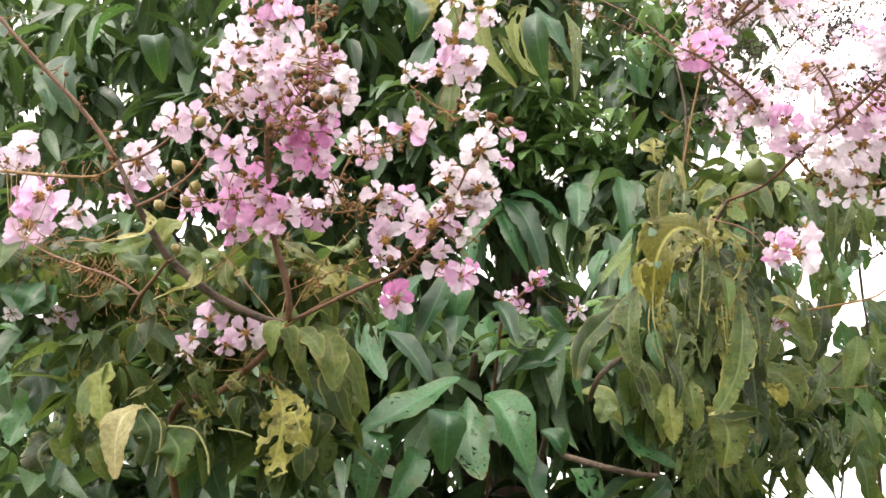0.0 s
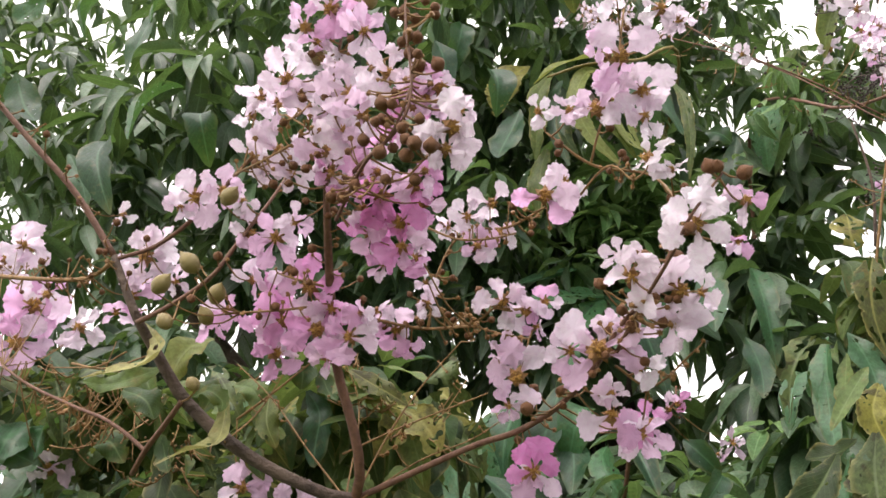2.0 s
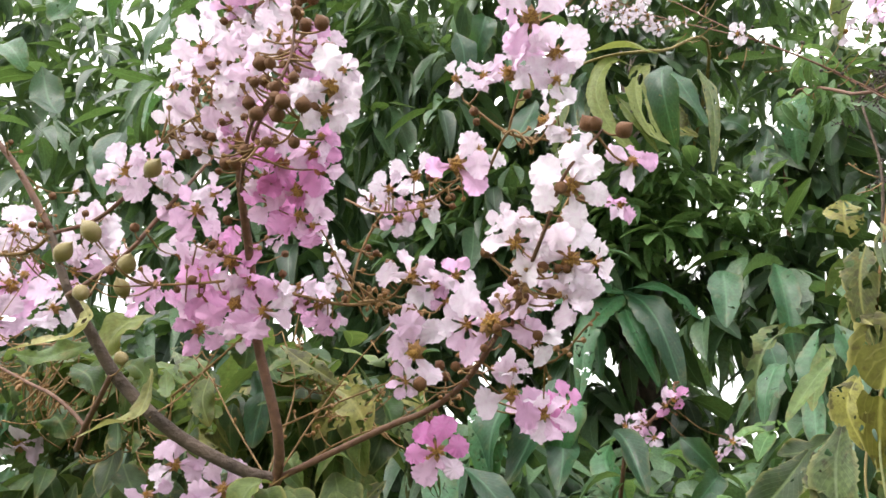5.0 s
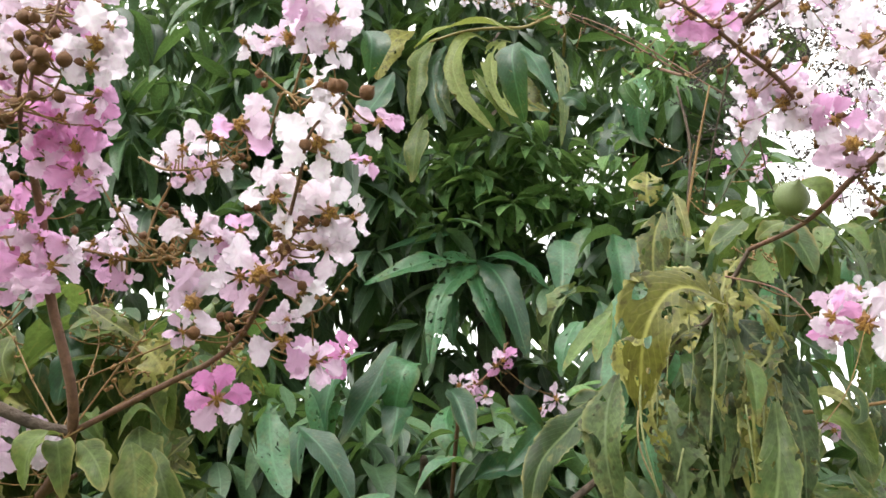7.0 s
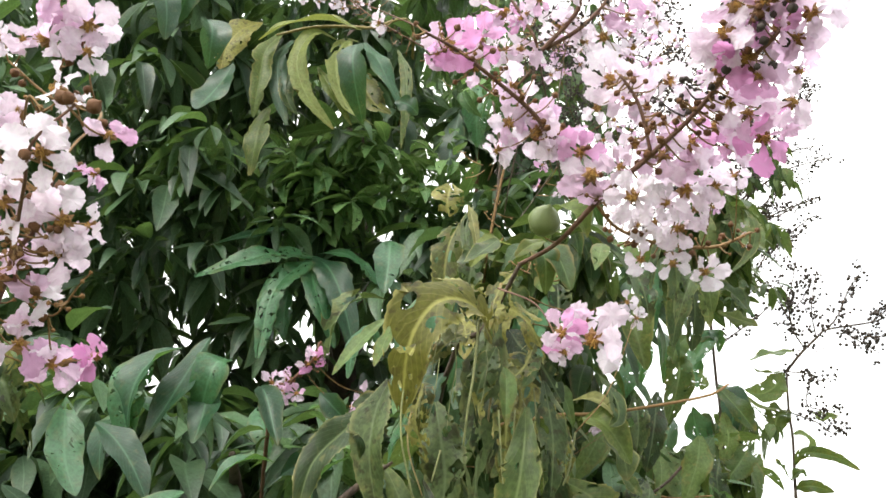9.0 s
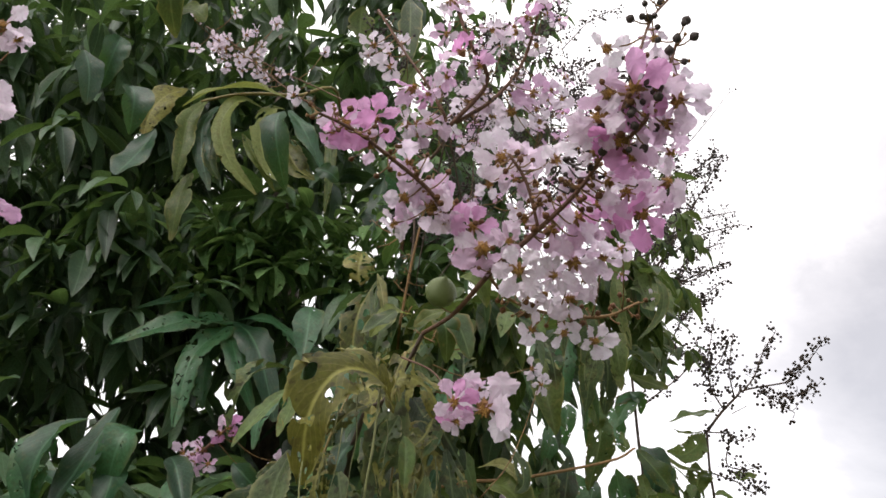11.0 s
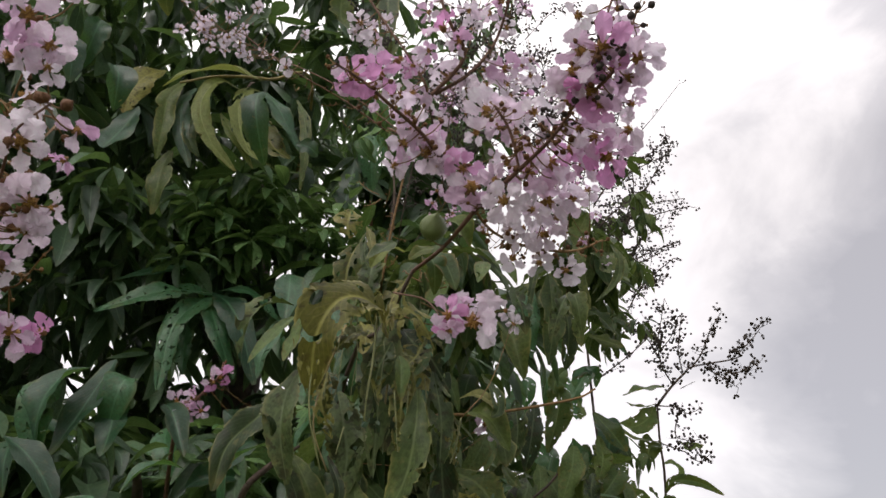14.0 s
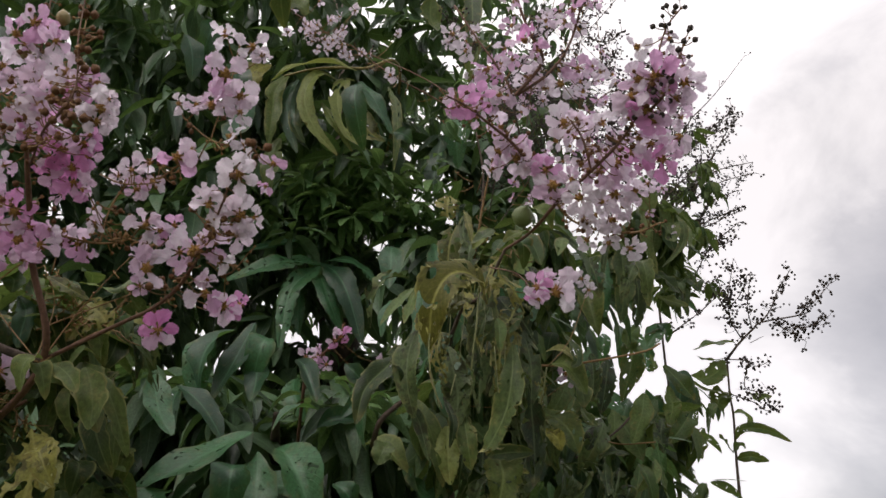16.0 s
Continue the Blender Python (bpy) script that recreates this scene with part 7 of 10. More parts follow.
flower(broad, (0.767, 1.400, 2.331), 0.045, (-0.32, -0.38, -0.87), 0.80)
flower(broad, (0.762, 1.390, 2.350), 0.039, (-0.25, -0.96, 0.10), 0.90)
flower(broad, (0.730, 1.400, 2.281), 0.044, (-0.80, -0.49, -0.34), 0.70)
flower(broad, (0.814, 1.420, 2.326), 0.073, (-0.52, -0.82, -0.23), 0.28)
flower(broad, (0.829, 1.380, 2.322), 0.064, (-0.75, -0.61, -0.25), 0.87)
flower(broad, (0.827, 1.430, 2.310), 0.060, (0.35, -0.86, -0.38), 0.67)
flower(broad, (0.866, 1.360, 2.298), 0.072, (0.00, -0.61, -0.79), 0.12)
flower(broad, (0.845, 1.340, 2.311), 0.059, (-0.18, -0.97, -0.15), 0.62)
flower(broad, (0.823, 1.330, 2.316), 0.049, (-0.79, -0.59, -0.14), 0.60)
flower(broad, (0.798, 1.370, 2.333), 0.044, (0.12, -0.96, -0.26), 0.75)
flower(broad, (0.888, 1.360, 2.317), 0.045, (-0.79, -0.57, -0.21), 0.20)
flower(broad, (0.850, 1.400, 2.309), 0.052, (0.28, -0.76, -0.59), 0.30)
flower(broad, (0.818, 1.270, 2.325), 0.064, (-0.55, -0.41, -0.73), 0.12)
flower(broad, (0.833, 1.280, 2.314), 0.056, (-0.69, -0.71, -0.12), 0.25)
flower(broad, (0.796, 1.260, 2.344), 0.064, (-0.72, -0.58, -0.38), 0.85)
flower(broad, (0.805, 1.250, 2.366), 0.055, (0.19, -0.93, -0.30), 0.60)
flower(broad, (0.828, 1.240, 2.365), 0.082, (-0.53, -0.66, -0.53), 0.25)
flower(broad, (0.848, 1.240, 2.392), 0.051, (0.05, -0.40, -0.92), 0.87)
flower(broad, (0.818, 1.270, 2.442), 0.050, (-0.54, -0.39, -0.75), 1.00)
flower(broad, (0.873, 1.270, 2.461), 0.039, (-0.16, -0.97, -0.18), 0.72)
flower(broad, (0.875, 1.250, 2.361), 0.072, (-0.47, -0.39, -0.79), 0.77)
flower(broad, (0.864, 1.260, 2.341), 0.053, (-0.80, -0.55, -0.22), 0.60)
flower(broad, (0.892, 1.340, 2.327), 0.057, (0.04, -0.99, -0.11), 0.85)
flower(broad, (0.840, 1.250, 2.344), 0.047, (-0.89, -0.30, -0.33), 0.62)
flower(broad, (0.786, 1.280, 2.337), 0.041, (-0.64, -0.75, -0.19), 0.90)
flower(broad, (0.882, 1.300, 2.336), 0.043, (0.30, -0.58, -0.76), 0.70)
flower(broad, (0.800, 1.300, 2.331), 0.036, (-0.47, -0.88, -0.04), 0.90)
flower(broad, (0.877, 1.250, 2.390), 0.043, (-0.60, -0.23, -0.77), 0.72)
flower(broad, (0.814, 1.450, 2.284), 0.073, (0.00, -0.96, -0.28), 0.80)
flower(broad, (0.834, 1.470, 2.274), 0.054, (0.30, -0.63, -0.72), 0.85)
flower(broad, (0.781, 1.420, 2.253), 0.044, (0.24, -0.84, -0.49), 0.92)
flower(broad, (0.817, 1.490, 2.257), 0.058, (-0.61, -0.76, -0.23), 0.92)
flower(broad, (0.767, 1.480, 2.214), 0.043, (-0.52, -0.50, -0.69), 0.95)
flower(broad, (0.809, 1.500, 2.219), 0.041, (-0.56, -0.83, 0.06), 0.95)
flower(broad, (0.848, 1.510, 2.214), 0.048, (0.23, -0.94, -0.27), 0.95)
flower(broad, (0.760, 1.460, 2.245), 0.039, (0.35, -0.81, -0.47), 0.95)
flower(broad, (0.783, 1.470, 2.254), 0.036, (0.02, -0.98, 0.20), 0.95)
flower(broad, (0.853, 1.460, 2.297), 0.048, (-0.08, -0.51, -0.86), 0.80)
flower(broad, (0.872, 1.450, 2.307), 0.041, (-0.56, -0.20, -0.81), 0.85)
spray(broad, [(0.761, 1.39, 2.292, 0.003), (0.801, 1.34, 2.321, 0.002), (0.814, 1.27, 2.339, 0.002), (0.826, 1.24, 2.374, 0.002)], 44, 0.026, 0.0075, "bud", 722)
spray(broad, [(0.814, 1.27, 2.339, 0.002), (0.826, 1.24, 2.374, 0.002), (0.86, 1.25, 2.461, 0.001), (0.903, 1.27, 2.527, 0.001)], 26, 0.016, 0.0085, "old", 435)
spray(broad, [(0.809, 1.3, 2.324, 0.002), (0.836, 1.25, 2.333, 0.002), (0.855, 1.23, 2.368, 0.002), (0.879, 1.23, 2.43, 0.001)], 34, 0.018, 0.0085, "old", 970)
spray(broad, [(0.718, 1.44, 2.266, 0.003), (0.68, 1.44, 2.316, 0.003), (0.645, 1.41, 2.348, 0.003), (0.598, 1.38, 2.371, 0.002), (0.56, 1.34, 2.373, 0.002), (0.525, 1.3, 2.363, 0.001)], 34, 0.024, 0.0065, "bud", 107)
spray(broad, [(0.713, 1.45, 2.267, 0.002), (0.742, 1.47, 2.246, 0.002), (0.796, 1.5, 2.243, 0.002), (0.866, 1.52, 2.25, 0.002), (0.916, 1.53, 2.275, 0.001)], 26, 0.018, 0.007, "bud", 760)
spray(broad, [(0.761, 1.39, 2.292, 0.002), (0.747, 1.37, 2.337, 0.002), (0.727, 1.36, 2.366, 0.002)], 14, 0.016, 0.006, "bud", 6)
spray(broad, [(0.761, 1.39, 2.292, 0.003), (0.801, 1.34, 2.321, 0.002), (0.814, 1.27, 2.339, 0.002)], 22, 0.02, 0.02, "spent", 717)
spray(broad, [(0.718, 1.44, 2.266, 0.003), (0.68, 1.44, 2.316, 0.003), (0.645, 1.41, 2.348, 0.003), (0.598, 1.38, 2.371, 0.002), (0.56, 1.34, 2.373, 0.002), (0.525, 1.3, 2.363, 0.001)], 18, 0.02, 0.02, "spent", 563)
spray(broad, [(0.713, 1.45, 2.267, 0.002), (0.742, 1.47, 2.246, 0.002), (0.796, 1.5, 2.243, 0.002), (0.866, 1.52, 2.25, 0.002), (0.916, 1.53, 2.275, 0.001)], 16, 0.02, 0.02, "spent", 477)
spray(broad, [(0.809, 1.3, 2.324, 0.002), (0.836, 1.25, 2.333, 0.002), (0.855, 1.23, 2.368, 0.002), (0.879, 1.23, 2.43, 0.001)], 8, 0.02, 0.02, "spent", 980)
spray(broad, [(0.761, 1.39, 2.292, 0.002), (0.747, 1.37, 2.337, 0.002), (0.727, 1.36, 2.366, 0.002)], 8, 0.02, 0.02, "spent", 848)
bud(broad, "green", (0.665, 1.517, 2.259), 0.0375, (0.1, -0.6, 0.3))
flower(broad, (0.674, 1.465, 2.123), 0.052, (0.10, -0.91, -0.39), 0.18)
flower(broad, (0.708, 1.475, 2.120), 0.083, (-0.49, -0.70, -0.52), 0.85)
flower(broad, (0.676, 1.470, 2.104), 0.035, (0.36, -0.76, -0.55), 0.62)
flower(broad, (0.701, 1.480, 2.144), 0.042, (-0.37, -0.32, -0.87), 0.70)
stem(broad, [(0.6349, 1.68, 2.2542, 0.0014), (0.6686, 1.58, 2.1949, 0.0011), (0.6799, 1.5, 2.1175, 0.0009)], TWIG, "twig")
flower(broad, (0.845, 1.82, 2.293), 0.035, (-0.43, -0.6, -0.68), 0.95)
flower(broad, (0.858, 1.82, 2.269), 0.035, (0.13, -0.68, -0.72), 0.95)
flower(broad, (0.778, 1.7, 2.227), 0.024, (-0.7, -0.25, 0.67), 0.95)
flower(broad, (0.847, 2.04, 2.160), 0.046, (0.18, -0.85, 0.44), 0.30)
flower(broad, (0.857, 2.04, 2.146), 0.038, (-0.21, -0.95, -0.15), 0.30)
bent_leaf(broad, YELLOW_GREEN, [(0.552, 1.74, 1.97), (0.55, 1.72, 1.918), (0.553, 1.72, 1.865)], 0.045, 0, 0.06, 0.5, 0.3)
bent_leaf(broad, YELLOW_GREEN, [(0.645, 1.78, 1.932), (0.649, 1.75, 1.883), (0.637, 1.75, 1.83)], 0.071, 0, 0.14, 0.5, 0.3, 1.2)
bent_leaf(broad, ARCH, [(0.624, 1.66, 2.176), (0.594, 1.61, 2.204), (0.551, 1.59, 2.198), (0.520, 1.59, 2.146), (0.514, 1.62, 2.072)], 0.090, -12, 0.20, 0.45, 0.25, 1.4)
bent_leaf(broad, EATEN, [(0.497, 1.68, 2.128), (0.482, 1.66, 2.081), (0.478, 1.65, 2.026), (0.489, 1.66, 1.965)], 0.050, 25, 0.05, 0.6, 0.2)
bent_leaf(broad, EATEN, [(0.556, 1.72, 2.111), (0.563, 1.7, 2.057), (0.568, 1.69, 2.009), (0.56, 1.69, 1.951)], 0.060, 0, 0.22, 0.35, 0.3)
bent_leaf(broad, EATEN, [(0.634, 1.7, 2.25), (0.618, 1.68, 2.159), (0.609, 1.67, 2.079), (0.601, 1.67, 1.975)], 0.058, 8, 0.32, 0.25, 0.3, 1.1)
bent_leaf(broad, LACE, [(0.678, 1.74, 2.194), (0.669, 1.72, 2.135), (0.659, 1.71, 2.068), (0.646, 1.71, 1.994)], 0.062, 0, 0.32, 0.3, 0.4)
bent_leaf(broad, LACE, [(0.608, 1.66, 2.204), (0.637, 1.64, 2.212), (0.667, 1.64, 2.194), (0.689, 1.65, 2.151)], 0.052, 0, 0.36, 0.2, 0.4)
bent_leaf(broad, EATEN, [(0.653, 1.72, 2.211), (0.666, 1.7, 2.181), (0.69, 1.7, 2.159), (0.717, 1.7, 2.109)], 0.059, 5, 0.24, 0.3, 0.3)
bent_leaf(broad, LACE, [(0.666, 1.72, 2.299), (0.642, 1.7, 2.266), (0.628, 1.69, 2.23), (0.619, 1.68, 2.189)], 0.042, 0, 0.34, 0.3, 0.4)
bent_leaf(broad, EATEN, [(0.588, 1.74, 2.162), (0.606, 1.72, 2.119), (0.616, 1.71, 2.074), (0.621, 1.71, 2.02)], 0.057, -10, 0.18, 0.3, 0.3)
bent_leaf(broad, OLIVE, [(0.66, 1.63, 2.085), (0.652, 1.61, 2.026), (0.638, 1.61, 1.963), (0.612, 1.62, 1.914), (0.596, 1.63, 1.9)], 0.049, 5, 0.1, 0.4, 0.2, 1.6)
bent_leaf(broad, LACE, [(0.643, 1.66, 2.12), (0.637, 1.64, 2.061), (0.632, 1.64, 1.987)], 0.035, 0, 0.36, 0.3, 0.4, 1.3)
bent_leaf(broad, EATEN, [(0.694, 1.7, 2.137), (0.699, 1.68, 2.058), (0.694, 1.68, 1.99)], 0.038, 0, 0.2, 0.4, 0.3)
bent_leaf(broad, LACE, [(0.681, 1.66, 2.181), (0.659, 1.64, 2.135), (0.634, 1.63, 2.113)], 0.043, 0, 0.33, 0.3, 0.4, 1.2)
bent_leaf(broad, OLIVE, [(0.631, 1.68, 2.174), (0.611, 1.66, 2.129), (0.601, 1.66, 2.093)], 0.039, 0, 0.24, 0.4, 0.3, 1.2)
bent_leaf(broad, EATEN, [(0.468, 1.68, 2.099), (0.476, 1.66, 2.05), (0.489, 1.66, 2.023)], 0.052, 0, 0.2, 0.5, 0.4, 1.2)
bent_leaf(broad, EATEN, [(0.474, 1.7, 2.017), (0.497, 1.68, 1.967), (0.506, 1.68, 1.936), (0.515, 1.68, 1.898)], 0.024, 10, 0.0, 0.6, 0.3)
bent_leaf(broad, EATEN, [(0.541, 1.68, 2.007), (0.556, 1.66, 1.958), (0.549, 1.67, 1.916)], 0.016, 0, 0.05, 0.6, 0.3)
bent_leaf(broad, OLIVE, [(0.577, 1.7, 1.98), (0.581, 1.68, 1.927), (0.586, 1.69, 1.884)], 0.037, 0, 0.05, 0.5, 0.2)
bent_leaf(broad, LACE, [(0.537, 1.66, 2.119), (0.53, 1.64, 2.068), (0.545, 1.65, 2.022)], 0.031, 0, 0.36, 0.4, 0.4, 1.2)
bent_leaf(broad, EATEN, [(0.582, 1.72, 2.07), (0.568, 1.7, 2.013), (0.581, 1.7, 1.964)], 0.049, 0, 0.22, 0.4, 0.3, 1.1)
bent_leaf(broad, EATEN, [(0.448, 1.72, 1.938), (0.438, 1.7, 1.918), (0.428, 1.7, 1.896)], 0.040, 0, 0.0, 0.5, 0.2)
bent_leaf(broad, LACE, [(0.595, 1.66, 2.183), (0.567, 1.63, 2.162), (0.541, 1.63, 2.133)], 0.031, 0, 0.3, 0.3, 0.4, 1.2)
bent_leaf(broad, YELLOW, [(0.636, 1.64, 1.909), (0.611, 1.62, 1.902), (0.591, 1.62, 1.898)], 0.018, 20, 0.0, 0.6, 0.3)
stem(broad, [(0.546, 1.63, 2.179, 0.0015), (0.525, 1.61, 2.126, 0.0014), (0.514, 1.61, 2.09, 0.0013), (0.514, 1.61, 2.041, 0.0013), (0.524, 1.62, 1.997, 0.0012), (0.53, 1.63, 1.975, 0.0011)], RIB, "leaf_stalk", 5)
stem(broad, [(0.604, 1.62, 2.188, 0.0018), (0.596, 1.61, 2.117, 0.0017), (0.589, 1.61, 2.075, 0.0015), (0.585, 1.62, 2.037, 0.0014)], RIB, "leaf_stalk", 5)
stem(broad, [(0.535, 1.63, 2.094, 0.0013), (0.533, 1.63, 2.069, 0.0009)], RIB, "leaf_stalk", 5)
stem(broad, [(0.56, 1.64, 2.035, 0.0013), (0.55, 1.64, 1.999, 0.0009)], RIB, "leaf_stalk", 5)
stem(broad, [(0.626, 1.62, 2.079, 0.0011), (0.631, 1.63, 1.984, 0.0008)], RIB, "leaf_stalk", 5)
stem(broad, [(0.645, 1.62, 2.079, 0.0011), (0.639, 1.63, 2.0, 0.0008)], RIB, "leaf_stalk", 5)
stem(broad, [(0.742, 1.75, 2.082, 0.0016), (0.731, 1.75, 2.036, 0.0014), (0.722, 1.75, 2.014, 0.0012)], RIB, "leaf_stalk", 5)
stem(broad, [(0.504, 1.74, 2.037, 0.002), (0.468, 1.74, 2.012, 0.0045), (0.433, 1.74, 1.979, 0.005), (0.42, 1.8, 1.95, 0.005)], BARK, "twig")
bent_leaf(broad, OLIVE, [(0.478, 1.78, 2.125), (0.442, 1.74, 2.077), (0.405, 1.72, 2.03), (0.391, 1.71, 1.968)], 0.047, 8, 0.04, 0.5, 0.2)
bent_leaf(broad, MANGO, [(0.478, 1.86, 2.221), (0.461, 1.84, 2.249), (0.442, 1.82, 2.207), (0.435, 1.82, 2.166)], 0.036, 30, 0.05, 0.35, 0.2)
bent_leaf(broad, EATEN, [(0.616, 1.84, 2.456), (0.604, 1.82, 2.416), (0.604, 1.81, 2.374), (0.617, 1.81, 2.337)], 0.019, 0, 0.2, 0.35, 0.2)
bent_leaf(broad, LACE, [(0.596, 1.86, 2.436), (0.578, 1.84, 2.387), (0.571, 1.83, 2.327), (0.58, 1.83, 2.265)], 0.053, 0, 0.25, 0.35, 0.2)
bent_leaf(broad, LACE, [(0.584, 1.9, 2.529), (0.577, 1.88, 2.486), (0.58, 1.88, 2.456)], 0.056, 0, 0.25, 0.35, 0.2)
bent_leaf(broad, YELLOW_GREEN, [(0.641, 1.6, 2.281), (0.619, 1.57, 2.27), (0.601, 1.56, 2.254), (0.589, 1.56, 2.233)], 0.026, 10, 0.0, 0.7, 0.2)
bent_leaf(broad, YELLOW_GREEN, [(0.681, 1.58, 2.279), (0.659, 1.56, 2.262), (0.64, 1.55, 2.243)], 0.020, 0, 0.0, 0.5, 0.2)
bent_leaf(broad, OLIVE, [(0.805, 1.86, 2.193), (0.823, 1.84, 2.147), (0.821, 1.83, 2.12), (0.808, 1.83, 2.108)], 0.025, 0, 0.1, 0.35, 0.2)
leaf(broad, "eaten", (0.616, 1.8, 2.365), (0.598, 1.78, 2.271), 0.044, 0)
leaf(broad, "eaten", (0.486, 1.75, 2.26), (0.409, 1.72, 2.157), 0.040, 20)
leaf(broad, "eaten", (0.652, 1.7, 2.277), (0.673, 1.68, 2.202), 0.035, -14)
leaf(broad, "eaten", (0.737, 1.8, 2.311), (0.719, 1.76, 2.2), 0.036, 0)
leaf(broad, "mango", (0.538, 1.948, 2.343), (0.529, 1.908, 2.177), 0.044, 50)
leaf(broad, "mango", (0.701, 1.835, 2.259), (0.691, 1.795, 2.163), 0.036, -1)
leaf(broad, "mango", (0.522, 1.97, 2.294), (0.532, 1.93, 2.141), 0.041, 35)
leaf(broad, "mango", (0.715, 1.807, 2.175), (0.67, 1.767, 2.076), 0.027, -6)
leaf(broad, "mango", (0.545, 1.874, 2.322), (0.558, 1.834, 2.206), 0.042, -2)
leaf(broad, "mango", (0.707, 1.863, 2.145), (0.667, 1.823, 2.041), 0.034, 53)
leaf(broad, "mango", (0.693, 1.802, 2.237), (0.661, 1.762, 2.14), 0.033, -41)
leaf(broad, "mango", (0.516, 1.917, 2.276), (0.508, 1.877, 2.139), 0.031, 35)
leaf(broad, "mango", (0.559, 1.918, 2.113), (0.566, 1.878, 2.022), 0.037, 35)
leaf(broad, "mango", (0.616, 1.837, 2.107), (0.575, 1.797, 2.023), 0.031, 7)
leaf(broad, "mango", (0.531, 1.895, 2.152), (0.491, 1.855, 2.046), 0.034, 51)
leaf(broad, "mango", (0.58, 1.856, 2.188), (0.537, 1.816, 2.083), 0.032, 15)
leaf(broad, "mango", (0.689, 1.912, 2.321), (0.643, 1.872, 2.194), 0.030, -60)
leaf(broad, "mango", (0.75, 1.854, 2.329), (0.705, 1.814, 2.227), 0.028, -15)
leaf(broad, "mango", (0.769, 1.939, 2.347), (0.743, 1.899, 2.222), 0.038, -72)
leaf(broad, "mango", (0.573, 1.896, 2.274), (0.584, 1.856, 2.162), 0.034, -53)
leaf(broad, "crape", (0.648, 1.733, 2.065), (0.625, 1.703, 2.015), 0.018, -46)
leaf(broad, "crape", (0.62, 1.761, 2.25), (0.627, 1.731, 2.194), 0.016, -7)
leaf(broad, "crape", (0.633, 1.628, 2.133), (0.632, 1.598, 2.058), 0.021, -9)
leaf(broad, "crape", (0.501, 1.749, 2.249), (0.477, 1.719, 2.155), 0.023, 37)
leaf(broad, "crape", (0.491, 1.647, 2.197), (0.431, 1.617, 2.116), 0.023, 7)
leaf(broad, "crape", (0.567, 1.714, 2.284), (0.57, 1.684, 2.214), 0.019, -23)
leaf(broad, "crape", (0.689, 1.696, 2.171), (0.659, 1.666, 2.117), 0.014, -31)
leaf(broad, "crape", (0.707, 1.741, 2.147), (0.732, 1.711, 2.083), 0.021, 3)
strand(broad, (0.552, 1.624, 2.191), 0.072, -0.002, 0.0009, 43)
strand(broad, (0.607, 1.738, 2.133), 0.086, 0.002, 0.0007, 62)
strand(broad, (0.579, 1.631, 2.204), 0.149, -0.015, 0.0010, 5)
strand(broad, (0.613, 1.627, 2.153), 0.077, -0.008, 0.0007, 66)
strand(broad, (0.65, 1.647, 2.144), 0.083, 0.022, 0.0007, 57)
strand(broad, (0.682, 1.704, 2.115), 0.117, 0.009, 0.0010, 56)
strand(broad, (0.678, 1.683, 2.122), 0.149, -0.016, 0.0008, 46)
strand(broad, (0.662, 1.715, 2.122), 0.067, 0.054, 0.0007, 83)
strand(broad, (0.562, 1.687, 2.194), 0.134, -0.024, 0.0010, 48)
leaf(broad, "lace", (0.616, 1.718, 2.233), (0.638, 1.688, 2.167), 0.035, -11)
leaf(broad, "lace", (0.615, 1.673, 2.147), (0.607, 1.643, 2.064), 0.022, -15)
leaf(broad, "lace", (0.655, 1.727, 2.163), (0.638, 1.697, 2.087), 0.031, -15)
leaf(broad, "lace", (0.617, 1.793, 2.301), (0.609, 1.763, 2.238), 0.039, 8)
leaf(broad, "lace", (0.591, 1.769, 2.245), (0.594, 1.739, 2.175), 0.030, 0)
leaf(broad, "lace", (0.536, 1.691, 2.128), (0.535, 1.661, 2.062), 0.029, -1)
leaf(broad, "olive", (0.702, 1.6, 2.335), (0.741, 1.6, 2.297), 0.033, -2)
leaf(broad, "olive", (0.505, 1.78, 2.145), (0.446, 1.8, 2.12), 0.044, 34)
leaf(broad, "yellow", (0.606, 1.82, 2.449), (0.62, 1.8, 2.352), 0.015, 0)
leaf(broad, "eaten", (0.608, 1.9, 1.977), (0.582, 1.88, 1.869), 0.047, -5)
leaf(broad, "eaten", (0.724, 1.85, 2.088), (0.713, 1.82, 1.875), 0.048, 0)
leaf(broad, "eaten", (0.697, 1.9, 1.915), (0.692, 1.88, 1.791), 0.054, 22)
leaf(broad, "eaten", (0.861, 2.1, 1.931), (0.851, 2.08, 1.794), 0.058, 33)
leaf(broad, "eaten", (1.049, 2.3, 1.959), (1.016, 2.28, 1.855), 0.044, 9)
leaf(broad, "eaten", (1.024, 2.4, 2.123), (0.984, 2.4, 2.011), 0.056, 22)
leaf(broad, "eaten", (0.656, 1.95, 1.92), (0.622, 1.93, 1.802), 0.043, 16)
leaf(broad, "eaten", (0.64, 1.908, 1.988), (0.624, 1.878, 1.909), 0.041, -24)
leaf(broad, "eaten", (0.705, 2.074, 2.123), (0.748, 2.044, 2.018), 0.045, 57)
leaf(broad, "eaten", (0.733, 2.233, 1.913), (0.67, 2.203, 1.826), 0.037, 17)
leaf(broad, "eaten", (0.854, 2.032, 2.036), (0.798, 2.002, 1.944), 0.050, 22)
leaf(broad, "eaten", (0.735, 1.944, 1.96), (0.705, 1.914, 1.887), 0.039, 14)
leaf(broad, "eaten", (1.019, 2.295, 2.001), (0.964, 2.265, 1.856), 0.044, -11)
leaf(broad, "eaten", (0.759, 1.946, 1.954), (0.695, 1.916, 1.85), 0.029, 32)
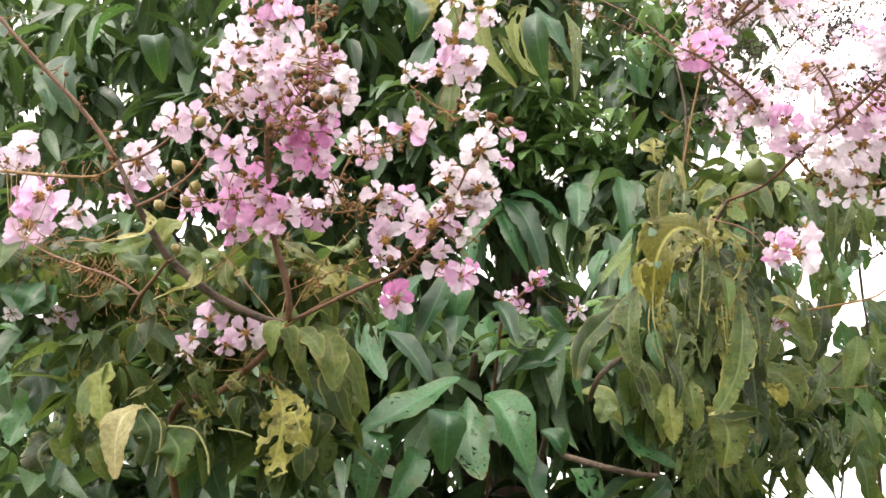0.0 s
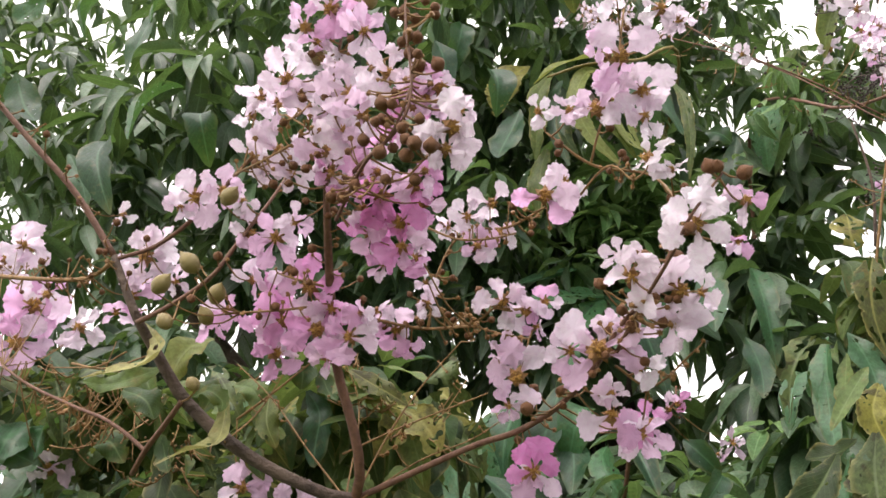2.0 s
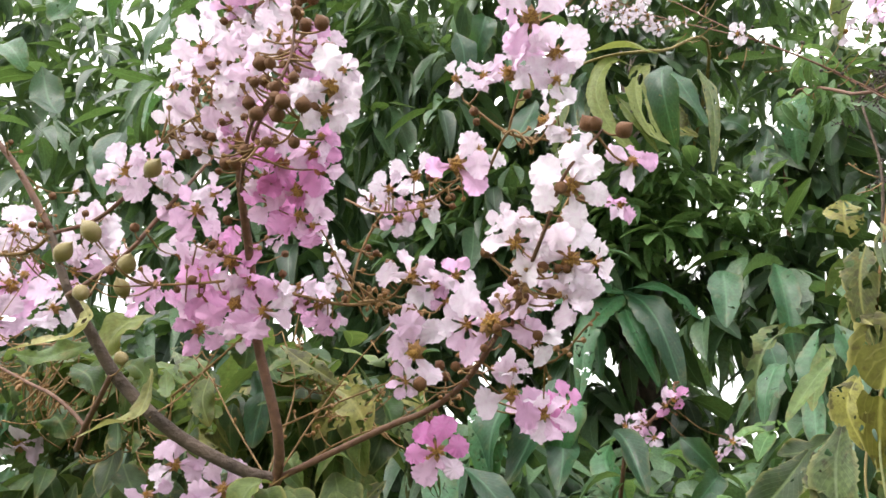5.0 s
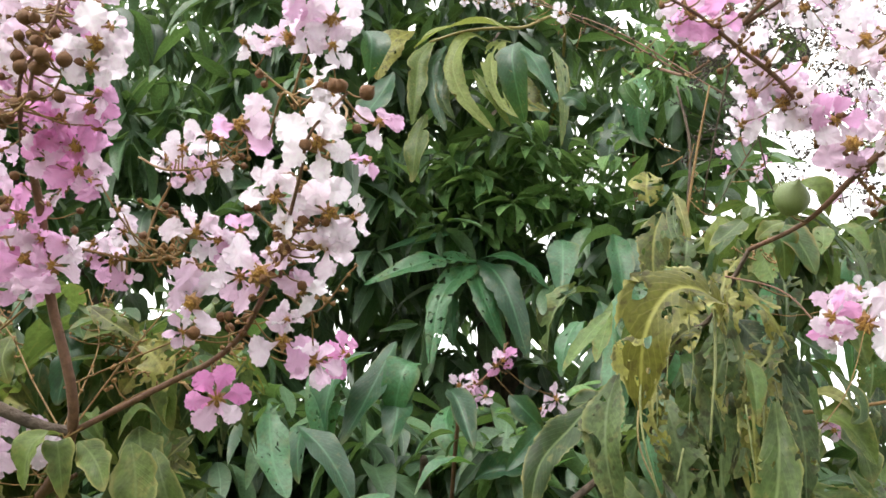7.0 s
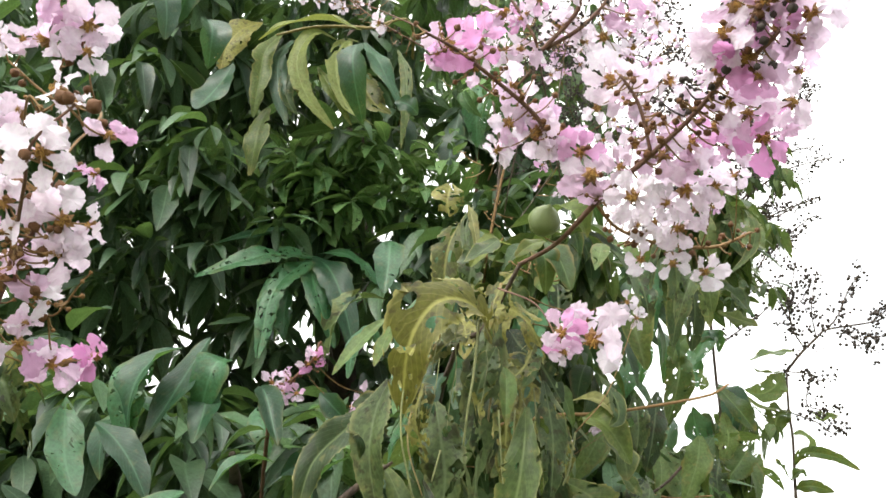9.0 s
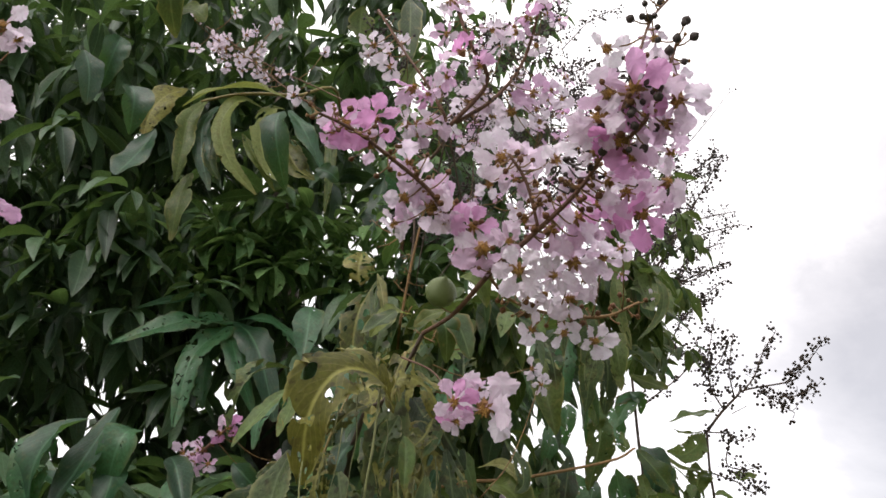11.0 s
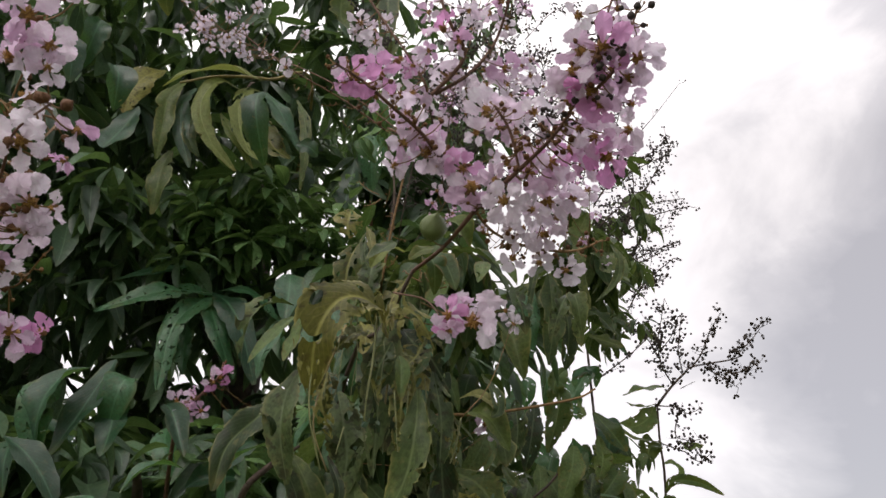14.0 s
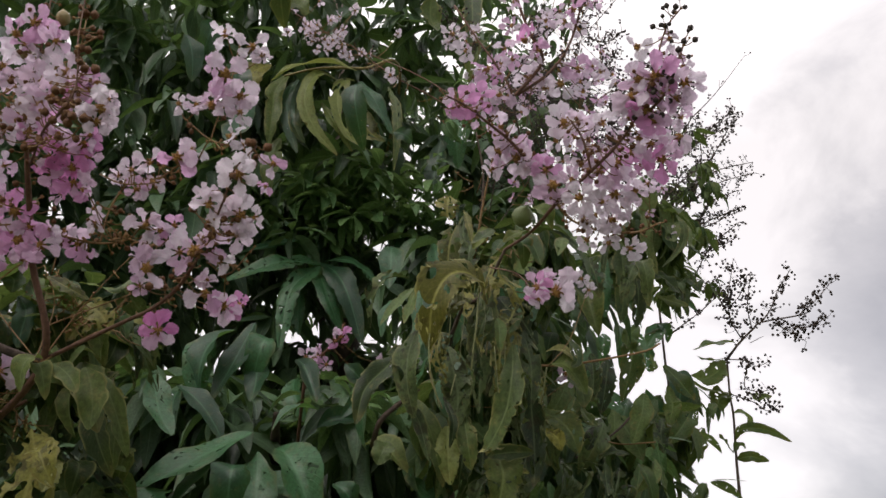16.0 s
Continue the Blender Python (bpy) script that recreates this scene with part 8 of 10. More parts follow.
leaf(broad, "eaten", (0.731, 2.055, 2.091), (0.739, 2.025, 1.961), 0.031, 36)
leaf(broad, "eaten", (0.664, 2.009, 1.943), (0.593, 1.979, 1.827), 0.027, 13)
leaf(broad, "eaten", (0.878, 2.074, 1.975), (0.882, 2.044, 1.854), 0.041, -28)
leaf(broad, "eaten", (0.726, 2.264, 2.013), (0.707, 2.234, 1.886), 0.047, -0)
leaf(broad, "eaten", (0.823, 2.055, 1.962), (0.778, 2.025, 1.844), 0.028, -46)
leaf(broad, "eaten", (0.732, 2.096, 1.951), (0.732, 2.066, 1.834), 0.047, -24)
leaf(broad, "eaten", (0.684, 1.911, 1.91), (0.652, 1.881, 1.791), 0.036, 50)
leaf(broad, "eaten", (0.934, 2.113, 2.088), (0.871, 2.083, 1.951), 0.051, -24)
leaf(broad, "eaten", (0.796, 1.95, 1.943), (0.81, 1.92, 1.851), 0.041, -60)
leaf(broad, "eaten", (0.777, 2.262, 2.103), (0.679, 2.232, 2.002), 0.055, 25)
leaf(broad, "eaten", (0.707, 2.137, 1.944), (0.772, 2.107, 1.81), 0.034, 15)
leaf(broad, "eaten", (0.88, 1.919, 1.952), (0.87, 1.889, 1.847), 0.025, -18)
leaf(broad, "eaten", (0.707, 2.124, 2.006), (0.715, 2.094, 1.925), 0.045, -26)
leaf(broad, "eaten", (0.822, 2.125, 1.998), (0.815, 2.095, 1.879), 0.048, -56)
leaf(broad, "crape", (0.698, 2.104, 1.911), (0.631, 2.074, 1.803), 0.042, 15)
leaf(broad, "crape", (1.136, 2.455, 2.017), (1.092, 2.425, 1.893), 0.040, -32)
leaf(broad, "crape", (0.824, 2.205, 1.902), (0.822, 2.175, 1.813), 0.046, 67)
leaf(broad, "crape", (0.823, 2.442, 2.202), (0.8, 2.412, 2.088), 0.036, 13)
leaf(broad, "crape", (0.804, 2.314, 2.163), (0.741, 2.284, 2.051), 0.049, -50)
leaf(broad, "crape", (1.242, 2.59, 2.212), (1.202, 2.56, 2.105), 0.040, 47)
leaf(broad, "crape", (1.136, 2.316, 2), (1.13, 2.286, 1.92), 0.030, -35)
leaf(broad, "crape", (0.892, 2.228, 2.196), (0.823, 2.198, 2.087), 0.044, -33)
leaf(broad, "crape", (1.079, 2.336, 1.917), (1.08, 2.306, 1.794), 0.047, -5)
leaf(broad, "crape", (0.939, 2.391, 2.254), (0.914, 2.361, 2.147), 0.029, -5)
leaf(broad, "crape", (1.136, 2.443, 1.926), (1.157, 2.413, 1.813), 0.042, 70)
leaf(broad, "crape", (0.994, 2.598, 1.942), (0.973, 2.568, 1.798), 0.055, -64)
leaf(broad, "crape", (0.704, 2.15, 2.086), (0.717, 2.12, 2.002), 0.030, -52)
leaf(broad, "crape", (0.731, 2.183, 1.959), (0.67, 2.153, 1.883), 0.039, -52)
leaf(broad, "crape", (1.044, 2.234, 2.002), (1.068, 2.204, 1.892), 0.035, -17)
leaf(broad, "crape", (0.919, 2.5, 1.943), (0.846, 2.47, 1.84), 0.045, -58)
leaf(broad, "crape", (0.79, 2.289, 2.032), (0.783, 2.259, 1.946), 0.037, -11)
leaf(broad, "crape", (1.1, 2.272, 2.022), (1.046, 2.242, 1.936), 0.037, -48)
leaf(broad, "crape", (0.922, 2.399, 2.243), (0.845, 2.369, 2.099), 0.038, 8)
leaf(broad, "crape", (1.099, 2.376, 2.027), (1.058, 2.346, 1.914), 0.034, -4)
leaf(broad, "crape", (0.876, 2.286, 2.015), (0.884, 2.256, 1.892), 0.039, 9)
leaf(broad, "crape", (1.062, 2.441, 2.185), (1.043, 2.411, 2.096), 0.035, -1)
bent_leaf(broad, OLIVE, [(1.174, 2.3, 2.717), (1.166, 2.28, 2.648), (1.162, 2.27, 2.578), (1.177, 2.27, 2.508)], 0.037, 0, 0.05, 0.5, 0.2)
bent_leaf(broad, OLIVE, [(1.277, 2.32, 2.716), (1.284, 2.3, 2.663), (1.265, 2.3, 2.6), (1.206, 2.3, 2.543)], 0.025, 0, 0.0, 0.4, 0.2)
bent_leaf(broad, OLIVE, [(1.119, 2.3, 2.64), (1.062, 2.28, 2.611), (1.037, 2.27, 2.558), (1.024, 2.27, 2.482)], 0.021, 0, 0.0, 0.4, 0.2)
bent_leaf(broad, OLIVE, [(1.108, 2.34, 2.636), (1.101, 2.32, 2.554), (1.092, 2.31, 2.472), (1.072, 2.31, 2.381)], 0.065, 0, 0.14, 0.45, 0.3)
bent_leaf(broad, OLIVE, [(1.162, 2.32, 2.572), (1.154, 2.3, 2.5), (1.153, 2.3, 2.425)], 0.040, 0, 0.14, 0.45, 0.3)
bent_leaf(broad, OLIVE, [(0.961, 2.2, 2.449), (0.96, 2.18, 2.384), (0.961, 2.18, 2.328)], 0.064, 0, 0.05, 0.35, 0.2)
bent_leaf(broad, OLIVE, [(1.194, 2.34, 2.543), (1.224, 2.33, 2.515), (1.262, 2.33, 2.467)], 0.058, 0, 0.14, 0.45, 0.3)
bent_leaf(broad, MANGO, [(1.071, 2.38, 2.614), (1.048, 2.36, 2.509), (1.047, 2.36, 2.418)], 0.057, 10, 0.05, 0.35, 0.2)
bent_leaf(broad, OLIVE, [(1.162, 2.4, 2.562), (1.155, 2.38, 2.489), (1.137, 2.38, 2.397)], 0.058, 0, 0.14, 0.45, 0.3)
bent_leaf(broad, YELLOW_GREEN, [(1.215, 2.4, 2.499), (1.251, 2.38, 2.473), (1.294, 2.38, 2.461)], 0.044, 0, 0.0, 0.35, 0.2)
bent_leaf(broad, CRAPE, [(1.142, 2.4, 2.217), (1.122, 2.38, 2.157), (1.088, 2.38, 2.079)], 0.061, 0, 0.0, 0.35, 0.2)
leaf(broad, "olive", (0.615, 1.5, 2.242), (0.575, 1.48, 2.206), 0.029, 0)
leaf(broad, "olive", (0.49, 1.82, 2.049), (0.547, 1.78, 1.876), 0.039, 0)
leaf(broad, "olive", (0.399, 1.95, 1.982), (0.489, 1.9, 1.925), 0.050, -22)
leaf(broad, "olive", (0.591, 1.92, 2.077), (0.606, 1.88, 1.91), 0.050, 0)
leaf(broad, "olive", (0.622, 1.76, 1.921), (0.705, 1.74, 1.924), 0.030, 30)
leaf(broad, "olive", (0.778, 1.9, 2.13), (0.842, 1.85, 2.068), 0.057, -8)
leaf(broad, "olive", (0.813, 1.9, 2.13), (0.841, 1.88, 2.042), 0.046, -29)
leaf(broad, "mango", (0.452, 1.8, 2.054), (0.401, 1.78, 1.943), 0.039, 60)
leaf(broad, "olive", (0.927, 2.2, 2.451), (0.95, 2.1, 2.277), 0.066, 0)
leaf(broad, "mango", (0.732, 2.2, 2.48), (0.737, 2.1, 2.318), 0.053, -27)
leaf(broad, "eaten", (0.898, 2, 2.425), (0.919, 1.95, 2.311), 0.045, 0)
leaf(broad, "olive", (1.11, 2.2, 2.513), (1.106, 2.15, 2.406), 0.047, 0)
leaf(broad, "eaten", (1.182, 2.2, 2.678), (1.206, 2.2, 2.568), 0.050, 0)
leaf(broad, "crape", (0.678, 1.65, 2.284), (0.688, 1.62, 2.232), 0.037, 0)
leaf(broad, "eaten", (1.097, 2.2, 2.512), (1.032, 2.15, 2.381), 0.041, 0)
leaf(broad, "olive", (1.176, 2.2, 2.735), (1.137, 2.2, 2.634), 0.051, 8)
leaf(broad, "crape", (0.693, 1.64, 2.305), (0.715, 1.6, 2.225), 0.033, 0)
stem(broad, [(0.641, 1.7, 2.2697, 0.0019), (0.6328, 1.69, 2.1768, 0.0018), (0.6165, 1.7, 2.0437, 0.0013)], FRUIT, "twig")
stem(broad, [(0.5667, 1.72, 2.2168, 0.0021), (0.5343, 1.73, 2.1314, 0.0018), (0.5219, 1.72, 2.0595, 0.0013), (0.5409, 1.7, 1.9917, 0.001)], FRUIT, "twig")
bent_leaf(broad, ARCH, [(0.627, 1.8, 1.94), (0.659, 1.78, 1.908), (0.699, 1.77, 1.892)], 0.036, 10, 0.0, 0.6, 0.2)
bent_leaf(broad, ARCH, [(0.537, 1.76, 2.211), (0.517, 1.74, 2.166), (0.528, 1.73, 2.115)], 0.043, 0, 0.1, 0.35, 0.2)
bent_leaf(broad, LACE, [(0.65, 1.8, 2.23), (0.604, 1.78, 2.234), (0.559, 1.77, 2.197)], 0.049, 0, 0.2, 0.35, 0.2)
bent_leaf(broad, LACE, [(0.742, 1.85, 2.189), (0.696, 1.83, 2.205), (0.644, 1.82, 2.18), (0.625, 1.82, 2.135)], 0.057, 0, 0.25, 0.35, 0.2)
leaf_mass(broad, "leaves", CRAPE_FAR, [
    ((0.67, 2.1, 2.29), (0.18, 0.12, 0.16), 14, 0.09, 1.1),
    ((0.67, 2.1, 2.1), (0.21, 0.12, 0.11), 14, 0.1, 1.1),
    ((0.8, 1.95, 2.43), (0.11, 0.1, 0.09), 14, 0.09, 1.0),
    ((1.23, 2.5, 2.77), (0.13, 0.15, 0.16), 22, 0.1, 1.0),
    ((0.74, 2.1, 2.51), (0.12, 0.12, 0.11), 16, 0.09, 0.8)
], 31, "hanging insect-eaten crape myrtle leaves", (0.36, 0.58))
stalks(broad)

# ---- higher, farther panicle ----
high = thing_at("flowering_shoot", (0.75, 3.2, 0), "crape myrtle shoot with loose pale pink sprays high up", "flowering shrub", "crape myrtle shoots")
stem(high, [(0.75, 3.2, -0.03, 0.02), (0.75, 3.3, 1, 0.016), (0.75, 3.4, 2, 0.012), (0.7521, 3.2, 3.5171, 0.006), (0.7392, 2.2, 2.9374, 0.0036), (0.7226, 1.8, 2.7248, 0.0030), (0.6888, 1.76, 2.778, 0.0026), (0.6493, 1.76, 2.8507, 0.0022), (0.5984, 1.78, 2.9719, 0.0026)], TWIG, "stem")
stem(high, [(0.7226, 1.8, 2.7248, 0.004), (0.7901, 1.76, 2.7998, 0.004), (0.7517, 1.7, 2.8344, 0.0034), (0.7298, 1.7, 2.9374, 0.003), (0.7178, 1.7, 3.0782, 0.0021)], TWIG, "twig")
stem(high, [(0.7381, 1.8, 2.7384, 0.004), (0.805, 1.79, 2.7867, 0.0036), (0.8601, 1.78, 2.8622, 0.0031), (0.8871, 1.73, 2.9435, 0.0026), (0.9185, 1.73, 3.0631, 0.0022)], TWIG, "twig")
stem(high, [(0.647, 1.85, 2.6813, 0.0015), (0.5658, 1.87, 2.7636, 0.0016), (0.4507, 1.86, 2.8301, 0.0013), (0.3575, 1.9, 2.9425, 0.0011)], TWIG, "twig")
flower(high, (0.729, 1.66, 2.778), 0.075, (-0.63, -0.55, 0.55), 0.15)
flower(high, (0.761, 1.68, 2.766), 0.061, (0.63, -0.56, -0.54), 0.4)
flower(high, (0.654, 1.7, 2.727), 0.075, (0.67, -0.63, 0.39), 0.45)
flower(high, (0.681, 1.7, 2.717), 0.047, (-0.83, -0.35, -0.43), 0.3)
flower(high, (0.623, 1.79, 2.848), 0.061, (-0.64, -0.37, -0.68), 0.95)
flower(high, (0.592, 1.79, 2.895), 0.062, (0.55, -0.58, -0.6), 0.95)
flower(high, (0.689, 1.77, 2.71), 0.073, (-0.17, -0.98, 0.09), 0.7)
flower(high, (0.647, 1.76, 2.699), 0.062, (-0.92, -0.3, -0.25), 0.85)
flower(high, (0.765, 1.8, 2.785), 0.077, (0.27, -0.59, -0.76), 0.85)
flower(high, (0.851, 1.85, 2.808), 0.080, (-0.18, -0.7, -0.69), 0.9)
flower(high, (0.877, 1.78, 2.798), 0.072, (-0.69, -0.72, 0.01), 0.5)
flower(high, (0.862, 1.72, 2.917), 0.067, (0.89, -0.24, -0.38), 0.4)
flower(high, (0.721, 1.68, 2.903), 0.059, (-0.5, -0.53, 0.68), 0.6)
flower(high, (0.84, 1.8, 2.81), 0.052, (-0.83, -0.44, -0.34), 0.8)
flower(high, (0.711, 1.7, 2.756), 0.047, (-0.4, -0.46, -0.79), 0.5)
flower(high, (0.81, 1.82, 2.772), 0.057, (0.85, -0.34, -0.41), 0.9)
flower(high, (0.892, 1.7, 2.957), 0.062, (-0.58, -0.81, 0.11), 0.6)
flower(high, (0.71, 1.68, 2.831), 0.048, (-0.65, -0.59, -0.48), 0.6)
flower(high, (0.838, 1.72, 2.881), 0.046, (-0.16, 0.05, -0.99), 0.8)
flower(high, (0.581, 1.8, 2.878), 0.041, (0.56, -0.74, -0.37), 1)
flower(high, (0.642, 1.8, 2.912), 0.047, (0.61, -0.25, 0.75), 0.95)
flower(high, (0.451, 1.856, 2.824), 0.043, (-0.57, -0.48, -0.67), 0.95)
flower(high, (0.67, 1.78, 2.694), 0.049, (-0.03, -0.66, -0.75), 0.7)
flower(high, (0.797, 1.72, 2.883), 0.045, (0.04, 0.03, -1), 0.8)
flower(high, (0.695, 1.7, 2.988), 0.071, (-0.74, 0, -0.68), 0.5)
flower(high, (0.77, 1.7, 3.041), 0.073, (-0.57, -0.53, -0.63), 0.5)
flower(high, (0.857, 1.7, 3.068), 0.075, (-0.21, -0.75, 0.62), 0.5)
flower(high, (0.903, 1.85, 2.788), 0.048, (-0.18, -0.33, -0.93), 0.9)
flower(high, (0.875, 2.001, 3.11), 0.057, (-0.8, -0.32, -0.5), 0.9)
flower(high, (0.851, 2.238, 3.088), 0.067, (-0.22, -0.95, -0.2), 0.5)
flower(high, (0.93, 2.02, 3.292), 0.052, (0.74, -0.62, -0.28), 0.7)
flower(high, (0.661, 1.858, 2.851), 0.043, (0.21, -0.03, -0.98), 0.7)
flower(high, (0.76, 1.848, 3.185), 0.054, (0.06, -0.26, -0.96), 0.9)
flower(high, (0.904, 1.979, 3.144), 0.048, (-0.66, -0.65, -0.39), 0.5)
flower(high, (0.832, 2.141, 3.37), 0.068, (0.79, -0.37, -0.49), 0.7)
flower(high, (1.033, 2.059, 3.078), 0.060, (0.7, -0.71, 0.14), 0.7)
flower(high, (0.872, 1.966, 3.112), 0.064, (0.26, -0.95, -0.19), 1)
flower(high, (0.681, 2.103, 3.015), 0.051, (0.08, -0.99, -0.11), 0.9)
flower(high, (0.729, 2.057, 3.018), 0.055, (-0.28, -0.95, 0.1), 0.5)
flower(high, (0.838, 2.051, 3.01), 0.050, (-0.03, -0.97, -0.25), 0.9)
flower(high, (0.944, 2.051, 3.371), 0.055, (0.23, -0.7, -0.68), 1)
flower(high, (0.943, 1.775, 3.042), 0.041, (-0.65, -0.75, -0.16), 0.7)
flower(high, (0.905, 1.761, 2.792), 0.036, (-0.5, -0.79, -0.35), 0.5)
flower(high, (0.748, 1.914, 3.134), 0.041, (-0.21, -0.96, -0.18), 0.9)
flower(high, (0.618, 1.754, 2.845), 0.039, (0.81, -0.58, -0.04), 0.7)
flower(high, (1.041, 2.086, 3.28), 0.056, (-0.13, -0.05, -0.99), 0.7)
flower(high, (0.896, 1.836, 2.806), 0.044, (-0.73, -0.49, -0.47), 0.7)
flower(high, (0.884, 2.014, 3.281), 0.053, (0.06, -0.29, -0.95), 1)
flower(high, (0.848, 1.888, 3.046), 0.045, (-0.85, -0.5, -0.17), 0.9)
flower(high, (0.913, 1.856, 2.98), 0.052, (-0.07, -0.66, -0.75), 0.9)
flower(high, (0.954, 1.856, 2.851), 0.050, (-0.46, -0.19, -0.87), 0.9)
flower(high, (0.759, 2.03, 2.899), 0.048, (0.49, -0.66, -0.57), 1)
flower(high, (0.913, 2.288, 3.121), 0.069, (0.55, -0.59, -0.59), 0.9)
flower(high, (0.845, 2.056, 3.148), 0.051, (-0.2, -0.12, -0.97), 0.7)
flower(high, (0.892, 1.953, 2.99), 0.041, (-0.68, -0.62, -0.39), 0.9)
flower(high, (0.833, 2.196, 3.128), 0.068, (0.24, -0.58, -0.78), 0.9)
flower(high, (0.674, 1.826, 3.09), 0.054, (-0.13, 0.02, -0.99), 0.7)
flower(high, (0.742, 2.007, 2.987), 0.050, (-0.24, -0.48, -0.84), 0.7)
flower(high, (0.789, 2.197, 3.192), 0.061, (0.49, -0.66, -0.57), 0.5)
flower(high, (0.838, 2.034, 3.104), 0.061, (-0.19, -0.32, -0.93), 1)
flower(high, (0.914, 1.773, 2.984), 0.046, (0.52, -0.85, -0.08), 0.5)
flower(high, (0.668, 1.791, 2.726), 0.045, (0.39, -0.18, -0.91), 0.9)
spray(high, [(0.739, 2.2, 2.937, 0.006), (0.723, 1.8, 2.725, 0.005), (0.689, 1.76, 2.778, 0.004), (0.649, 1.76, 2.851, 0.003), (0.598, 1.78, 2.972, 0.003)], 34, 0.026, 0.0055, "old", 791)
spray(high, [(0.723, 1.8, 2.725, 0.004), (0.79, 1.76, 2.8, 0.004), (0.752, 1.7, 2.834, 0.003), (0.73, 1.7, 2.937, 0.003), (0.718, 1.7, 3.078, 0.002)], 44, 0.026, 0.0055, "old", 88)
spray(high, [(0.738, 1.8, 2.738, 0.004), (0.805, 1.79, 2.787, 0.004), (0.86, 1.78, 2.862, 0.003), (0.887, 1.73, 2.944, 0.003), (0.919, 1.73, 3.063, 0.002)], 44, 0.026, 0.0055, "old", 303)
spray(high, [(0.647, 1.85, 2.681, 0.002), (0.566, 1.87, 2.764, 0.002), (0.451, 1.86, 2.83, 0.001), (0.357, 1.9, 2.943, 0.001)], 34, 0.026, 0.0055, "old", 345)
flower(high, (0.266, 2.384, 3.315), 0.038, (-0.17, -0.23, -0.96), 0.9)
flower(high, (0.236, 2.291, 3.337), 0.037, (-0.58, -0.67, -0.46), 0.9)
flower(high, (0.347, 2.347, 3.448), 0.039, (0.48, -0.64, -0.6), 0.9)
flower(high, (0.288, 2.255, 3.25), 0.036, (-0.15, -0.92, -0.37), 0.9)
flower(high, (0.164, 2.238, 3.348), 0.036, (0.76, -0.51, 0.41), 0.9)
flower(high, (0.213, 2.324, 3.329), 0.038, (0.8, -0.6, 0.01), 0.9)
flower(high, (0.287, 2.357, 3.354), 0.038, (-0.48, -0.36, -0.8), 0.9)
flower(high, (0.35, 2.364, 3.471), 0.040, (-0.86, -0.01, -0.52), 0.9)
flower(high, (0.255, 2.346, 3.327), 0.038, (0.76, -0.49, -0.42), 0.9)
flower(high, (0.217, 2.353, 3.323), 0.038, (-0.77, -0.63, 0.05), 0.9)
flower(high, (0.231, 2.37, 3.503), 0.040, (-0.41, -0.55, -0.73), 0.9)
flower(high, (0.298, 2.409, 3.392), 0.040, (0.73, -0.66, -0.17), 0.9)
flower(high, (0.337, 2.292, 3.219), 0.036, (-0.36, -0.66, -0.66), 0.9)
flower(high, (0.191, 2.346, 3.367), 0.038, (0.31, -0.57, -0.76), 0.9)
flower(high, (0.212, 2.308, 3.319), 0.037, (-0.9, -0.36, 0.25), 0.9)
flower(high, (0.272, 2.346, 3.403), 0.039, (-0.63, -0.73, -0.25), 0.9)
flower(high, (0.135, 2.408, 3.404), 0.039, (-0.25, -0.38, -0.89), 0.9)
flower(high, (0.206, 2.291, 3.296), 0.037, (0.96, 0.1, -0.25), 0.9)
flower(high, (0.211, 2.307, 3.345), 0.037, (0.63, -0.43, -0.65), 0.9)
flower(high, (0.199, 2.313, 3.36), 0.038, (0.69, -0.72, -0.01), 0.9)
flower(high, (0.229, 2.318, 3.329), 0.037, (-0.07, -0.54, -0.84), 0.9)
flower(high, (0.228, 2.331, 3.326), 0.038, (0.2, -0.6, 0.77), 0.9)
flower(high, (0.31, 2.375, 3.393), 0.039, (0.81, -0.53, -0.23), 0.9)
flower(high, (0.272, 2.361, 3.418), 0.039, (0.79, -0.32, -0.52), 0.9)
flower(high, (0.314, 2.28, 3.256), 0.037, (0.4, -0.91, -0.06), 0.9)
flower(high, (0.302, 2.32, 3.397), 0.038, (-0.84, -0.4, -0.37), 0.9)
flower(high, (0.398, 2.3, 3.241), 0.031, (0.98, 0.18, -0.09), 0.9)
flower(high, (0.372, 2.3, 3.247), 0.031, (0.53, -0.47, -0.71), 0.9)
flower(high, (0.238, 2.3, 3.252), 0.031, (0.15, -0.38, -0.91), 0.9)
flower(high, (0.27, 2.3, 3.27), 0.031, (-0.05, -0.56, -0.83), 0.9)
flower(high, (0.294, 2.3, 3.303), 0.031, (0.85, -0.51, 0.09), 0.9)
flower(high, (0.329, 2.3, 3.246), 0.031, (0.28, -0.93, -0.25), 0.9)
flower(high, (0.317, 2.3, 3.238), 0.031, (-0.37, -0.6, -0.71), 0.9)
flower(high, (0.482, 2.3, 3.321), 0.032, (0.62, -0.65, -0.45), 0.9)
stem(high, [(0.7558, 2.05, 2.7806, 0.0015), (0.5678, 2.2, 3.0692, 0.0016), (0.3337, 2.35, 3.3111, 0.0015), (0.1546, 2.4, 3.4739, 0.0015)], TWIG, "twig")
leaf(high, "olive", (0.571, 2.1, 3.294), (0.587, 2.1, 3.164), 0.066, 0)
leaf(high, "olive", (0.685, 2.1, 3.325), (0.674, 2.05, 3.072), 0.055, 0)
leaf(high, "olive", (0.731, 2.1, 3.137), (0.666, 2.1, 3.001), 0.051, 8)
leaf(high, "olive", (0.171, 2.04, 3.188), (0.233, 2.04, 3.162), 0.061, 0)
leaf(high, "olive", (0.176, 2.05, 3.232), (0.165, 2.05, 3.132), 0.074, 10)

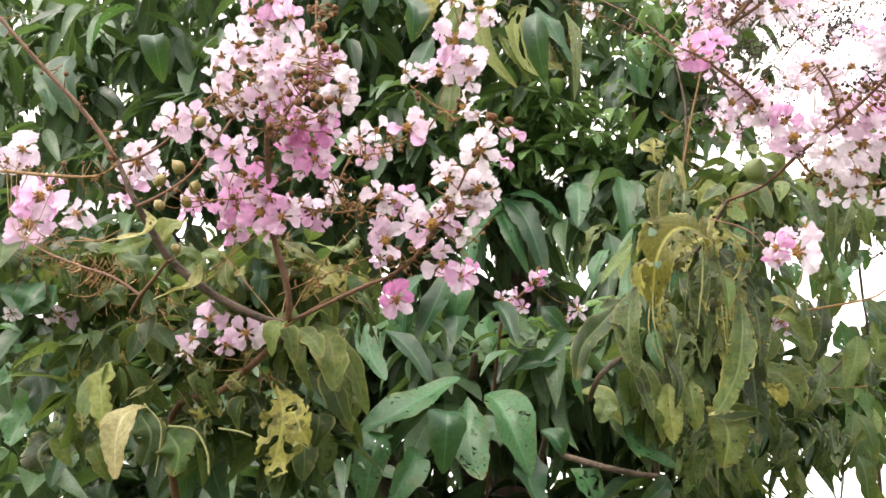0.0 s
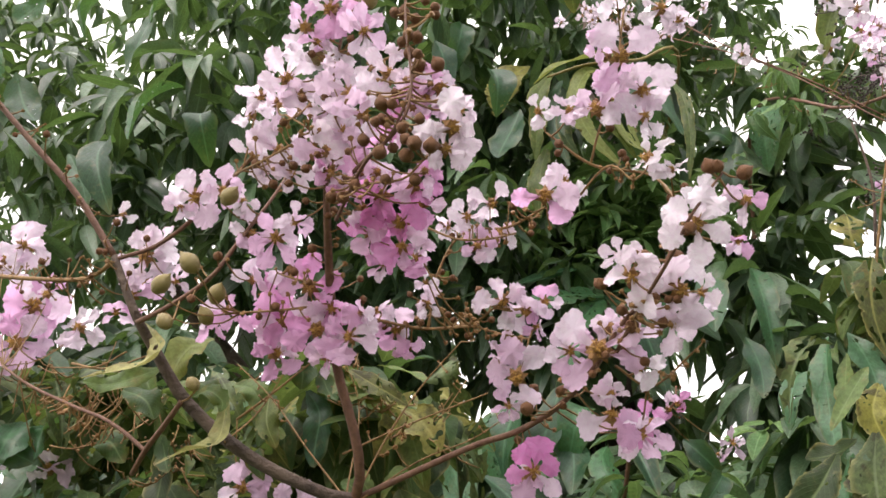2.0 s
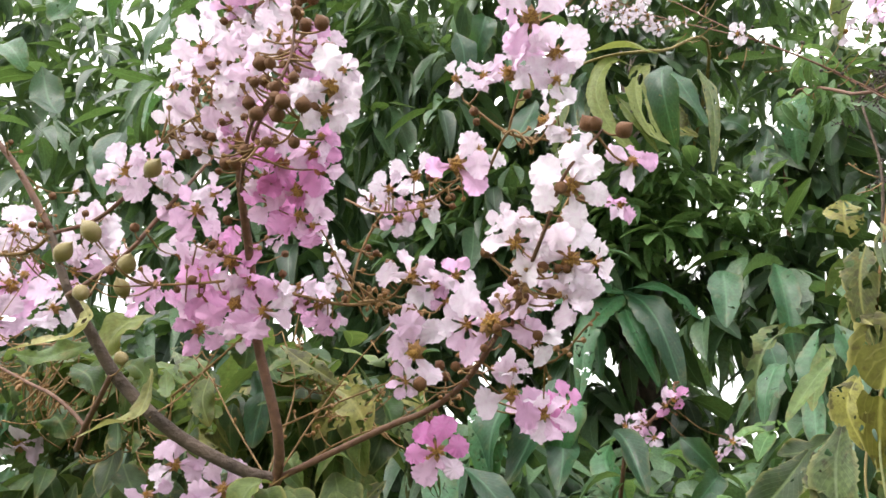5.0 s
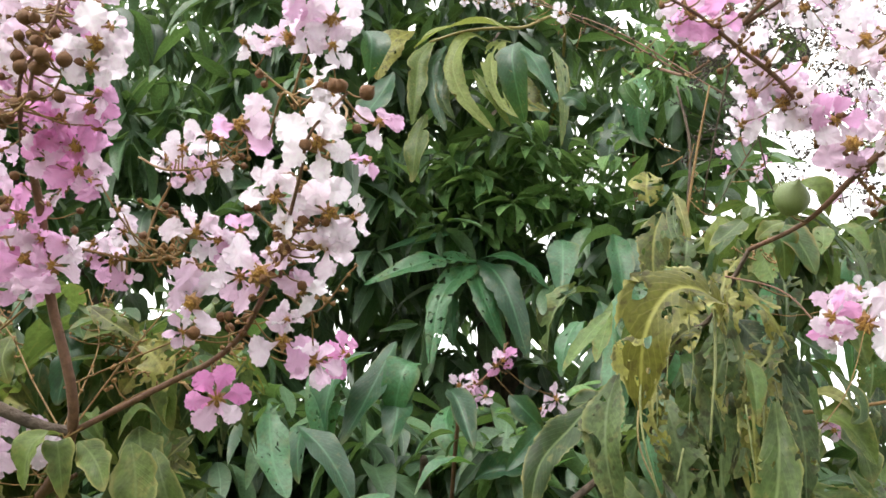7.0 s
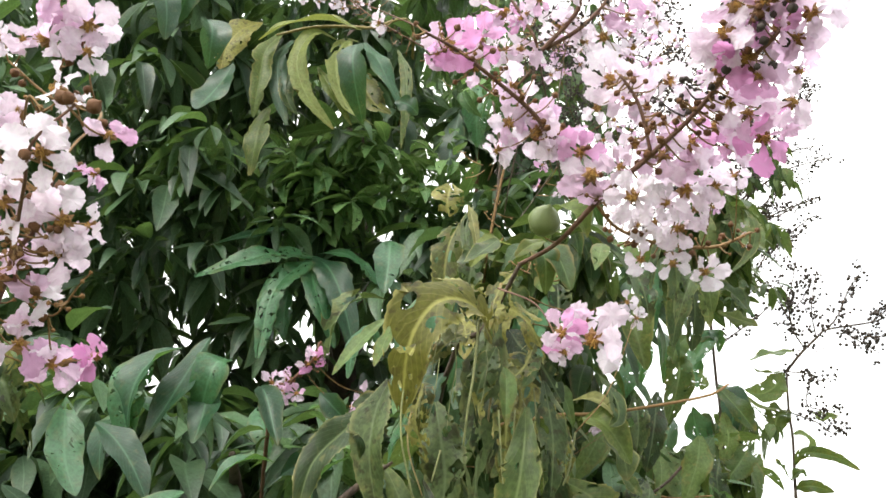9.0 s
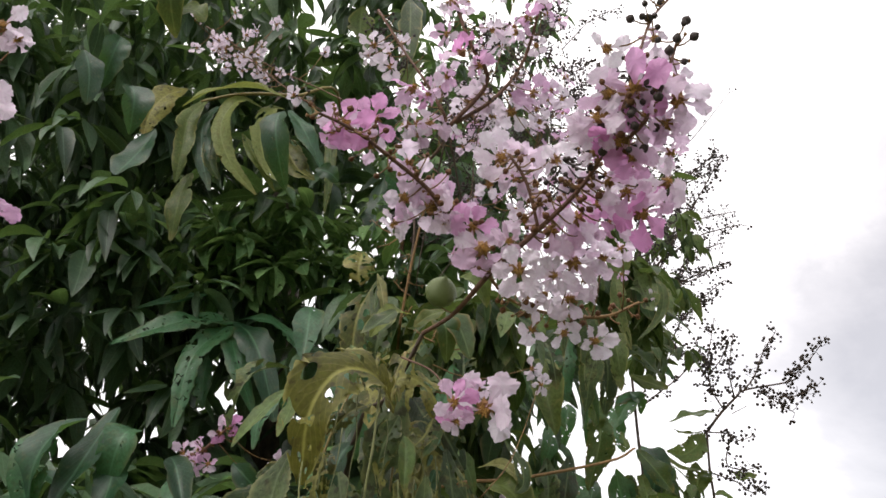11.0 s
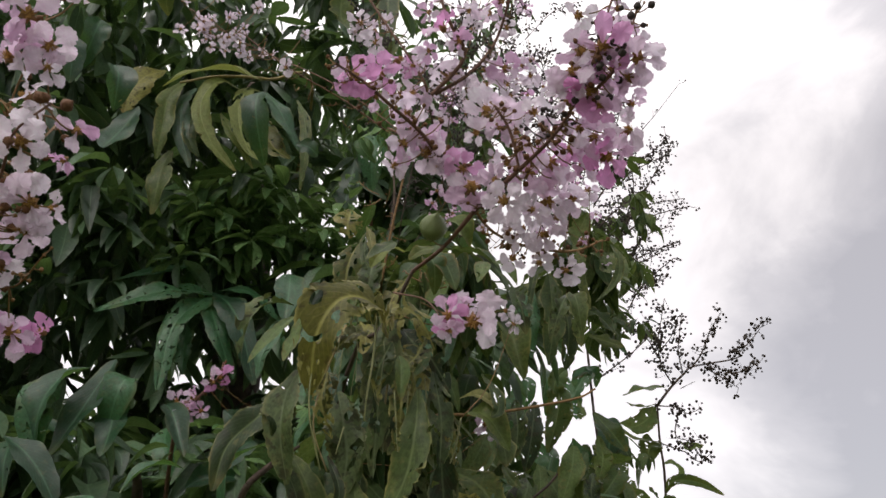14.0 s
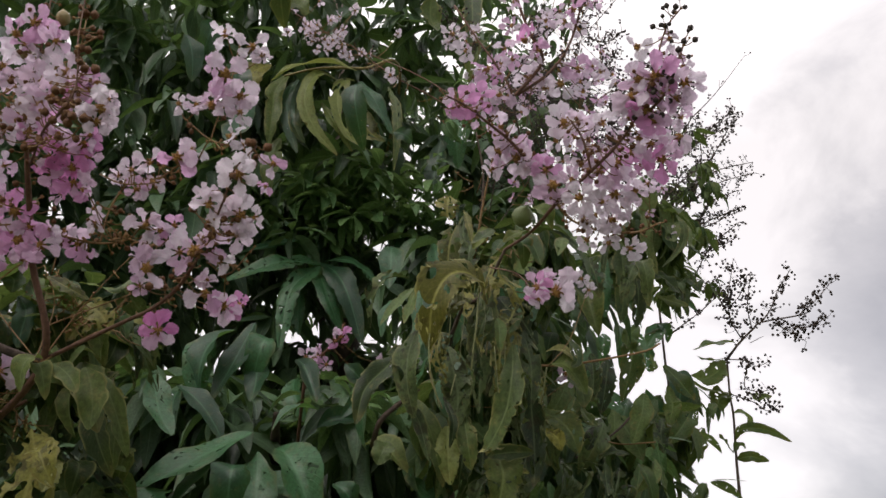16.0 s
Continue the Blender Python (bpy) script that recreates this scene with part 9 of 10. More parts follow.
# ---- small pink sprig low in the foliage ----
sprig = thing_at("flowering_shoot", (0.2, 3, 0), "slender crape myrtle sprig with small bright pink flowers", "flowering shrub", "crape myrtle shoots")
stem(sprig, [(0.2, 3, -0.03, 0.012), (0.2, 3, 1.2, 0.01), (0.2, 2.7, 1.8, 0.005), (0.2461, 2.35, 2.231, 0.0044), (0.2887, 2.3, 2.2846, 0.0033), (0.334, 2.28, 2.3294, 0.0028), (0.3413, 2.28, 2.3636, 0.0017)], TWIG, "stem")
flower(sprig, (0.34, 2.26, 2.324), 0.057, (-0.21, -0.67, -0.72), 0.1)
flower(sprig, (0.323, 2.27, 2.315), 0.044, (0.73, -0.68, -0.1), 0.2)
flower(sprig, (0.286, 2.3, 2.29), 0.061, (-0.88, -0.47, 0.02), 0.55)
flower(sprig, (0.275, 2.3, 2.265), 0.055, (0.41, -0.64, 0.65), 0.6)
flower(sprig, (0.25, 2.31, 2.287), 0.050, (0.61, -0.47, -0.63), 0.75)
flower(sprig, (0.302, 2.3, 2.263), 0.044, (-0.18, -0.98, 0.02), 0.5)
flower(sprig, (0.35, 2.27, 2.338), 0.038, (-0.14, -0.45, -0.88), 0.2)
flower(sprig, (0.44, 2.3, 2.26), 0.055, (0.09, -0.58, -0.81), 0.75)
flower(sprig, (0.413, 2.3, 2.238), 0.044, (0.96, -0.17, -0.21), 0.6)
spray(sprig, [(0.246, 2.35, 2.231, 0.004), (0.289, 2.3, 2.285, 0.003), (0.334, 2.28, 2.329, 0.003), (0.341, 2.28, 2.364, 0.002)], 14, 0.02, 0.006, "bud", 518)
stalks(sprig)

# ---- dry seed sprays against the sky ----
seedy = thing_at("crape_myrtle_tree", (1.95, 4, 0), "slender crape myrtle with dry dark seed capsules and sparse leaves", "tree")
stem(seedy, [(1.95, 4, -0.03, 0.03), (1.96, 3.95, 1.2, 0.016), (2.004, 3.84, 2.328, 0.0062)], BARK, "stem")
stem(seedy, [(1.7264, 3.3, 3.0698, 0.0035), (1.7808, 3.2, 3.2334, 0.0029), (1.9295, 3.2, 3.3121, 0.0018)], BARK, "twig")
seed_spray(seedy, [(1.726, 3.3, 3.07, 0.003), (1.781, 3.2, 3.233, 0.003), (1.929, 3.2, 3.312, 0.002)], 28, 0.04, 0.008, 626)
stem(seedy, [(1.7513, 3.2, 3.328, 0.0029), (1.9053, 3.3, 3.4675, 0.0025), (2.1838, 3.5, 3.6399, 0.0016)], BARK, "twig")
seed_spray(seedy, [(1.751, 3.2, 3.328, 0.003), (1.905, 3.3, 3.467, 0.002), (2.184, 3.5, 3.64, 0.002)], 30, 0.04, 0.008, 692)
stem(seedy, [(1.6375, 3, 3.3499, 0.0028), (1.714, 2.9, 3.4092, 0.0022), (1.7632, 2.8, 3.4277, 0.0013)], BARK, "twig")
seed_spray(seedy, [(1.638, 3, 3.35, 0.003), (1.714, 2.9, 3.409, 0.002), (1.763, 2.8, 3.428, 0.001)], 47, 0.04, 0.008, 137)
stem(seedy, [(1.6848, 3, 3.5215, 0.0023), (1.7643, 2.9, 3.5821, 0.0016), (1.8605, 2.8, 3.6908, 0.0009)], BARK, "twig")
seed_spray(seedy, [(1.685, 3, 3.521, 0.002), (1.764, 2.9, 3.582, 0.002), (1.86, 2.8, 3.691, 0.001)], 4, 0.04, 0.008, 664)
stem(seedy, [(1.7406, 3.3, 3.1633, 0.0029), (1.8624, 3.3, 3.2154, 0.0024), (1.9268, 3.3, 3.2543, 0.0014)], BARK, "twig")
seed_spray(seedy, [(1.741, 3.3, 3.163, 0.003), (1.862, 3.3, 3.215, 0.002), (1.927, 3.3, 3.254, 0.001)], 16, 0.04, 0.008, 342)
stem(seedy, [(1.6919, 3.2, 3.2296, 0.0034), (1.7459, 3.1, 3.392, 0.0023), (1.7068, 3, 3.523, 0.0017)], BARK, "twig")
seed_spray(seedy, [(1.692, 3.2, 3.23, 0.003), (1.746, 3.1, 3.392, 0.002), (1.707, 3, 3.523, 0.002)], 36, 0.04, 0.008, 11)
stem(seedy, [(1.528, 3, 3.0135, 0.0031), (1.655, 3, 3.191, 0.0022), (1.7486, 3, 3.3799, 0.0017)], BARK, "twig")
seed_spray(seedy, [(1.528, 3, 3.013, 0.003), (1.655, 3, 3.191, 0.002), (1.749, 3, 3.38, 0.002)], 36, 0.04, 0.008, 582)
stem(seedy, [(1.7488, 3.4, 2.9753, 0.0035), (1.7933, 3.3, 3.0719, 0.0023), (1.8729, 3.3, 3.1443, 0.0018)], BARK, "twig")
seed_spray(seedy, [(1.749, 3.4, 2.975, 0.004), (1.793, 3.3, 3.072, 0.002), (1.873, 3.3, 3.144, 0.002)], 30, 0.04, 0.008, 793)
stem(seedy, [(1.1696, 2.6, 3.5846, 0.003), (1.2421, 2.6, 3.5686, 0.002), (1.3036, 2.6, 3.621, 0.0014)], BARK, "twig")
seed_spray(seedy, [(1.17, 2.6, 3.585, 0.003), (1.242, 2.6, 3.569, 0.002), (1.304, 2.6, 3.621, 0.001)], 33, 0.04, 0.008, 513)
stem(seedy, [(1.107, 2.7, 3.4323, 0.003), (1.225, 2.7, 3.5095, 0.002), (1.3114, 2.7, 3.6105, 0.0015)], BARK, "twig")
seed_spray(seedy, [(1.107, 2.7, 3.432, 0.003), (1.225, 2.7, 3.51, 0.002), (1.311, 2.7, 3.611, 0.002)], 56, 0.04, 0.008, 770)
stem(seedy, [(1.1759, 2.7, 3.3717, 0.0029), (1.1527, 2.7, 3.5493, 0.002), (1.2068, 2.7, 3.7462, 0.0016)], BARK, "twig")
seed_spray(seedy, [(1.176, 2.7, 3.372, 0.003), (1.153, 2.7, 3.549, 0.002), (1.207, 2.7, 3.746, 0.002)], 56, 0.04, 0.008, 659)
stem(seedy, [(1.2132, 2.6, 3.659, 0.002), (1.3219, 2.6, 3.7923, 0.0015), (1.4175, 2.6, 3.8537, 0.001)], BARK, "twig")
seed_spray(seedy, [(1.213, 2.6, 3.659, 0.002), (1.322, 2.6, 3.792, 0.002), (1.417, 2.6, 3.854, 0.001)], 25, 0.04, 0.008, 840)
stem(seedy, [(1.0463, 2.7, 3.657, 0.002), (1.1298, 2.7, 3.763, 0.0021), (1.2859, 2.7, 3.9609, 0.0013)], BARK, "twig")
seed_spray(seedy, [(1.046, 2.7, 3.657, 0.002), (1.13, 2.7, 3.763, 0.002), (1.286, 2.7, 3.961, 0.001)], 36, 0.04, 0.008, 965)
stem(seedy, [(0.827, 2.8, 3.2656, 0.0029), (0.9784, 2.8, 3.4503, 0.002), (1.1098, 2.8, 3.4376, 0.0015)], BARK, "twig")
seed_spray(seedy, [(0.827, 2.8, 3.266, 0.003), (0.978, 2.8, 3.45, 0.002), (1.11, 2.8, 3.438, 0.002)], 56, 0.04, 0.008, 971)
stem(seedy, [(1.1929, 2.8, 3.2887, 0.003), (1.3253, 2.8, 3.4768, 0.0021), (1.2818, 2.8, 3.6397, 0.0016)], BARK, "twig")
seed_spray(seedy, [(1.193, 2.8, 3.289, 0.003), (1.325, 2.8, 3.477, 0.002), (1.282, 2.8, 3.64, 0.002)], 56, 0.04, 0.008, 795)
stem(broad, [(0.655, 1.9, 2.121, 0.0032), (0.757, 1.97, 2.155, 0.003), (0.85, 2.0, 2.168, 0.0028), (1.017, 2.02, 2.203, 0.0024), (1.072, 2.04, 2.231, 0.002)], STALK, "branch")
bent_leaf(broad, YELLOW, [(0.768, 1.9, 2.161), (0.799, 1.86, 2.155), (0.824, 1.85, 2.124), (0.837, 1.86, 2.077)], 0.019, 10, 0, 0.7, 0.3)
bent_leaf(broad, OLIVE, [(0.757, 1.94, 2.05), (0.788, 1.9, 2.022), (0.809, 1.88, 1.988), (0.819, 1.88, 1.95)], 0.060, 0, 0.14, 0.5, 0.3, 1.2)
bent_leaf(broad, ARCH, [(0.758, 1.9, 2.003), (0.777, 1.87, 1.979), (0.783, 1.87, 1.953)], 0.032, 10, 0.1, 0.5, 0.3, 1.2)
bent_leaf(broad, EATEN, [(0.926, 2.1, 2.227), (0.918, 2.07, 2.161), (0.908, 2.07, 2.104)], 0.043, 10, 0.16, 0.5, 0.3, 1.2)
bent_leaf(broad, EATEN, [(0.997, 2.2, 2.257), (0.973, 2.17, 2.174), (0.954, 2.17, 2.102)], 0.050, -10, 0.12, 0.5, 0.3, 1.2)
bent_leaf(broad, CRAPE, [(1.385, 3.2, 2.675), (1.37, 3.16, 2.557), (1.31, 3.14, 2.395)], 0.084, 10, 0.08, 0.5, 0.3, 1.2)
bent_leaf(broad, CRAPE, [(1.424, 3.2, 2.707), (1.37, 3.16, 2.649), (1.351, 3.15, 2.598)], 0.073, -20, 0.05, 0.5, 0.3)
bent_leaf(broad, OLIVE, [(1.421, 3.2, 2.617), (1.399, 3.17, 2.541), (1.379, 3.17, 2.473)], 0.044, 0, 0.1, 0.5, 0.3)
bent_leaf(broad, CRAPE, [(1.491, 3.3, 2.626), (1.491, 3.28, 2.577), (1.479, 3.28, 2.548)], 0.034, 0, 0.2, 0.5, 0.3)
bent_leaf(broad, PALE_GREEN, [(1.249, 2.62, 2.26), (1.192, 2.58, 2.183), (1.143, 2.58, 2.12)], 0.060, 0, 0.05, 0.5, 0.3)
bent_leaf(broad, PALE_GREEN, [(1.214, 2.9, 2.294), (1.215, 2.87, 2.22), (1.196, 2.87, 2.143)], 0.042, 0, 0.05, 0.5, 0.3)
bent_leaf(broad, CRAPE, [(1.428, 3.0, 2.485), (1.464, 2.96, 2.41), (1.504, 2.96, 2.352)], 0.071, 0, 0.05, 0.5, 0.3)
bent_leaf(broad, CRAPE, [(1.433, 3.0, 2.411), (1.427, 2.97, 2.33), (1.402, 2.97, 2.26)], 0.058, 0, 0.12, 0.5, 0.3)
bent_leaf(broad, CRAPE, [(1.499, 3.0, 2.319), (1.446, 2.97, 2.259), (1.398, 2.97, 2.208)], 0.085, 0, 0.16, 0.5, 0.3, 1.2)
bent_leaf(broad, EATEN, [(1.293, 2.7, 2.225), (1.268, 2.67, 2.172), (1.271, 2.67, 2.113)], 0.060, 0, 0.3, 0.4, 0.4, 1.2)
bent_leaf(broad, EATEN, [(0.988, 2.3, 2.111), (0.957, 2.27, 2.068), (0.922, 2.27, 2.021)], 0.048, 0, 0.22, 0.5, 0.3, 1.2)
bent_leaf(broad, OLIVE, [(0.89, 2.1, 2.101), (0.897, 2.07, 2.065), (0.931, 2.07, 2.035)], 0.024, 0, 0.12, 0.5, 0.3)
bent_leaf(broad, OLIVE, [(1.05, 2.3, 2.035), (1.004, 2.27, 2.034), (0.965, 2.27, 2.022)], 0.031, 0, 0.05, 0.5, 0.3)
bent_leaf(broad, LACE, [(0.728, 1.82, 2.139), (0.734, 1.8, 2.075), (0.737, 1.8, 2.024)], 0.032, 0, 0.3, 0.4, 0.4, 1.2)
bent_leaf(broad, EATEN, [(0.855, 2.24, 2.246), (0.835, 2.22, 2.183), (0.847, 2.22, 2.134)], 0.065, 0, 0.1, 0.4, 0.3)
stem(broad, [(1.05, 2.5, 2.112, 0.0018), (1.102, 2.5, 2.103, 0.0018), (1.19, 2.5, 2.109, 0.0018)], STALK, "twig")
stem(broad, [(1.141, 2.4, 2.203, 0.003), (1.092, 2.4, 2.149, 0.003), (1.047, 2.4, 2.11, 0.003), (0.941, 2.4, 2.047, 0.003)], BARK, "twig")
stem(seedy, [(1.7, 3.9, 1.4, 0.012), (1.6532, 3.6, 2.4352, 0.0058), (1.6586, 3.6, 2.6859, 0.0056), (1.6668, 3.6, 2.9571, 0.0049), (1.6612, 3.6, 3.0044, 0.0034)], BARK, "branch")
leaf(seedy, "mango", (1.666, 3.6, 2.864), (1.553, 3.55, 2.714), 0.078, 0)
leaf(seedy, "mango", (1.643, 3.6, 2.864), (1.69, 3.6, 2.785), 0.062, 0)
leaf(seedy, "mango", (1.535, 3.5, 2.785), (1.455, 3.45, 2.583), 0.062, 0)
leaf(seedy, "mango", (1.43, 3.5, 2.828), (1.417, 3.45, 2.623), 0.059, 0)
leaf(seedy, "mango", (1.372, 3.5, 2.784), (1.322, 3.45, 2.603), 0.066, 0)
leaf(seedy, "mango", (1.609, 3.6, 2.773), (1.565, 3.55, 2.629), 0.048, 0)
leaf(seedy, "mango", (1.66, 3.6, 2.643), (1.712, 3.5, 2.494), 0.099, 0)
leaf(seedy, "mango", (1.658, 3.6, 2.981), (1.819, 3.55, 2.918), 0.063, 1)
leaf(seedy, "mango", (1.289, 3.4, 2.71), (1.222, 3.35, 2.519), 0.066, 0)
leaf(seedy, "mango", (1.673, 3.6, 2.579), (1.64, 3.5, 2.435), 0.098, 0)
leaf(seedy, "mango", (1.622, 3.6, 2.473), (1.462, 3.5, 2.234), 0.089, 0)
leaf(seedy, "mango", (1.558, 3.6, 2.574), (1.61, 3.55, 2.385), 0.114, 0)
leaf(seedy, "mango", (1.773, 3.5, 2.98), (1.578, 3.45, 2.911), 0.071, 20)
leaf(seedy, "mango", (1.448, 3.5, 2.508), (1.372, 3.45, 2.289), 0.073, 0)
leaf(seedy, "mango", (1.323, 3.4, 2.521), (1.313, 3.35, 2.361), 0.088, 0)
leaf(seedy, "mango", (1.664, 3.6, 2.515), (1.692, 3.55, 2.406), 0.076, 25)
leaf(seedy, "crape", (2.08, 3.8, 3.006), (2.001, 3.8, 3.102), 0.060, 33)
stem(seedy, [(1.519, 2.9, 3.019, 0.0030), (1.643, 2.85, 3.201, 0.0022), (1.785, 2.8, 3.424, 0.0014)], BARK, "twig")
seed_spray(seedy, [(1.519, 2.9, 3.019, 0.0030), (1.643, 2.85, 3.201, 0.0022), (1.785, 2.8, 3.424, 0.0014)], 60, 0.04, 0.0085, 700)
stem(seedy, [(1.579, 2.95, 3.094, 0.0030), (1.709, 2.92, 3.177, 0.0022), (1.855, 2.9, 3.215, 0.0014)], BARK, "twig")
seed_spray(seedy, [(1.579, 2.95, 3.094, 0.0030), (1.709, 2.92, 3.177, 0.0022), (1.855, 2.9, 3.215, 0.0014)], 36, 0.035, 0.0085, 701)
stem(seedy, [(1.581, 2.9, 3.301, 0.0030), (1.68, 2.88, 3.356, 0.0022), (1.795, 2.86, 3.412, 0.0014)], BARK, "twig")
seed_spray(seedy, [(1.581, 2.9, 3.301, 0.0030), (1.68, 2.88, 3.356, 0.0022), (1.795, 2.86, 3.412, 0.0014)], 36, 0.035, 0.0085, 702)
stem(seedy, [(1.63, 3.0, 3.032, 0.0030), (1.725, 2.98, 3.071, 0.0022), (1.808, 2.96, 3.099, 0.0014)], BARK, "twig")
seed_spray(seedy, [(1.63, 3.0, 3.032, 0.0030), (1.725, 2.98, 3.071, 0.0022), (1.808, 2.96, 3.099, 0.0014)], 26, 0.03, 0.0085, 703)
stem(seedy, [(1.63, 3.0, 2.897, 0.0030), (1.697, 2.98, 2.967, 0.0022), (1.786, 2.96, 3.035, 0.0014)], BARK, "twig")
seed_spray(seedy, [(1.63, 3.0, 2.897, 0.0030), (1.697, 2.98, 2.967, 0.0022), (1.786, 2.96, 3.035, 0.0014)], 30, 0.03, 0.0085, 704)
stem(seedy, [(1.453, 2.7, 3.253, 0.0030), (1.512, 2.68, 3.359, 0.0022), (1.551, 2.66, 3.468, 0.0014)], BARK, "twig")
seed_spray(seedy, [(1.453, 2.7, 3.253, 0.0030), (1.512, 2.68, 3.359, 0.0022), (1.551, 2.66, 3.468, 0.0014)], 40, 0.04, 0.0085, 705)
stem(seedy, [(1.409, 2.7, 3.072, 0.0030), (1.474, 2.68, 3.172, 0.0022), (1.536, 2.66, 3.299, 0.0014)], BARK, "twig")
seed_spray(seedy, [(1.409, 2.7, 3.072, 0.0030), (1.474, 2.68, 3.172, 0.0022), (1.536, 2.66, 3.299, 0.0014)], 46, 0.045, 0.0085, 706)
stem(seedy, [(1.372, 2.7, 2.944, 0.0030), (1.451, 2.7, 3.031, 0.0022), (1.539, 2.7, 3.101, 0.0014)], BARK, "twig")
seed_spray(seedy, [(1.372, 2.7, 2.944, 0.0030), (1.451, 2.7, 3.031, 0.0022), (1.539, 2.7, 3.101, 0.0014)], 46, 0.045, 0.0085, 707)
stem(seedy, [(1.513, 2.9, 2.909, 0.0030), (1.584, 2.9, 2.977, 0.0022), (1.665, 2.9, 3.093, 0.0014)], BARK, "twig")
seed_spray(seedy, [(1.513, 2.9, 2.909, 0.0030), (1.584, 2.9, 2.977, 0.0022), (1.665, 2.9, 3.093, 0.0014)], 46, 0.045, 0.0085, 708)
stem(seedy, [(2.004, 3.84, 2.328, 0.0060), (2.025, 3.84, 2.515, 0.0055), (2.022, 3.83, 2.622, 0.0050), (2.033, 3.82, 2.778, 0.0045)], BARK, "twig")
stem(seedy, [(2.033, 3.82, 2.778, 0.0062), (2.105, 3.82, 2.856, 0.0056), (2.185, 3.82, 2.926, 0.0049), (2.235, 3.82, 2.96, 0.0043), (2.419, 3.82, 2.995, 0.0036), (2.486, 3.82, 3.019, 0.0030)], BARK, "twig")
stem(seedy, [(2.236, 3.82, 2.965, 0.0040), (2.279, 3.8, 3.018, 0.0032), (2.34, 3.8, 3.125, 0.0023), (2.42, 3.8, 3.225, 0.0015)], BARK, "twig")
seed_spray(seedy, [(2.236, 3.82, 2.965, 0.0040), (2.279, 3.8, 3.018, 0.0032), (2.34, 3.8, 3.125, 0.0023), (2.42, 3.8, 3.225, 0.0015)], 28, 0.04, 0.0135, 931)
stem(seedy, [(2.419, 3.82, 2.995, 0.0030), (2.474, 3.8, 3.035, 0.0025), (2.551, 3.8, 3.102, 0.0020), (2.627, 3.8, 3.181, 0.0015)], BARK, "twig")
seed_spray(seedy, [(2.419, 3.82, 2.995, 0.0030), (2.474, 3.8, 3.035, 0.0025), (2.551, 3.8, 3.102, 0.0020), (2.627, 3.8, 3.181, 0.0015)], 30, 0.04, 0.0135, 932)
stem(seedy, [(2.287, 3.82, 2.958, 0.0030), (2.341, 3.8, 2.91, 0.0023), (2.419, 3.8, 2.858, 0.0015)], BARK, "twig")
seed_spray(seedy, [(2.287, 3.82, 2.958, 0.0030), (2.341, 3.8, 2.91, 0.0023), (2.419, 3.8, 2.858, 0.0015)], 21, 0.04, 0.0135, 933)
stem(seedy, [(2.377, 3.82, 2.932, 0.0030), (2.456, 3.8, 2.934, 0.0023), (2.55, 3.8, 2.981, 0.0015)], BARK, "twig")
seed_spray(seedy, [(2.377, 3.82, 2.932, 0.0030), (2.456, 3.8, 2.934, 0.0023), (2.55, 3.8, 2.981, 0.0015)], 25, 0.04, 0.0135, 934)
stem(seedy, [(2.18, 3.82, 2.926, 0.0030), (2.157, 3.78, 3.008, 0.0025), (2.165, 3.76, 3.082, 0.0020), (2.193, 3.75, 3.184, 0.0015)], BARK, "twig")
seed_spray(seedy, [(2.18, 3.82, 2.926, 0.0030), (2.157, 3.78, 3.008, 0.0025), (2.165, 3.76, 3.082, 0.0020), (2.193, 3.75, 3.184, 0.0015)], 17, 0.04, 0.0135, 935)
stem(seedy, [(2.122, 3.82, 2.875, 0.0035), (2.066, 3.78, 2.952, 0.0030), (2.052, 3.74, 3.043, 0.0025), (2.076, 3.72, 3.145, 0.0020), (2.097, 3.7, 3.234, 0.0015)], BARK, "twig")
seed_spray(seedy, [(2.122, 3.82, 2.875, 0.0035), (2.066, 3.78, 2.952, 0.0030), (2.052, 3.74, 3.043, 0.0025), (2.076, 3.72, 3.145, 0.0020), (2.097, 3.7, 3.234, 0.0015)], 38, 0.05, 0.0135, 936)
stem(seedy, [(2.068, 3.78, 2.966, 0.0030), (2.012, 3.74, 3.037, 0.0025), (1.949, 3.7, 3.073, 0.0020), (1.887, 3.68, 3.09, 0.0015)], BARK, "twig")
seed_spray(seedy, [(2.068, 3.78, 2.966, 0.0030), (2.012, 3.74, 3.037, 0.0025), (1.949, 3.7, 3.073, 0.0020), (1.887, 3.68, 3.09, 0.0015)], 25, 0.05, 0.0135, 937)
stem(seedy, [(2.053, 3.76, 2.998, 0.0025), (2.119, 3.74, 3.072, 0.0020), (2.159, 3.72, 3.158, 0.0015)], BARK, "twig")
seed_spray(seedy, [(2.053, 3.76, 2.998, 0.0025), (2.119, 3.74, 3.072, 0.0020), (2.159, 3.72, 3.158, 0.0015)], 17, 0.04, 0.0135, 938)
stem(seedy, [(1.699, 3.62, 2.818, 0.0035), (1.781, 3.64, 2.879, 0.0030), (1.884, 3.66, 2.954, 0.0025), (1.991, 3.68, 3.054, 0.0020), (1.992, 3.68, 3.125, 0.0015)], BARK, "twig")
seed_spray(seedy, [(1.699, 3.62, 2.818, 0.0035), (1.781, 3.64, 2.879, 0.0030), (1.884, 3.66, 2.954, 0.0025), (1.991, 3.68, 3.054, 0.0020), (1.992, 3.68, 3.125, 0.0015)], 23, 0.045, 0.0135, 939)
stem(seedy, [(2.033, 3.82, 2.778, 0.0030), (2.129, 3.82, 2.771, 0.0025), (2.166, 3.82, 2.745, 0.0020), (2.229, 3.82, 2.766, 0.0015)], BARK, "twig")
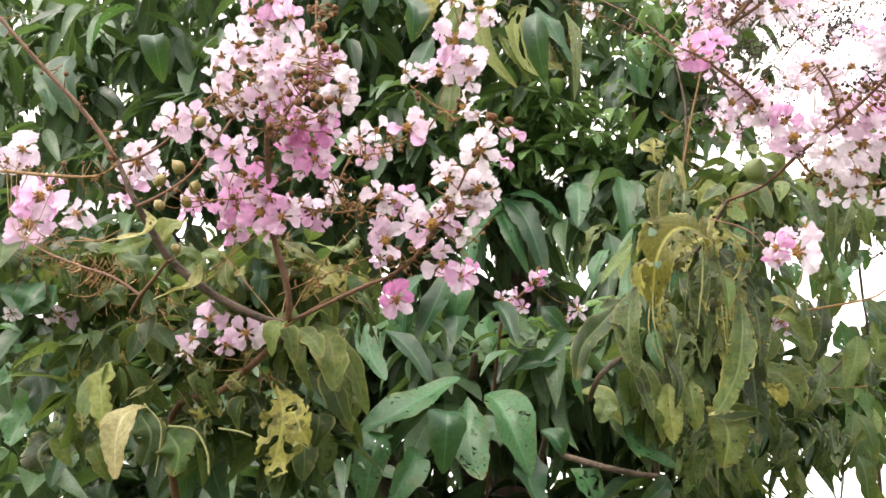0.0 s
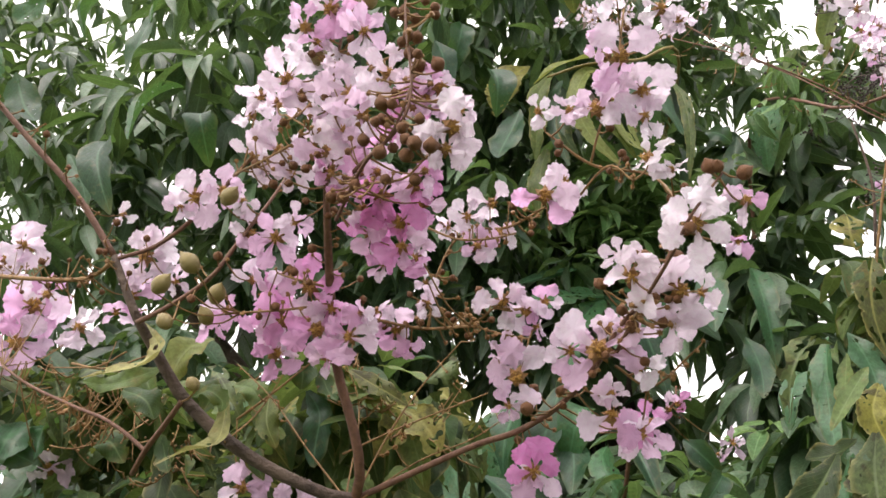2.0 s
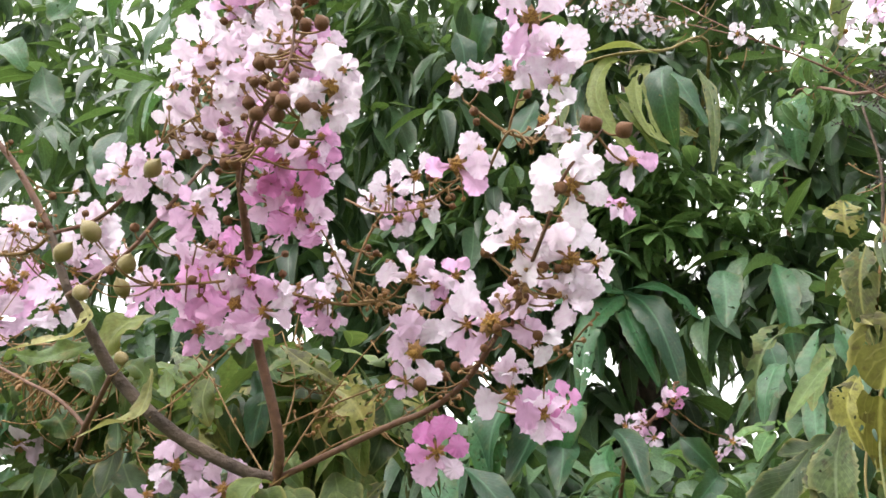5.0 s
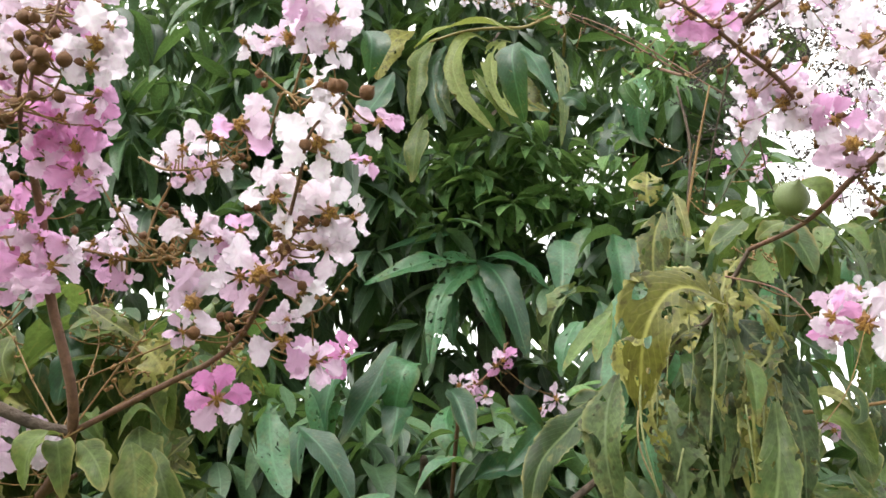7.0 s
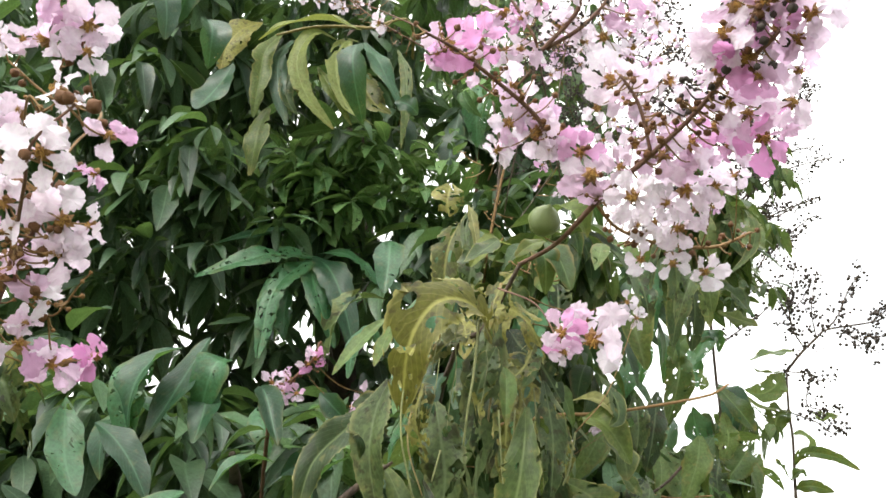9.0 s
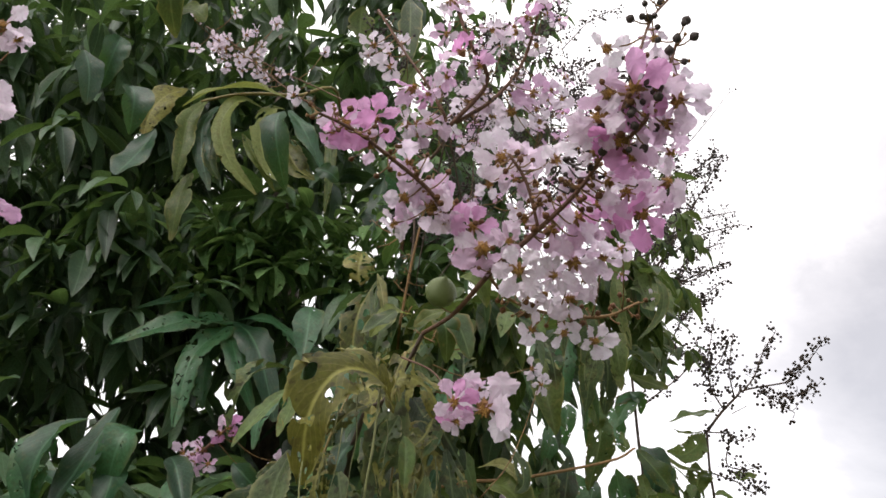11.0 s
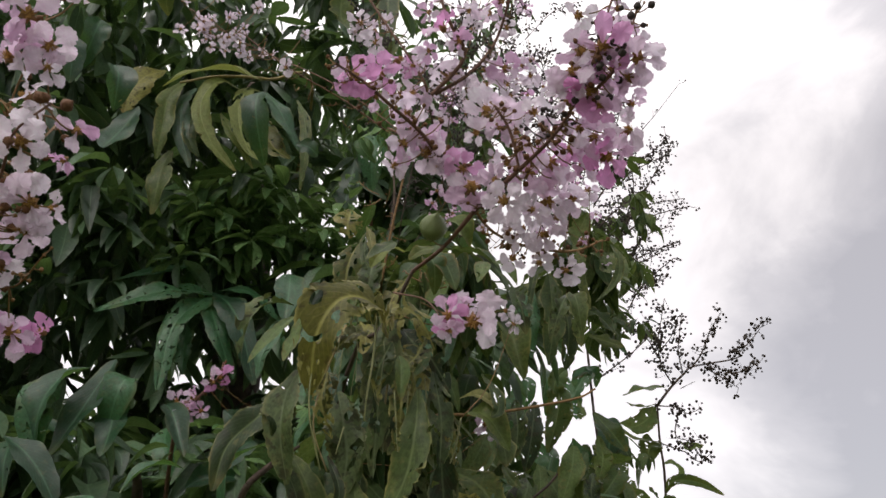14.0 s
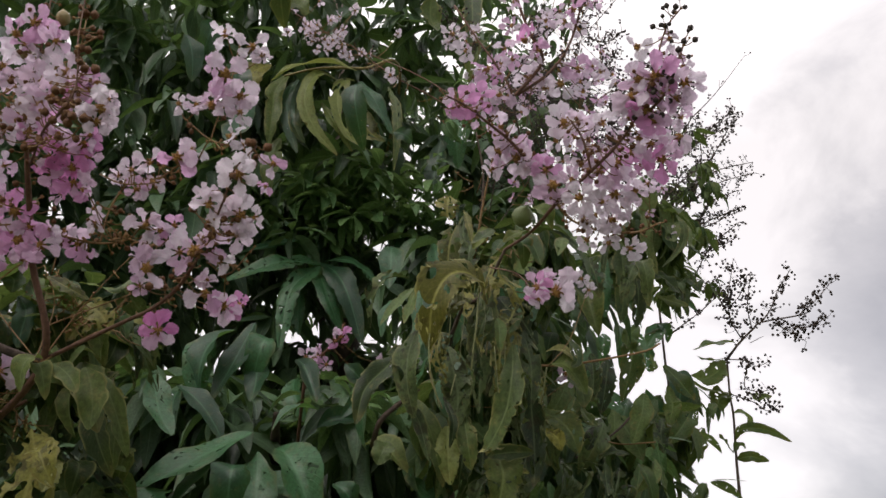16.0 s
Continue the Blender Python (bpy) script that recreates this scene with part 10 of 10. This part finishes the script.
seed_spray(seedy, [(2.033, 3.82, 2.778, 0.0030), (2.129, 3.82, 2.771, 0.0025), (2.166, 3.82, 2.745, 0.0020), (2.229, 3.82, 2.766, 0.0015)], 13, 0.03, 0.0135, 940)
stem(seedy, [(2.133, 3.82, 2.766, 0.0030), (2.093, 3.82, 2.652, 0.0025), (2.159, 3.82, 2.627, 0.0020), (2.24, 3.82, 2.642, 0.0015)], BARK, "twig")
seed_spray(seedy, [(2.133, 3.82, 2.766, 0.0030), (2.093, 3.82, 2.652, 0.0025), (2.159, 3.82, 2.627, 0.0020), (2.24, 3.82, 2.642, 0.0015)], 19, 0.04, 0.0135, 941)
stem(seedy, [(2.022, 3.82, 2.614, 0.0030), (2.123, 3.82, 2.577, 0.0025), (2.177, 3.82, 2.538, 0.0020), (2.236, 3.82, 2.57, 0.0015)], BARK, "twig")
seed_spray(seedy, [(2.022, 3.82, 2.614, 0.0030), (2.123, 3.82, 2.577, 0.0025), (2.177, 3.82, 2.538, 0.0020), (2.236, 3.82, 2.57, 0.0015)], 19, 0.04, 0.0135, 942)
stem(seedy, [(1.909, 3.5, 3.173, 0.0025), (1.971, 3.5, 3.207, 0.0019), (2.033, 3.5, 3.242, 0.0012)], BARK, "twig")
seed_spray(seedy, [(1.909, 3.5, 3.173, 0.0025), (1.971, 3.5, 3.207, 0.0019), (2.033, 3.5, 3.242, 0.0012)], 4, 0.03, 0.0135, 943)
stem(seedy, [(2.156, 3.82, 2.857, 0.0020), (2.227, 3.82, 2.89, 0.0012)], BARK, "twig")
bent_leaf(seedy, CRAPE, [(2.082, 3.82, 2.861), (1.958, 3.76, 2.831), (1.842, 3.72, 2.788)], 0.072, 20, 0.0, 0.5, 0.3)
bent_leaf(seedy, CRAPE, [(2.026, 3.82, 2.783), (1.929, 3.77, 2.755), (1.858, 3.74, 2.765)], 0.045, 30, 0.0, 0.5, 0.3)
bent_leaf(seedy, CRAPE, [(2.019, 3.82, 2.773), (1.96, 3.78, 2.706), (1.885, 3.76, 2.668), (1.823, 3.75, 2.679)], 0.095, -20, 0.06, 0.5, 0.3)
bent_leaf(seedy, YELLOW_GREEN, [(2.027, 3.82, 2.614), (1.856, 3.72, 2.612), (1.753, 3.66, 2.636), (1.682, 3.62, 2.661)], 0.050, 10, 0.05, 0.5, 0.3)
bent_leaf(seedy, OLIVE, [(2.115, 3.84, 2.623), (2.153, 3.82, 2.597), (2.212, 3.82, 2.607)], 0.046, 0, 0.1, 0.5, 0.3)
bent_leaf(seedy, CRAPE, [(2.016, 3.82, 2.612), (1.95, 3.78, 2.586), (1.929, 3.78, 2.519)], 0.100, 0, 0.1, 0.5, 0.3)
bent_leaf(seedy, CRAPE, [(2.015, 3.84, 2.415), (2.04, 3.8, 2.453), (2.137, 3.78, 2.442), (2.239, 3.78, 2.39)], 0.046, 15, 0.05, 0.6, 0.3)
bent_leaf(seedy, CRAPE, [(1.994, 3.84, 2.355), (1.95, 3.8, 2.393), (1.926, 3.8, 2.43)], 0.050, 25, 0.0, 0.5, 0.3)
bent_leaf(seedy, CRAPE, [(2.023, 3.84, 2.53), (2.044, 3.8, 2.529), (2.075, 3.8, 2.49), (2.076, 3.8, 2.457)], 0.046, 0, 0.0, 0.5, 0.3)
bent_leaf(seedy, CRAPE, [(1.995, 3.84, 2.36), (2.01, 3.8, 2.383), (2.039, 3.8, 2.369)], 0.041, 0, 0.0, 0.5, 0.3)
bent_leaf(seedy, CRAPE, [(2.004, 3.84, 2.328), (2.05, 3.8, 2.332), (2.132, 3.8, 2.313)], 0.050, 20, 0.0, 0.5, 0.3)
bent_leaf(seedy, MANGO, [(1.664, 3.62, 2.666), (1.703, 3.56, 2.59), (1.753, 3.55, 2.512)], 0.093, 0, 0.0, 0.5, 0.3)
bent_leaf(seedy, CRAPE, [(1.7, 3.62, 2.823), (1.633, 3.58, 2.839), (1.574, 3.56, 2.799)], 0.059, 0, 0.0, 0.5, 0.3)
bent_leaf(seedy, CRAPE, [(1.778, 3.6, 2.41), (1.729, 3.55, 2.335), (1.733, 3.55, 2.272)], 0.072, 0, 0.1, 0.5, 0.3)
leaf_mass(seedy, "leaves", CRAPE_FAR, [
    ((1.15, 2.9, 2.28), (0.21, 0.3, 0.15), 30, 0.13, 0.9),
    ((1.45, 3.3, 2.28), (0.16, 0.3, 0.14), 14, 0.13, 0.9),
    ((1.11, 2.9, 2.08), (0.27, 0.2, 0.26), 52, 0.085, 0.9),
    ((0.71, 2.6, 1.9), (0.21, 0.15, 0.12), 26, 0.085, 0.9),
    ((1.59, 3.1, 3.22), (0.12, 0.25, 0.34), 34, 0.08, 1.0),
    ((1.61, 3.3, 3.02), (0.10, 0.2, 0.15), 14, 0.09, 1.0),
    ((1.57, 2.9, 3.18), (0.10, 0.2, 0.32), 30, 0.07, 1.1),
    ((1.69, 3.2, 2.94), (0.10, 0.2, 0.14), 10, 0.07, 1.1),
    ((1.39, 2.6, 2.87), (0.11, 0.12, 0.08), 26, 0.075, 1.0),
    ((1.77, 3.7, 2.54), (0.20, 0.25, 0.09), 14, 0.1, 1.0)
], 41, "small drooping green leaves among dry sprays", (0.30, 0.5), (), (), 0.9, 0.04)
leaf_mass(seedy, "leaves", CRAPE_FAR, [
    ((1.47, 3.4, 2.23), (0.30, 0.3, 0.19), 30, 0.12, 1.0),
    ((1.06, 3, 3.6), (0.32, 0.3, 0.36), 30, 0.08, 0.8)
], 51, "small drooping green leaves among dry sprays", (0.30, 0.5), (), (), 0.9, 0.04)
stem(high, [(0.7215, 2, 2.7636, 0.0018), (0.6925, 2.02, 2.6428, 0.0024), (0.6686, 2.05, 2.5204, 0.0027), (0.6578, 2.1, 2.4316, 0.0027), (0.6771, 2.3, 2.3454, 0.0027)], STALK, "branch")
stem(high, [(0.6738, 2.05, 2.7999, 0.0022), (0.6867, 2.05, 2.6731, 0.0026), (0.6748, 2.06, 2.5483, 0.0031)], BARK, "branch")
flower(high, (0.833, 2.299, 3.159), 0.041, (-0.33, -0.67, -0.66), 0.8)
flower(high, (1.126, 1.962, 2.961), 0.028, (0.41, -0.79, -0.46), 0.8)
flower(high, (1.121, 2.148, 2.757), 0.028, (0.26, -0.5, -0.83), 0.4)
flower(high, (0.848, 2.266, 3.042), 0.045, (0, -0.97, -0.24), 0.8)
flower(high, (1.071, 2.289, 2.716), 0.035, (-0.24, -0.89, 0.38), 0.4)
flower(high, (0.994, 2.053, 2.758), 0.037, (-0.27, -0.5, -0.82), 0.4)
flower(high, (1.127, 2.133, 2.622), 0.032, (-0.75, -0.66, 0.08), 0.5)
flower(high, (0.795, 2.186, 3.048), 0.031, (-0.4, -0.13, -0.91), 0.4)
flower(high, (0.918, 2.339, 2.929), 0.034, (-0.01, -0.82, 0.57), 0.5)
flower(high, (1.064, 2.144, 2.67), 0.031, (-0.27, -0.78, -0.56), 0.4)
flower(high, (0.781, 2.182, 2.684), 0.031, (-0.79, -0.2, 0.58), 0.4)
flower(high, (0.961, 2.125, 2.588), 0.036, (-0.64, -0.65, 0.42), 0.5)
flower(high, (0.811, 2.068, 2.724), 0.035, (-0.31, -0.85, 0.43), 0.8)
flower(high, (0.822, 2.342, 2.827), 0.037, (-0.87, -0.5, -0), 0.4)
flower(high, (0.871, 2.039, 2.585), 0.027, (-0.51, -0.85, 0.11), 0.8)
flower(high, (0.775, 1.956, 2.8), 0.036, (-0.15, -0.35, -0.93), 0.8)
flower(high, (1.038, 2.038, 2.689), 0.031, (-0.74, -0.6, -0.3), 0.6)
flower(high, (0.847, 2.195, 3.148), 0.038, (-0.09, -0.92, -0.39), 0.8)
flower(high, (1.02, 2.139, 2.585), 0.039, (-0.24, -0.97, -0.1), 0.8)
flower(high, (1.214, 2.153, 2.854), 0.029, (0.01, -0.44, 0.9), 0.6)
flower(high, (0.818, 2.191, 2.822), 0.031, (-0.43, -0.21, -0.88), 0.6)
flower(high, (1.245, 2.311, 2.799), 0.037, (-0.39, -0.17, -0.9), 0.6)
flower(high, (0.791, 2.161, 2.98), 0.041, (0.48, -0.88, -0.02), 0.5)
flower(high, (0.898, 2.076, 2.735), 0.039, (-0.47, -0.68, -0.56), 0.8)
flower(high, (1.079, 2.313, 2.753), 0.043, (0.24, -0.96, 0.15), 0.5)
flower(high, (1.307, 2.283, 3.001), 0.045, (-0.29, -0.84, 0.46), 0.4)
flower(high, (0.857, 2.211, 2.993), 0.034, (-0.55, -0.7, 0.45), 0.4)
flower(high, (1.026, 2.007, 2.76), 0.033, (0.72, -0.58, 0.37), 0.8)
flower(high, (1.061, 2.084, 2.645), 0.033, (0.09, -0.8, -0.59), 0.6)
flower(high, (1.252, 2.306, 2.659), 0.030, (-0.34, -0.36, -0.87), 0.8)
flower(high, (0.783, 2.073, 2.693), 0.038, (-0.41, -0.8, -0.44), 0.6)
flower(high, (1.126, 2.328, 2.86), 0.044, (-0.84, -0.51, 0.17), 0.4)
flower(high, (1.166, 1.983, 2.921), 0.028, (-0.11, -0.67, -0.74), 0.8)
flower(high, (1.223, 2.241, 2.95), 0.042, (-0.43, -0.23, -0.87), 0.5)
flower(high, (1.261, 2.262, 2.895), 0.030, (0.23, -0.86, 0.46), 0.8)
flower(high, (0.907, 2.264, 3.058), 0.043, (-0.59, -0.63, -0.5), 0.8)
flower(high, (0.994, 1.967, 2.848), 0.037, (-0.18, -0.53, 0.83), 0.6)
flower(high, (1.125, 2.25, 2.838), 0.033, (-0.01, -0.99, 0.14), 0.8)
flower(high, (0.935, 1.972, 2.882), 0.039, (-0.92, -0.25, -0.31), 0.8)
flower(high, (0.799, 2.054, 2.604), 0.027, (-0.6, -0.62, -0.51), 0.6)
flower(high, (0.846, 2.251, 2.869), 0.038, (0.21, -0.91, 0.35), 0.5)
flower(high, (0.812, 2.058, 2.63), 0.032, (-0.48, -0.11, 0.87), 0.4)
flower(high, (1.081, 2.263, 3.138), 0.043, (0.12, -0.32, -0.94), 0.4)
flower(high, (1.176, 2.239, 2.841), 0.031, (0.03, -0.27, -0.96), 0.4)
flower(high, (1.211, 2.157, 2.895), 0.033, (0.49, -0.76, -0.43), 0.9)
flower(high, (0.946, 1.91, 2.753), 0.031, (-0.13, -0.65, -0.75), 0.9)
flower(high, (1.271, 2.184, 3.122), 0.033, (-0.92, -0.39, -0.05), 0.4)
flower(high, (1.027, 2.047, 3.001), 0.040, (0.11, -0.71, -0.7), 0.8)
flower(high, (1.087, 2.15, 3.074), 0.041, (0.24, -0.54, -0.8), 0.8)
flower(high, (1.212, 2.166, 2.906), 0.042, (-0.75, -0.25, 0.62), 0.5)
flower(high, (0.932, 1.975, 2.926), 0.032, (-0.76, -0.63, -0.15), 0.4)
flower(high, (0.911, 1.932, 2.67), 0.029, (-0.97, -0.2, -0.13), 0.5)
flower(high, (1.035, 2.194, 2.863), 0.038, (0.67, -0.67, -0.31), 0.4)
flower(high, (0.897, 1.969, 2.697), 0.031, (0.35, -0.93, 0.08), 0.6)
flower(high, (1.039, 2.048, 2.876), 0.034, (-0.58, -0.77, -0.24), 0.8)
flower(high, (1.205, 2.115, 2.843), 0.044, (0.96, -0.29, -0.06), 0.5)
flower(high, (0.955, 1.958, 2.929), 0.030, (-0.32, -0.93, -0.16), 0.8)
flower(high, (1.134, 2.114, 2.923), 0.041, (-0.15, -0.6, -0.79), 0.4)
flower(high, (1.114, 2.256, 2.895), 0.045, (-0.72, -0.64, -0.28), 0.6)
flower(high, (1.015, 2.286, 3.111), 0.047, (-0.78, -0.36, -0.51), 0.8)
flower(high, (0.96, 2.005, 2.843), 0.040, (0.39, -0.68, 0.62), 0.5)
flower(high, (1.031, 1.981, 2.913), 0.030, (-0.12, -0.84, -0.53), 0.9)
flower(high, (1.134, 2.001, 2.807), 0.035, (-0.6, -0.6, -0.53), 0.6)
flower(high, (1.239, 2.269, 2.91), 0.042, (-0.7, -0.25, -0.67), 0.4)
flower(high, (1.198, 2.264, 3.011), 0.044, (0.48, -0.46, -0.75), 0.9)
flower(high, (1.145, 2.232, 3.119), 0.044, (-0.58, -0.81, 0.11), 0.5)
flower(high, (1.108, 2.03, 2.851), 0.032, (-0.4, -0.61, -0.69), 0.5)
flower(high, (1.22, 2.246, 3.098), 0.047, (0.15, -0.2, -0.97), 0.8)
flower(high, (1.154, 2.163, 3.081), 0.046, (0.38, -0.89, 0.25), 0.9)
flower(high, (1.103, 1.984, 2.817), 0.039, (-0.4, -0.73, -0.55), 0.6)
flower(high, (1.094, 2.219, 2.882), 0.038, (-0.3, -0.78, -0.55), 0.4)
flower(high, (0.94, 1.98, 2.874), 0.030, (0.75, -0.02, 0.66), 0.4)
flower(high, (1.045, 2.169, 2.998), 0.046, (-0.86, -0.46, -0.2), 0.4)
flower(high, (1.234, 2.168, 3.114), 0.036, (0.82, -0.23, -0.53), 0.6)
flower(high, (1.044, 2.119, 2.805), 0.042, (-0.64, -0.56, -0.53), 0.8)
flower(high, (1.107, 2.274, 2.868), 0.039, (-0.82, -0.45, -0.35), 0.8)
flower(high, (0.971, 2.065, 2.802), 0.039, (-0.92, -0.32, 0.23), 0.4)
flower(high, (1.134, 2.263, 2.996), 0.043, (-0.16, -0.96, -0.24), 0.5)
flower(high, (1.17, 2.083, 2.83), 0.043, (-0.95, 0.18, -0.27), 0.4)
flower(high, (0.875, 1.911, 2.675), 0.039, (0.5, -0.58, -0.65), 0.8)
flower(high, (1.125, 2.015, 2.902), 0.032, (0.59, -0.57, -0.57), 0.4)
flower(high, (1.036, 2.209, 3.124), 0.037, (-0.24, -0.22, -0.94), 0.4)
stem(high, [(0.7226, 1.8, 2.7248, 0.002), (0.6862, 2, 2.4996, 0.0009), (0.8125, 2.1, 2.6938, 0.001), (0.9357, 2.1, 2.8635, 0.001), (1.0413, 2.1, 3.0761, 0.0014)], BARK, "twig")
stem(high, [(0.7226, 1.8, 2.7248, 0.002), (0.8207, 2, 2.4976, 0.0009), (0.9941, 2.1, 2.6745, 0.0009), (1.1309, 2.1, 2.8256, 0.001), (1.2356, 2.1, 3.0006, 0.0014)], BARK, "twig")
stem(high, [(0.8125, 2.1, 2.6938, 0.0016), (0.8268, 2.15, 2.8825, 0.0014), (0.8735, 2.2, 3.1235, 0.0015)], BARK, "twig")
stem(high, [(0.9941, 2.1, 2.6745, 0.0016), (1.0454, 2.15, 2.8595, 0.0014), (1.1593, 2.2, 3.0764, 0.0015)], BARK, "twig")
seed_spray(tall, [(-0.723, 1.72, 2.232, 0.001), (-0.564, 1.7, 2.189, 0.001), (-0.381, 1.66, 2.131, 0.001)], 22, 0.06, 0.0036, 609, STALK, "dry_twig")
seed_spray(tall, [(-0.606, 1.68, 2.228, 0.001), (-0.451, 1.66, 2.164, 0.001), (-0.3, 1.64, 2.062, 0.001)], 22, 0.06, 0.0036, 155, STALK, "dry_twig")
seed_spray(tall, [(-0.754, 1.75, 2.405, 0.001), (-0.604, 1.7, 2.343, 0.001)], 9, 0.04, 0.0036, 248, STALK, "dry_twig")
seed_spray(tall, [(-0.134, 1.6, 2.153, 0.001), (-0.051, 1.6, 2.122, 0.001), (0.014, 1.58, 2.086, 0.001)], 18, 0.05, 0.0036, 557, STALK, "dry_twig")
seed_spray(tall, [(-0.478, 1.7, 2.078, 0.001), (-0.381, 1.68, 2.073, 0.001), (-0.309, 1.68, 2.094, 0.001)], 14, 0.05, 0.0036, 945, STALK, "dry_twig")
seed_spray(tall, [(-0.211, 1.64, 2.002, 0.001), (-0.159, 1.64, 1.983, 0.001), (-0.13, 1.66, 1.938, 0.001)], 14, 0.04, 0.0036, 7, STALK, "dry_twig")
seed_spray(tall, [(-0.521, 1.64, 2.19, 0.001), (-0.442, 1.62, 2.098, 0.001), (-0.359, 1.62, 2.037, 0.001)], 13, 0.05, 0.0036, 225, STALK, "dry_twig")
seed_spray(tall, [(-0.111, 1.58, 2.188, 0.001), (-0.067, 1.58, 2.126, 0.001)], 11, 0.04, 0.0036, 908, STALK, "dry_twig")
seed_spray(high, [(0.698, 1.85, 2.722, 0.001), (0.776, 1.85, 2.885, 0.001), (0.827, 1.85, 3.02, 0.001)], 44, 0.05, 0.006, 442)
seed_spray(high, [(0.827, 1.9, 2.847, 0.001), (0.917, 1.9, 2.984, 0.001), (0.979, 1.9, 3.148, 0.001)], 44, 0.05, 0.006, 564)
seed_spray(high, [(0.65, 1.9, 2.915, 0.001), (0.593, 1.9, 3.04, 0.001)], 26, 0.04, 0.006, 953)
seed_spray(high, [(0.958, 2, 2.761, 0.001), (1.044, 2, 2.895, 0.001), (1.032, 2, 3.033, 0.001)], 44, 0.05, 0.007, 930)
seed_spray(high, [(0.69, 2.1, 2.651, 0.001), (0.823, 2.1, 2.819, 0.001), (0.975, 2.1, 2.977, 0.001)], 50, 0.05, 0.0065, 642)
seed_spray(high, [(0.844, 2.1, 2.603, 0.001), (0.979, 2.1, 2.767, 0.001), (1.106, 2.1, 2.939, 0.001)], 50, 0.05, 0.0065, 558)
seed_spray(high, [(0.956, 2.1, 2.571, 0.001), (1.073, 2.1, 2.688, 0.001), (1.183, 2.1, 2.84, 0.001)], 44, 0.05, 0.0065, 537)
seed_spray(high, [(0.774, 2.2, 2.985, 0.001), (0.869, 2.2, 3.07, 0.001)], 30, 0.04, 0.006, 620)
seed_spray(broad, [(0.788, 1.36, 2.319, 0.001), (0.819, 1.3, 2.361, 0.001), (0.837, 1.26, 2.406, 0.001)], 20, 0.03, 0.0065, 448)
seed_spray(broad, [(0.636, 1.9, 2.575, 0.001), (0.656, 1.9, 2.501, 0.001), (0.664, 1.85, 2.407, 0.001)], 8, 0.04, 0.0036, 964, STALK, "dry_twig")
seed_spray(broad, [(0.586, 2, 2.797, 0.001), (0.474, 2.2, 3.056, 0.001), (0.4, 2.3, 3.208, 0.001)], 11, 0.04, 0.0036, 665, STALK, "dry_twig")
seed_spray(broad, [(0.679, 1.72, 2.294, 0.001), (0.721, 1.7, 2.277, 0.001)], 6, 0.03, 0.0036, 448, STALK, "dry_twig")
seed_spray(high, [(0.814, 2.2, 2.836, 0.0012), (0.942, 2.2, 2.938, 0.0012), (1.076, 2.2, 3.044, 0.0012)], 60, 0.07, 0.0055, 820)
seed_spray(high, [(0.906, 2.25, 2.811, 0.0012), (1.036, 2.25, 2.885, 0.0012), (1.162, 2.25, 2.915, 0.0012)], 60, 0.07, 0.0055, 821)
seed_spray(high, [(0.874, 2.3, 3.073, 0.0012), (1.011, 2.3, 3.123, 0.0012), (1.124, 2.3, 3.19, 0.0012)], 60, 0.07, 0.0055, 822)
seed_spray(high, [(1.151, 2.35, 3.063, 0.0012), (1.286, 2.35, 3.163, 0.0012), (1.381, 2.35, 3.25, 0.0012)], 50, 0.07, 0.0055, 823)
seed_spray(high, [(0.796, 2.4, 3.046, 0.0012), (0.872, 2.4, 3.148, 0.0012), (0.951, 2.4, 3.272, 0.0012)], 40, 0.07, 0.0055, 824)
stalks(high, 0.0007)
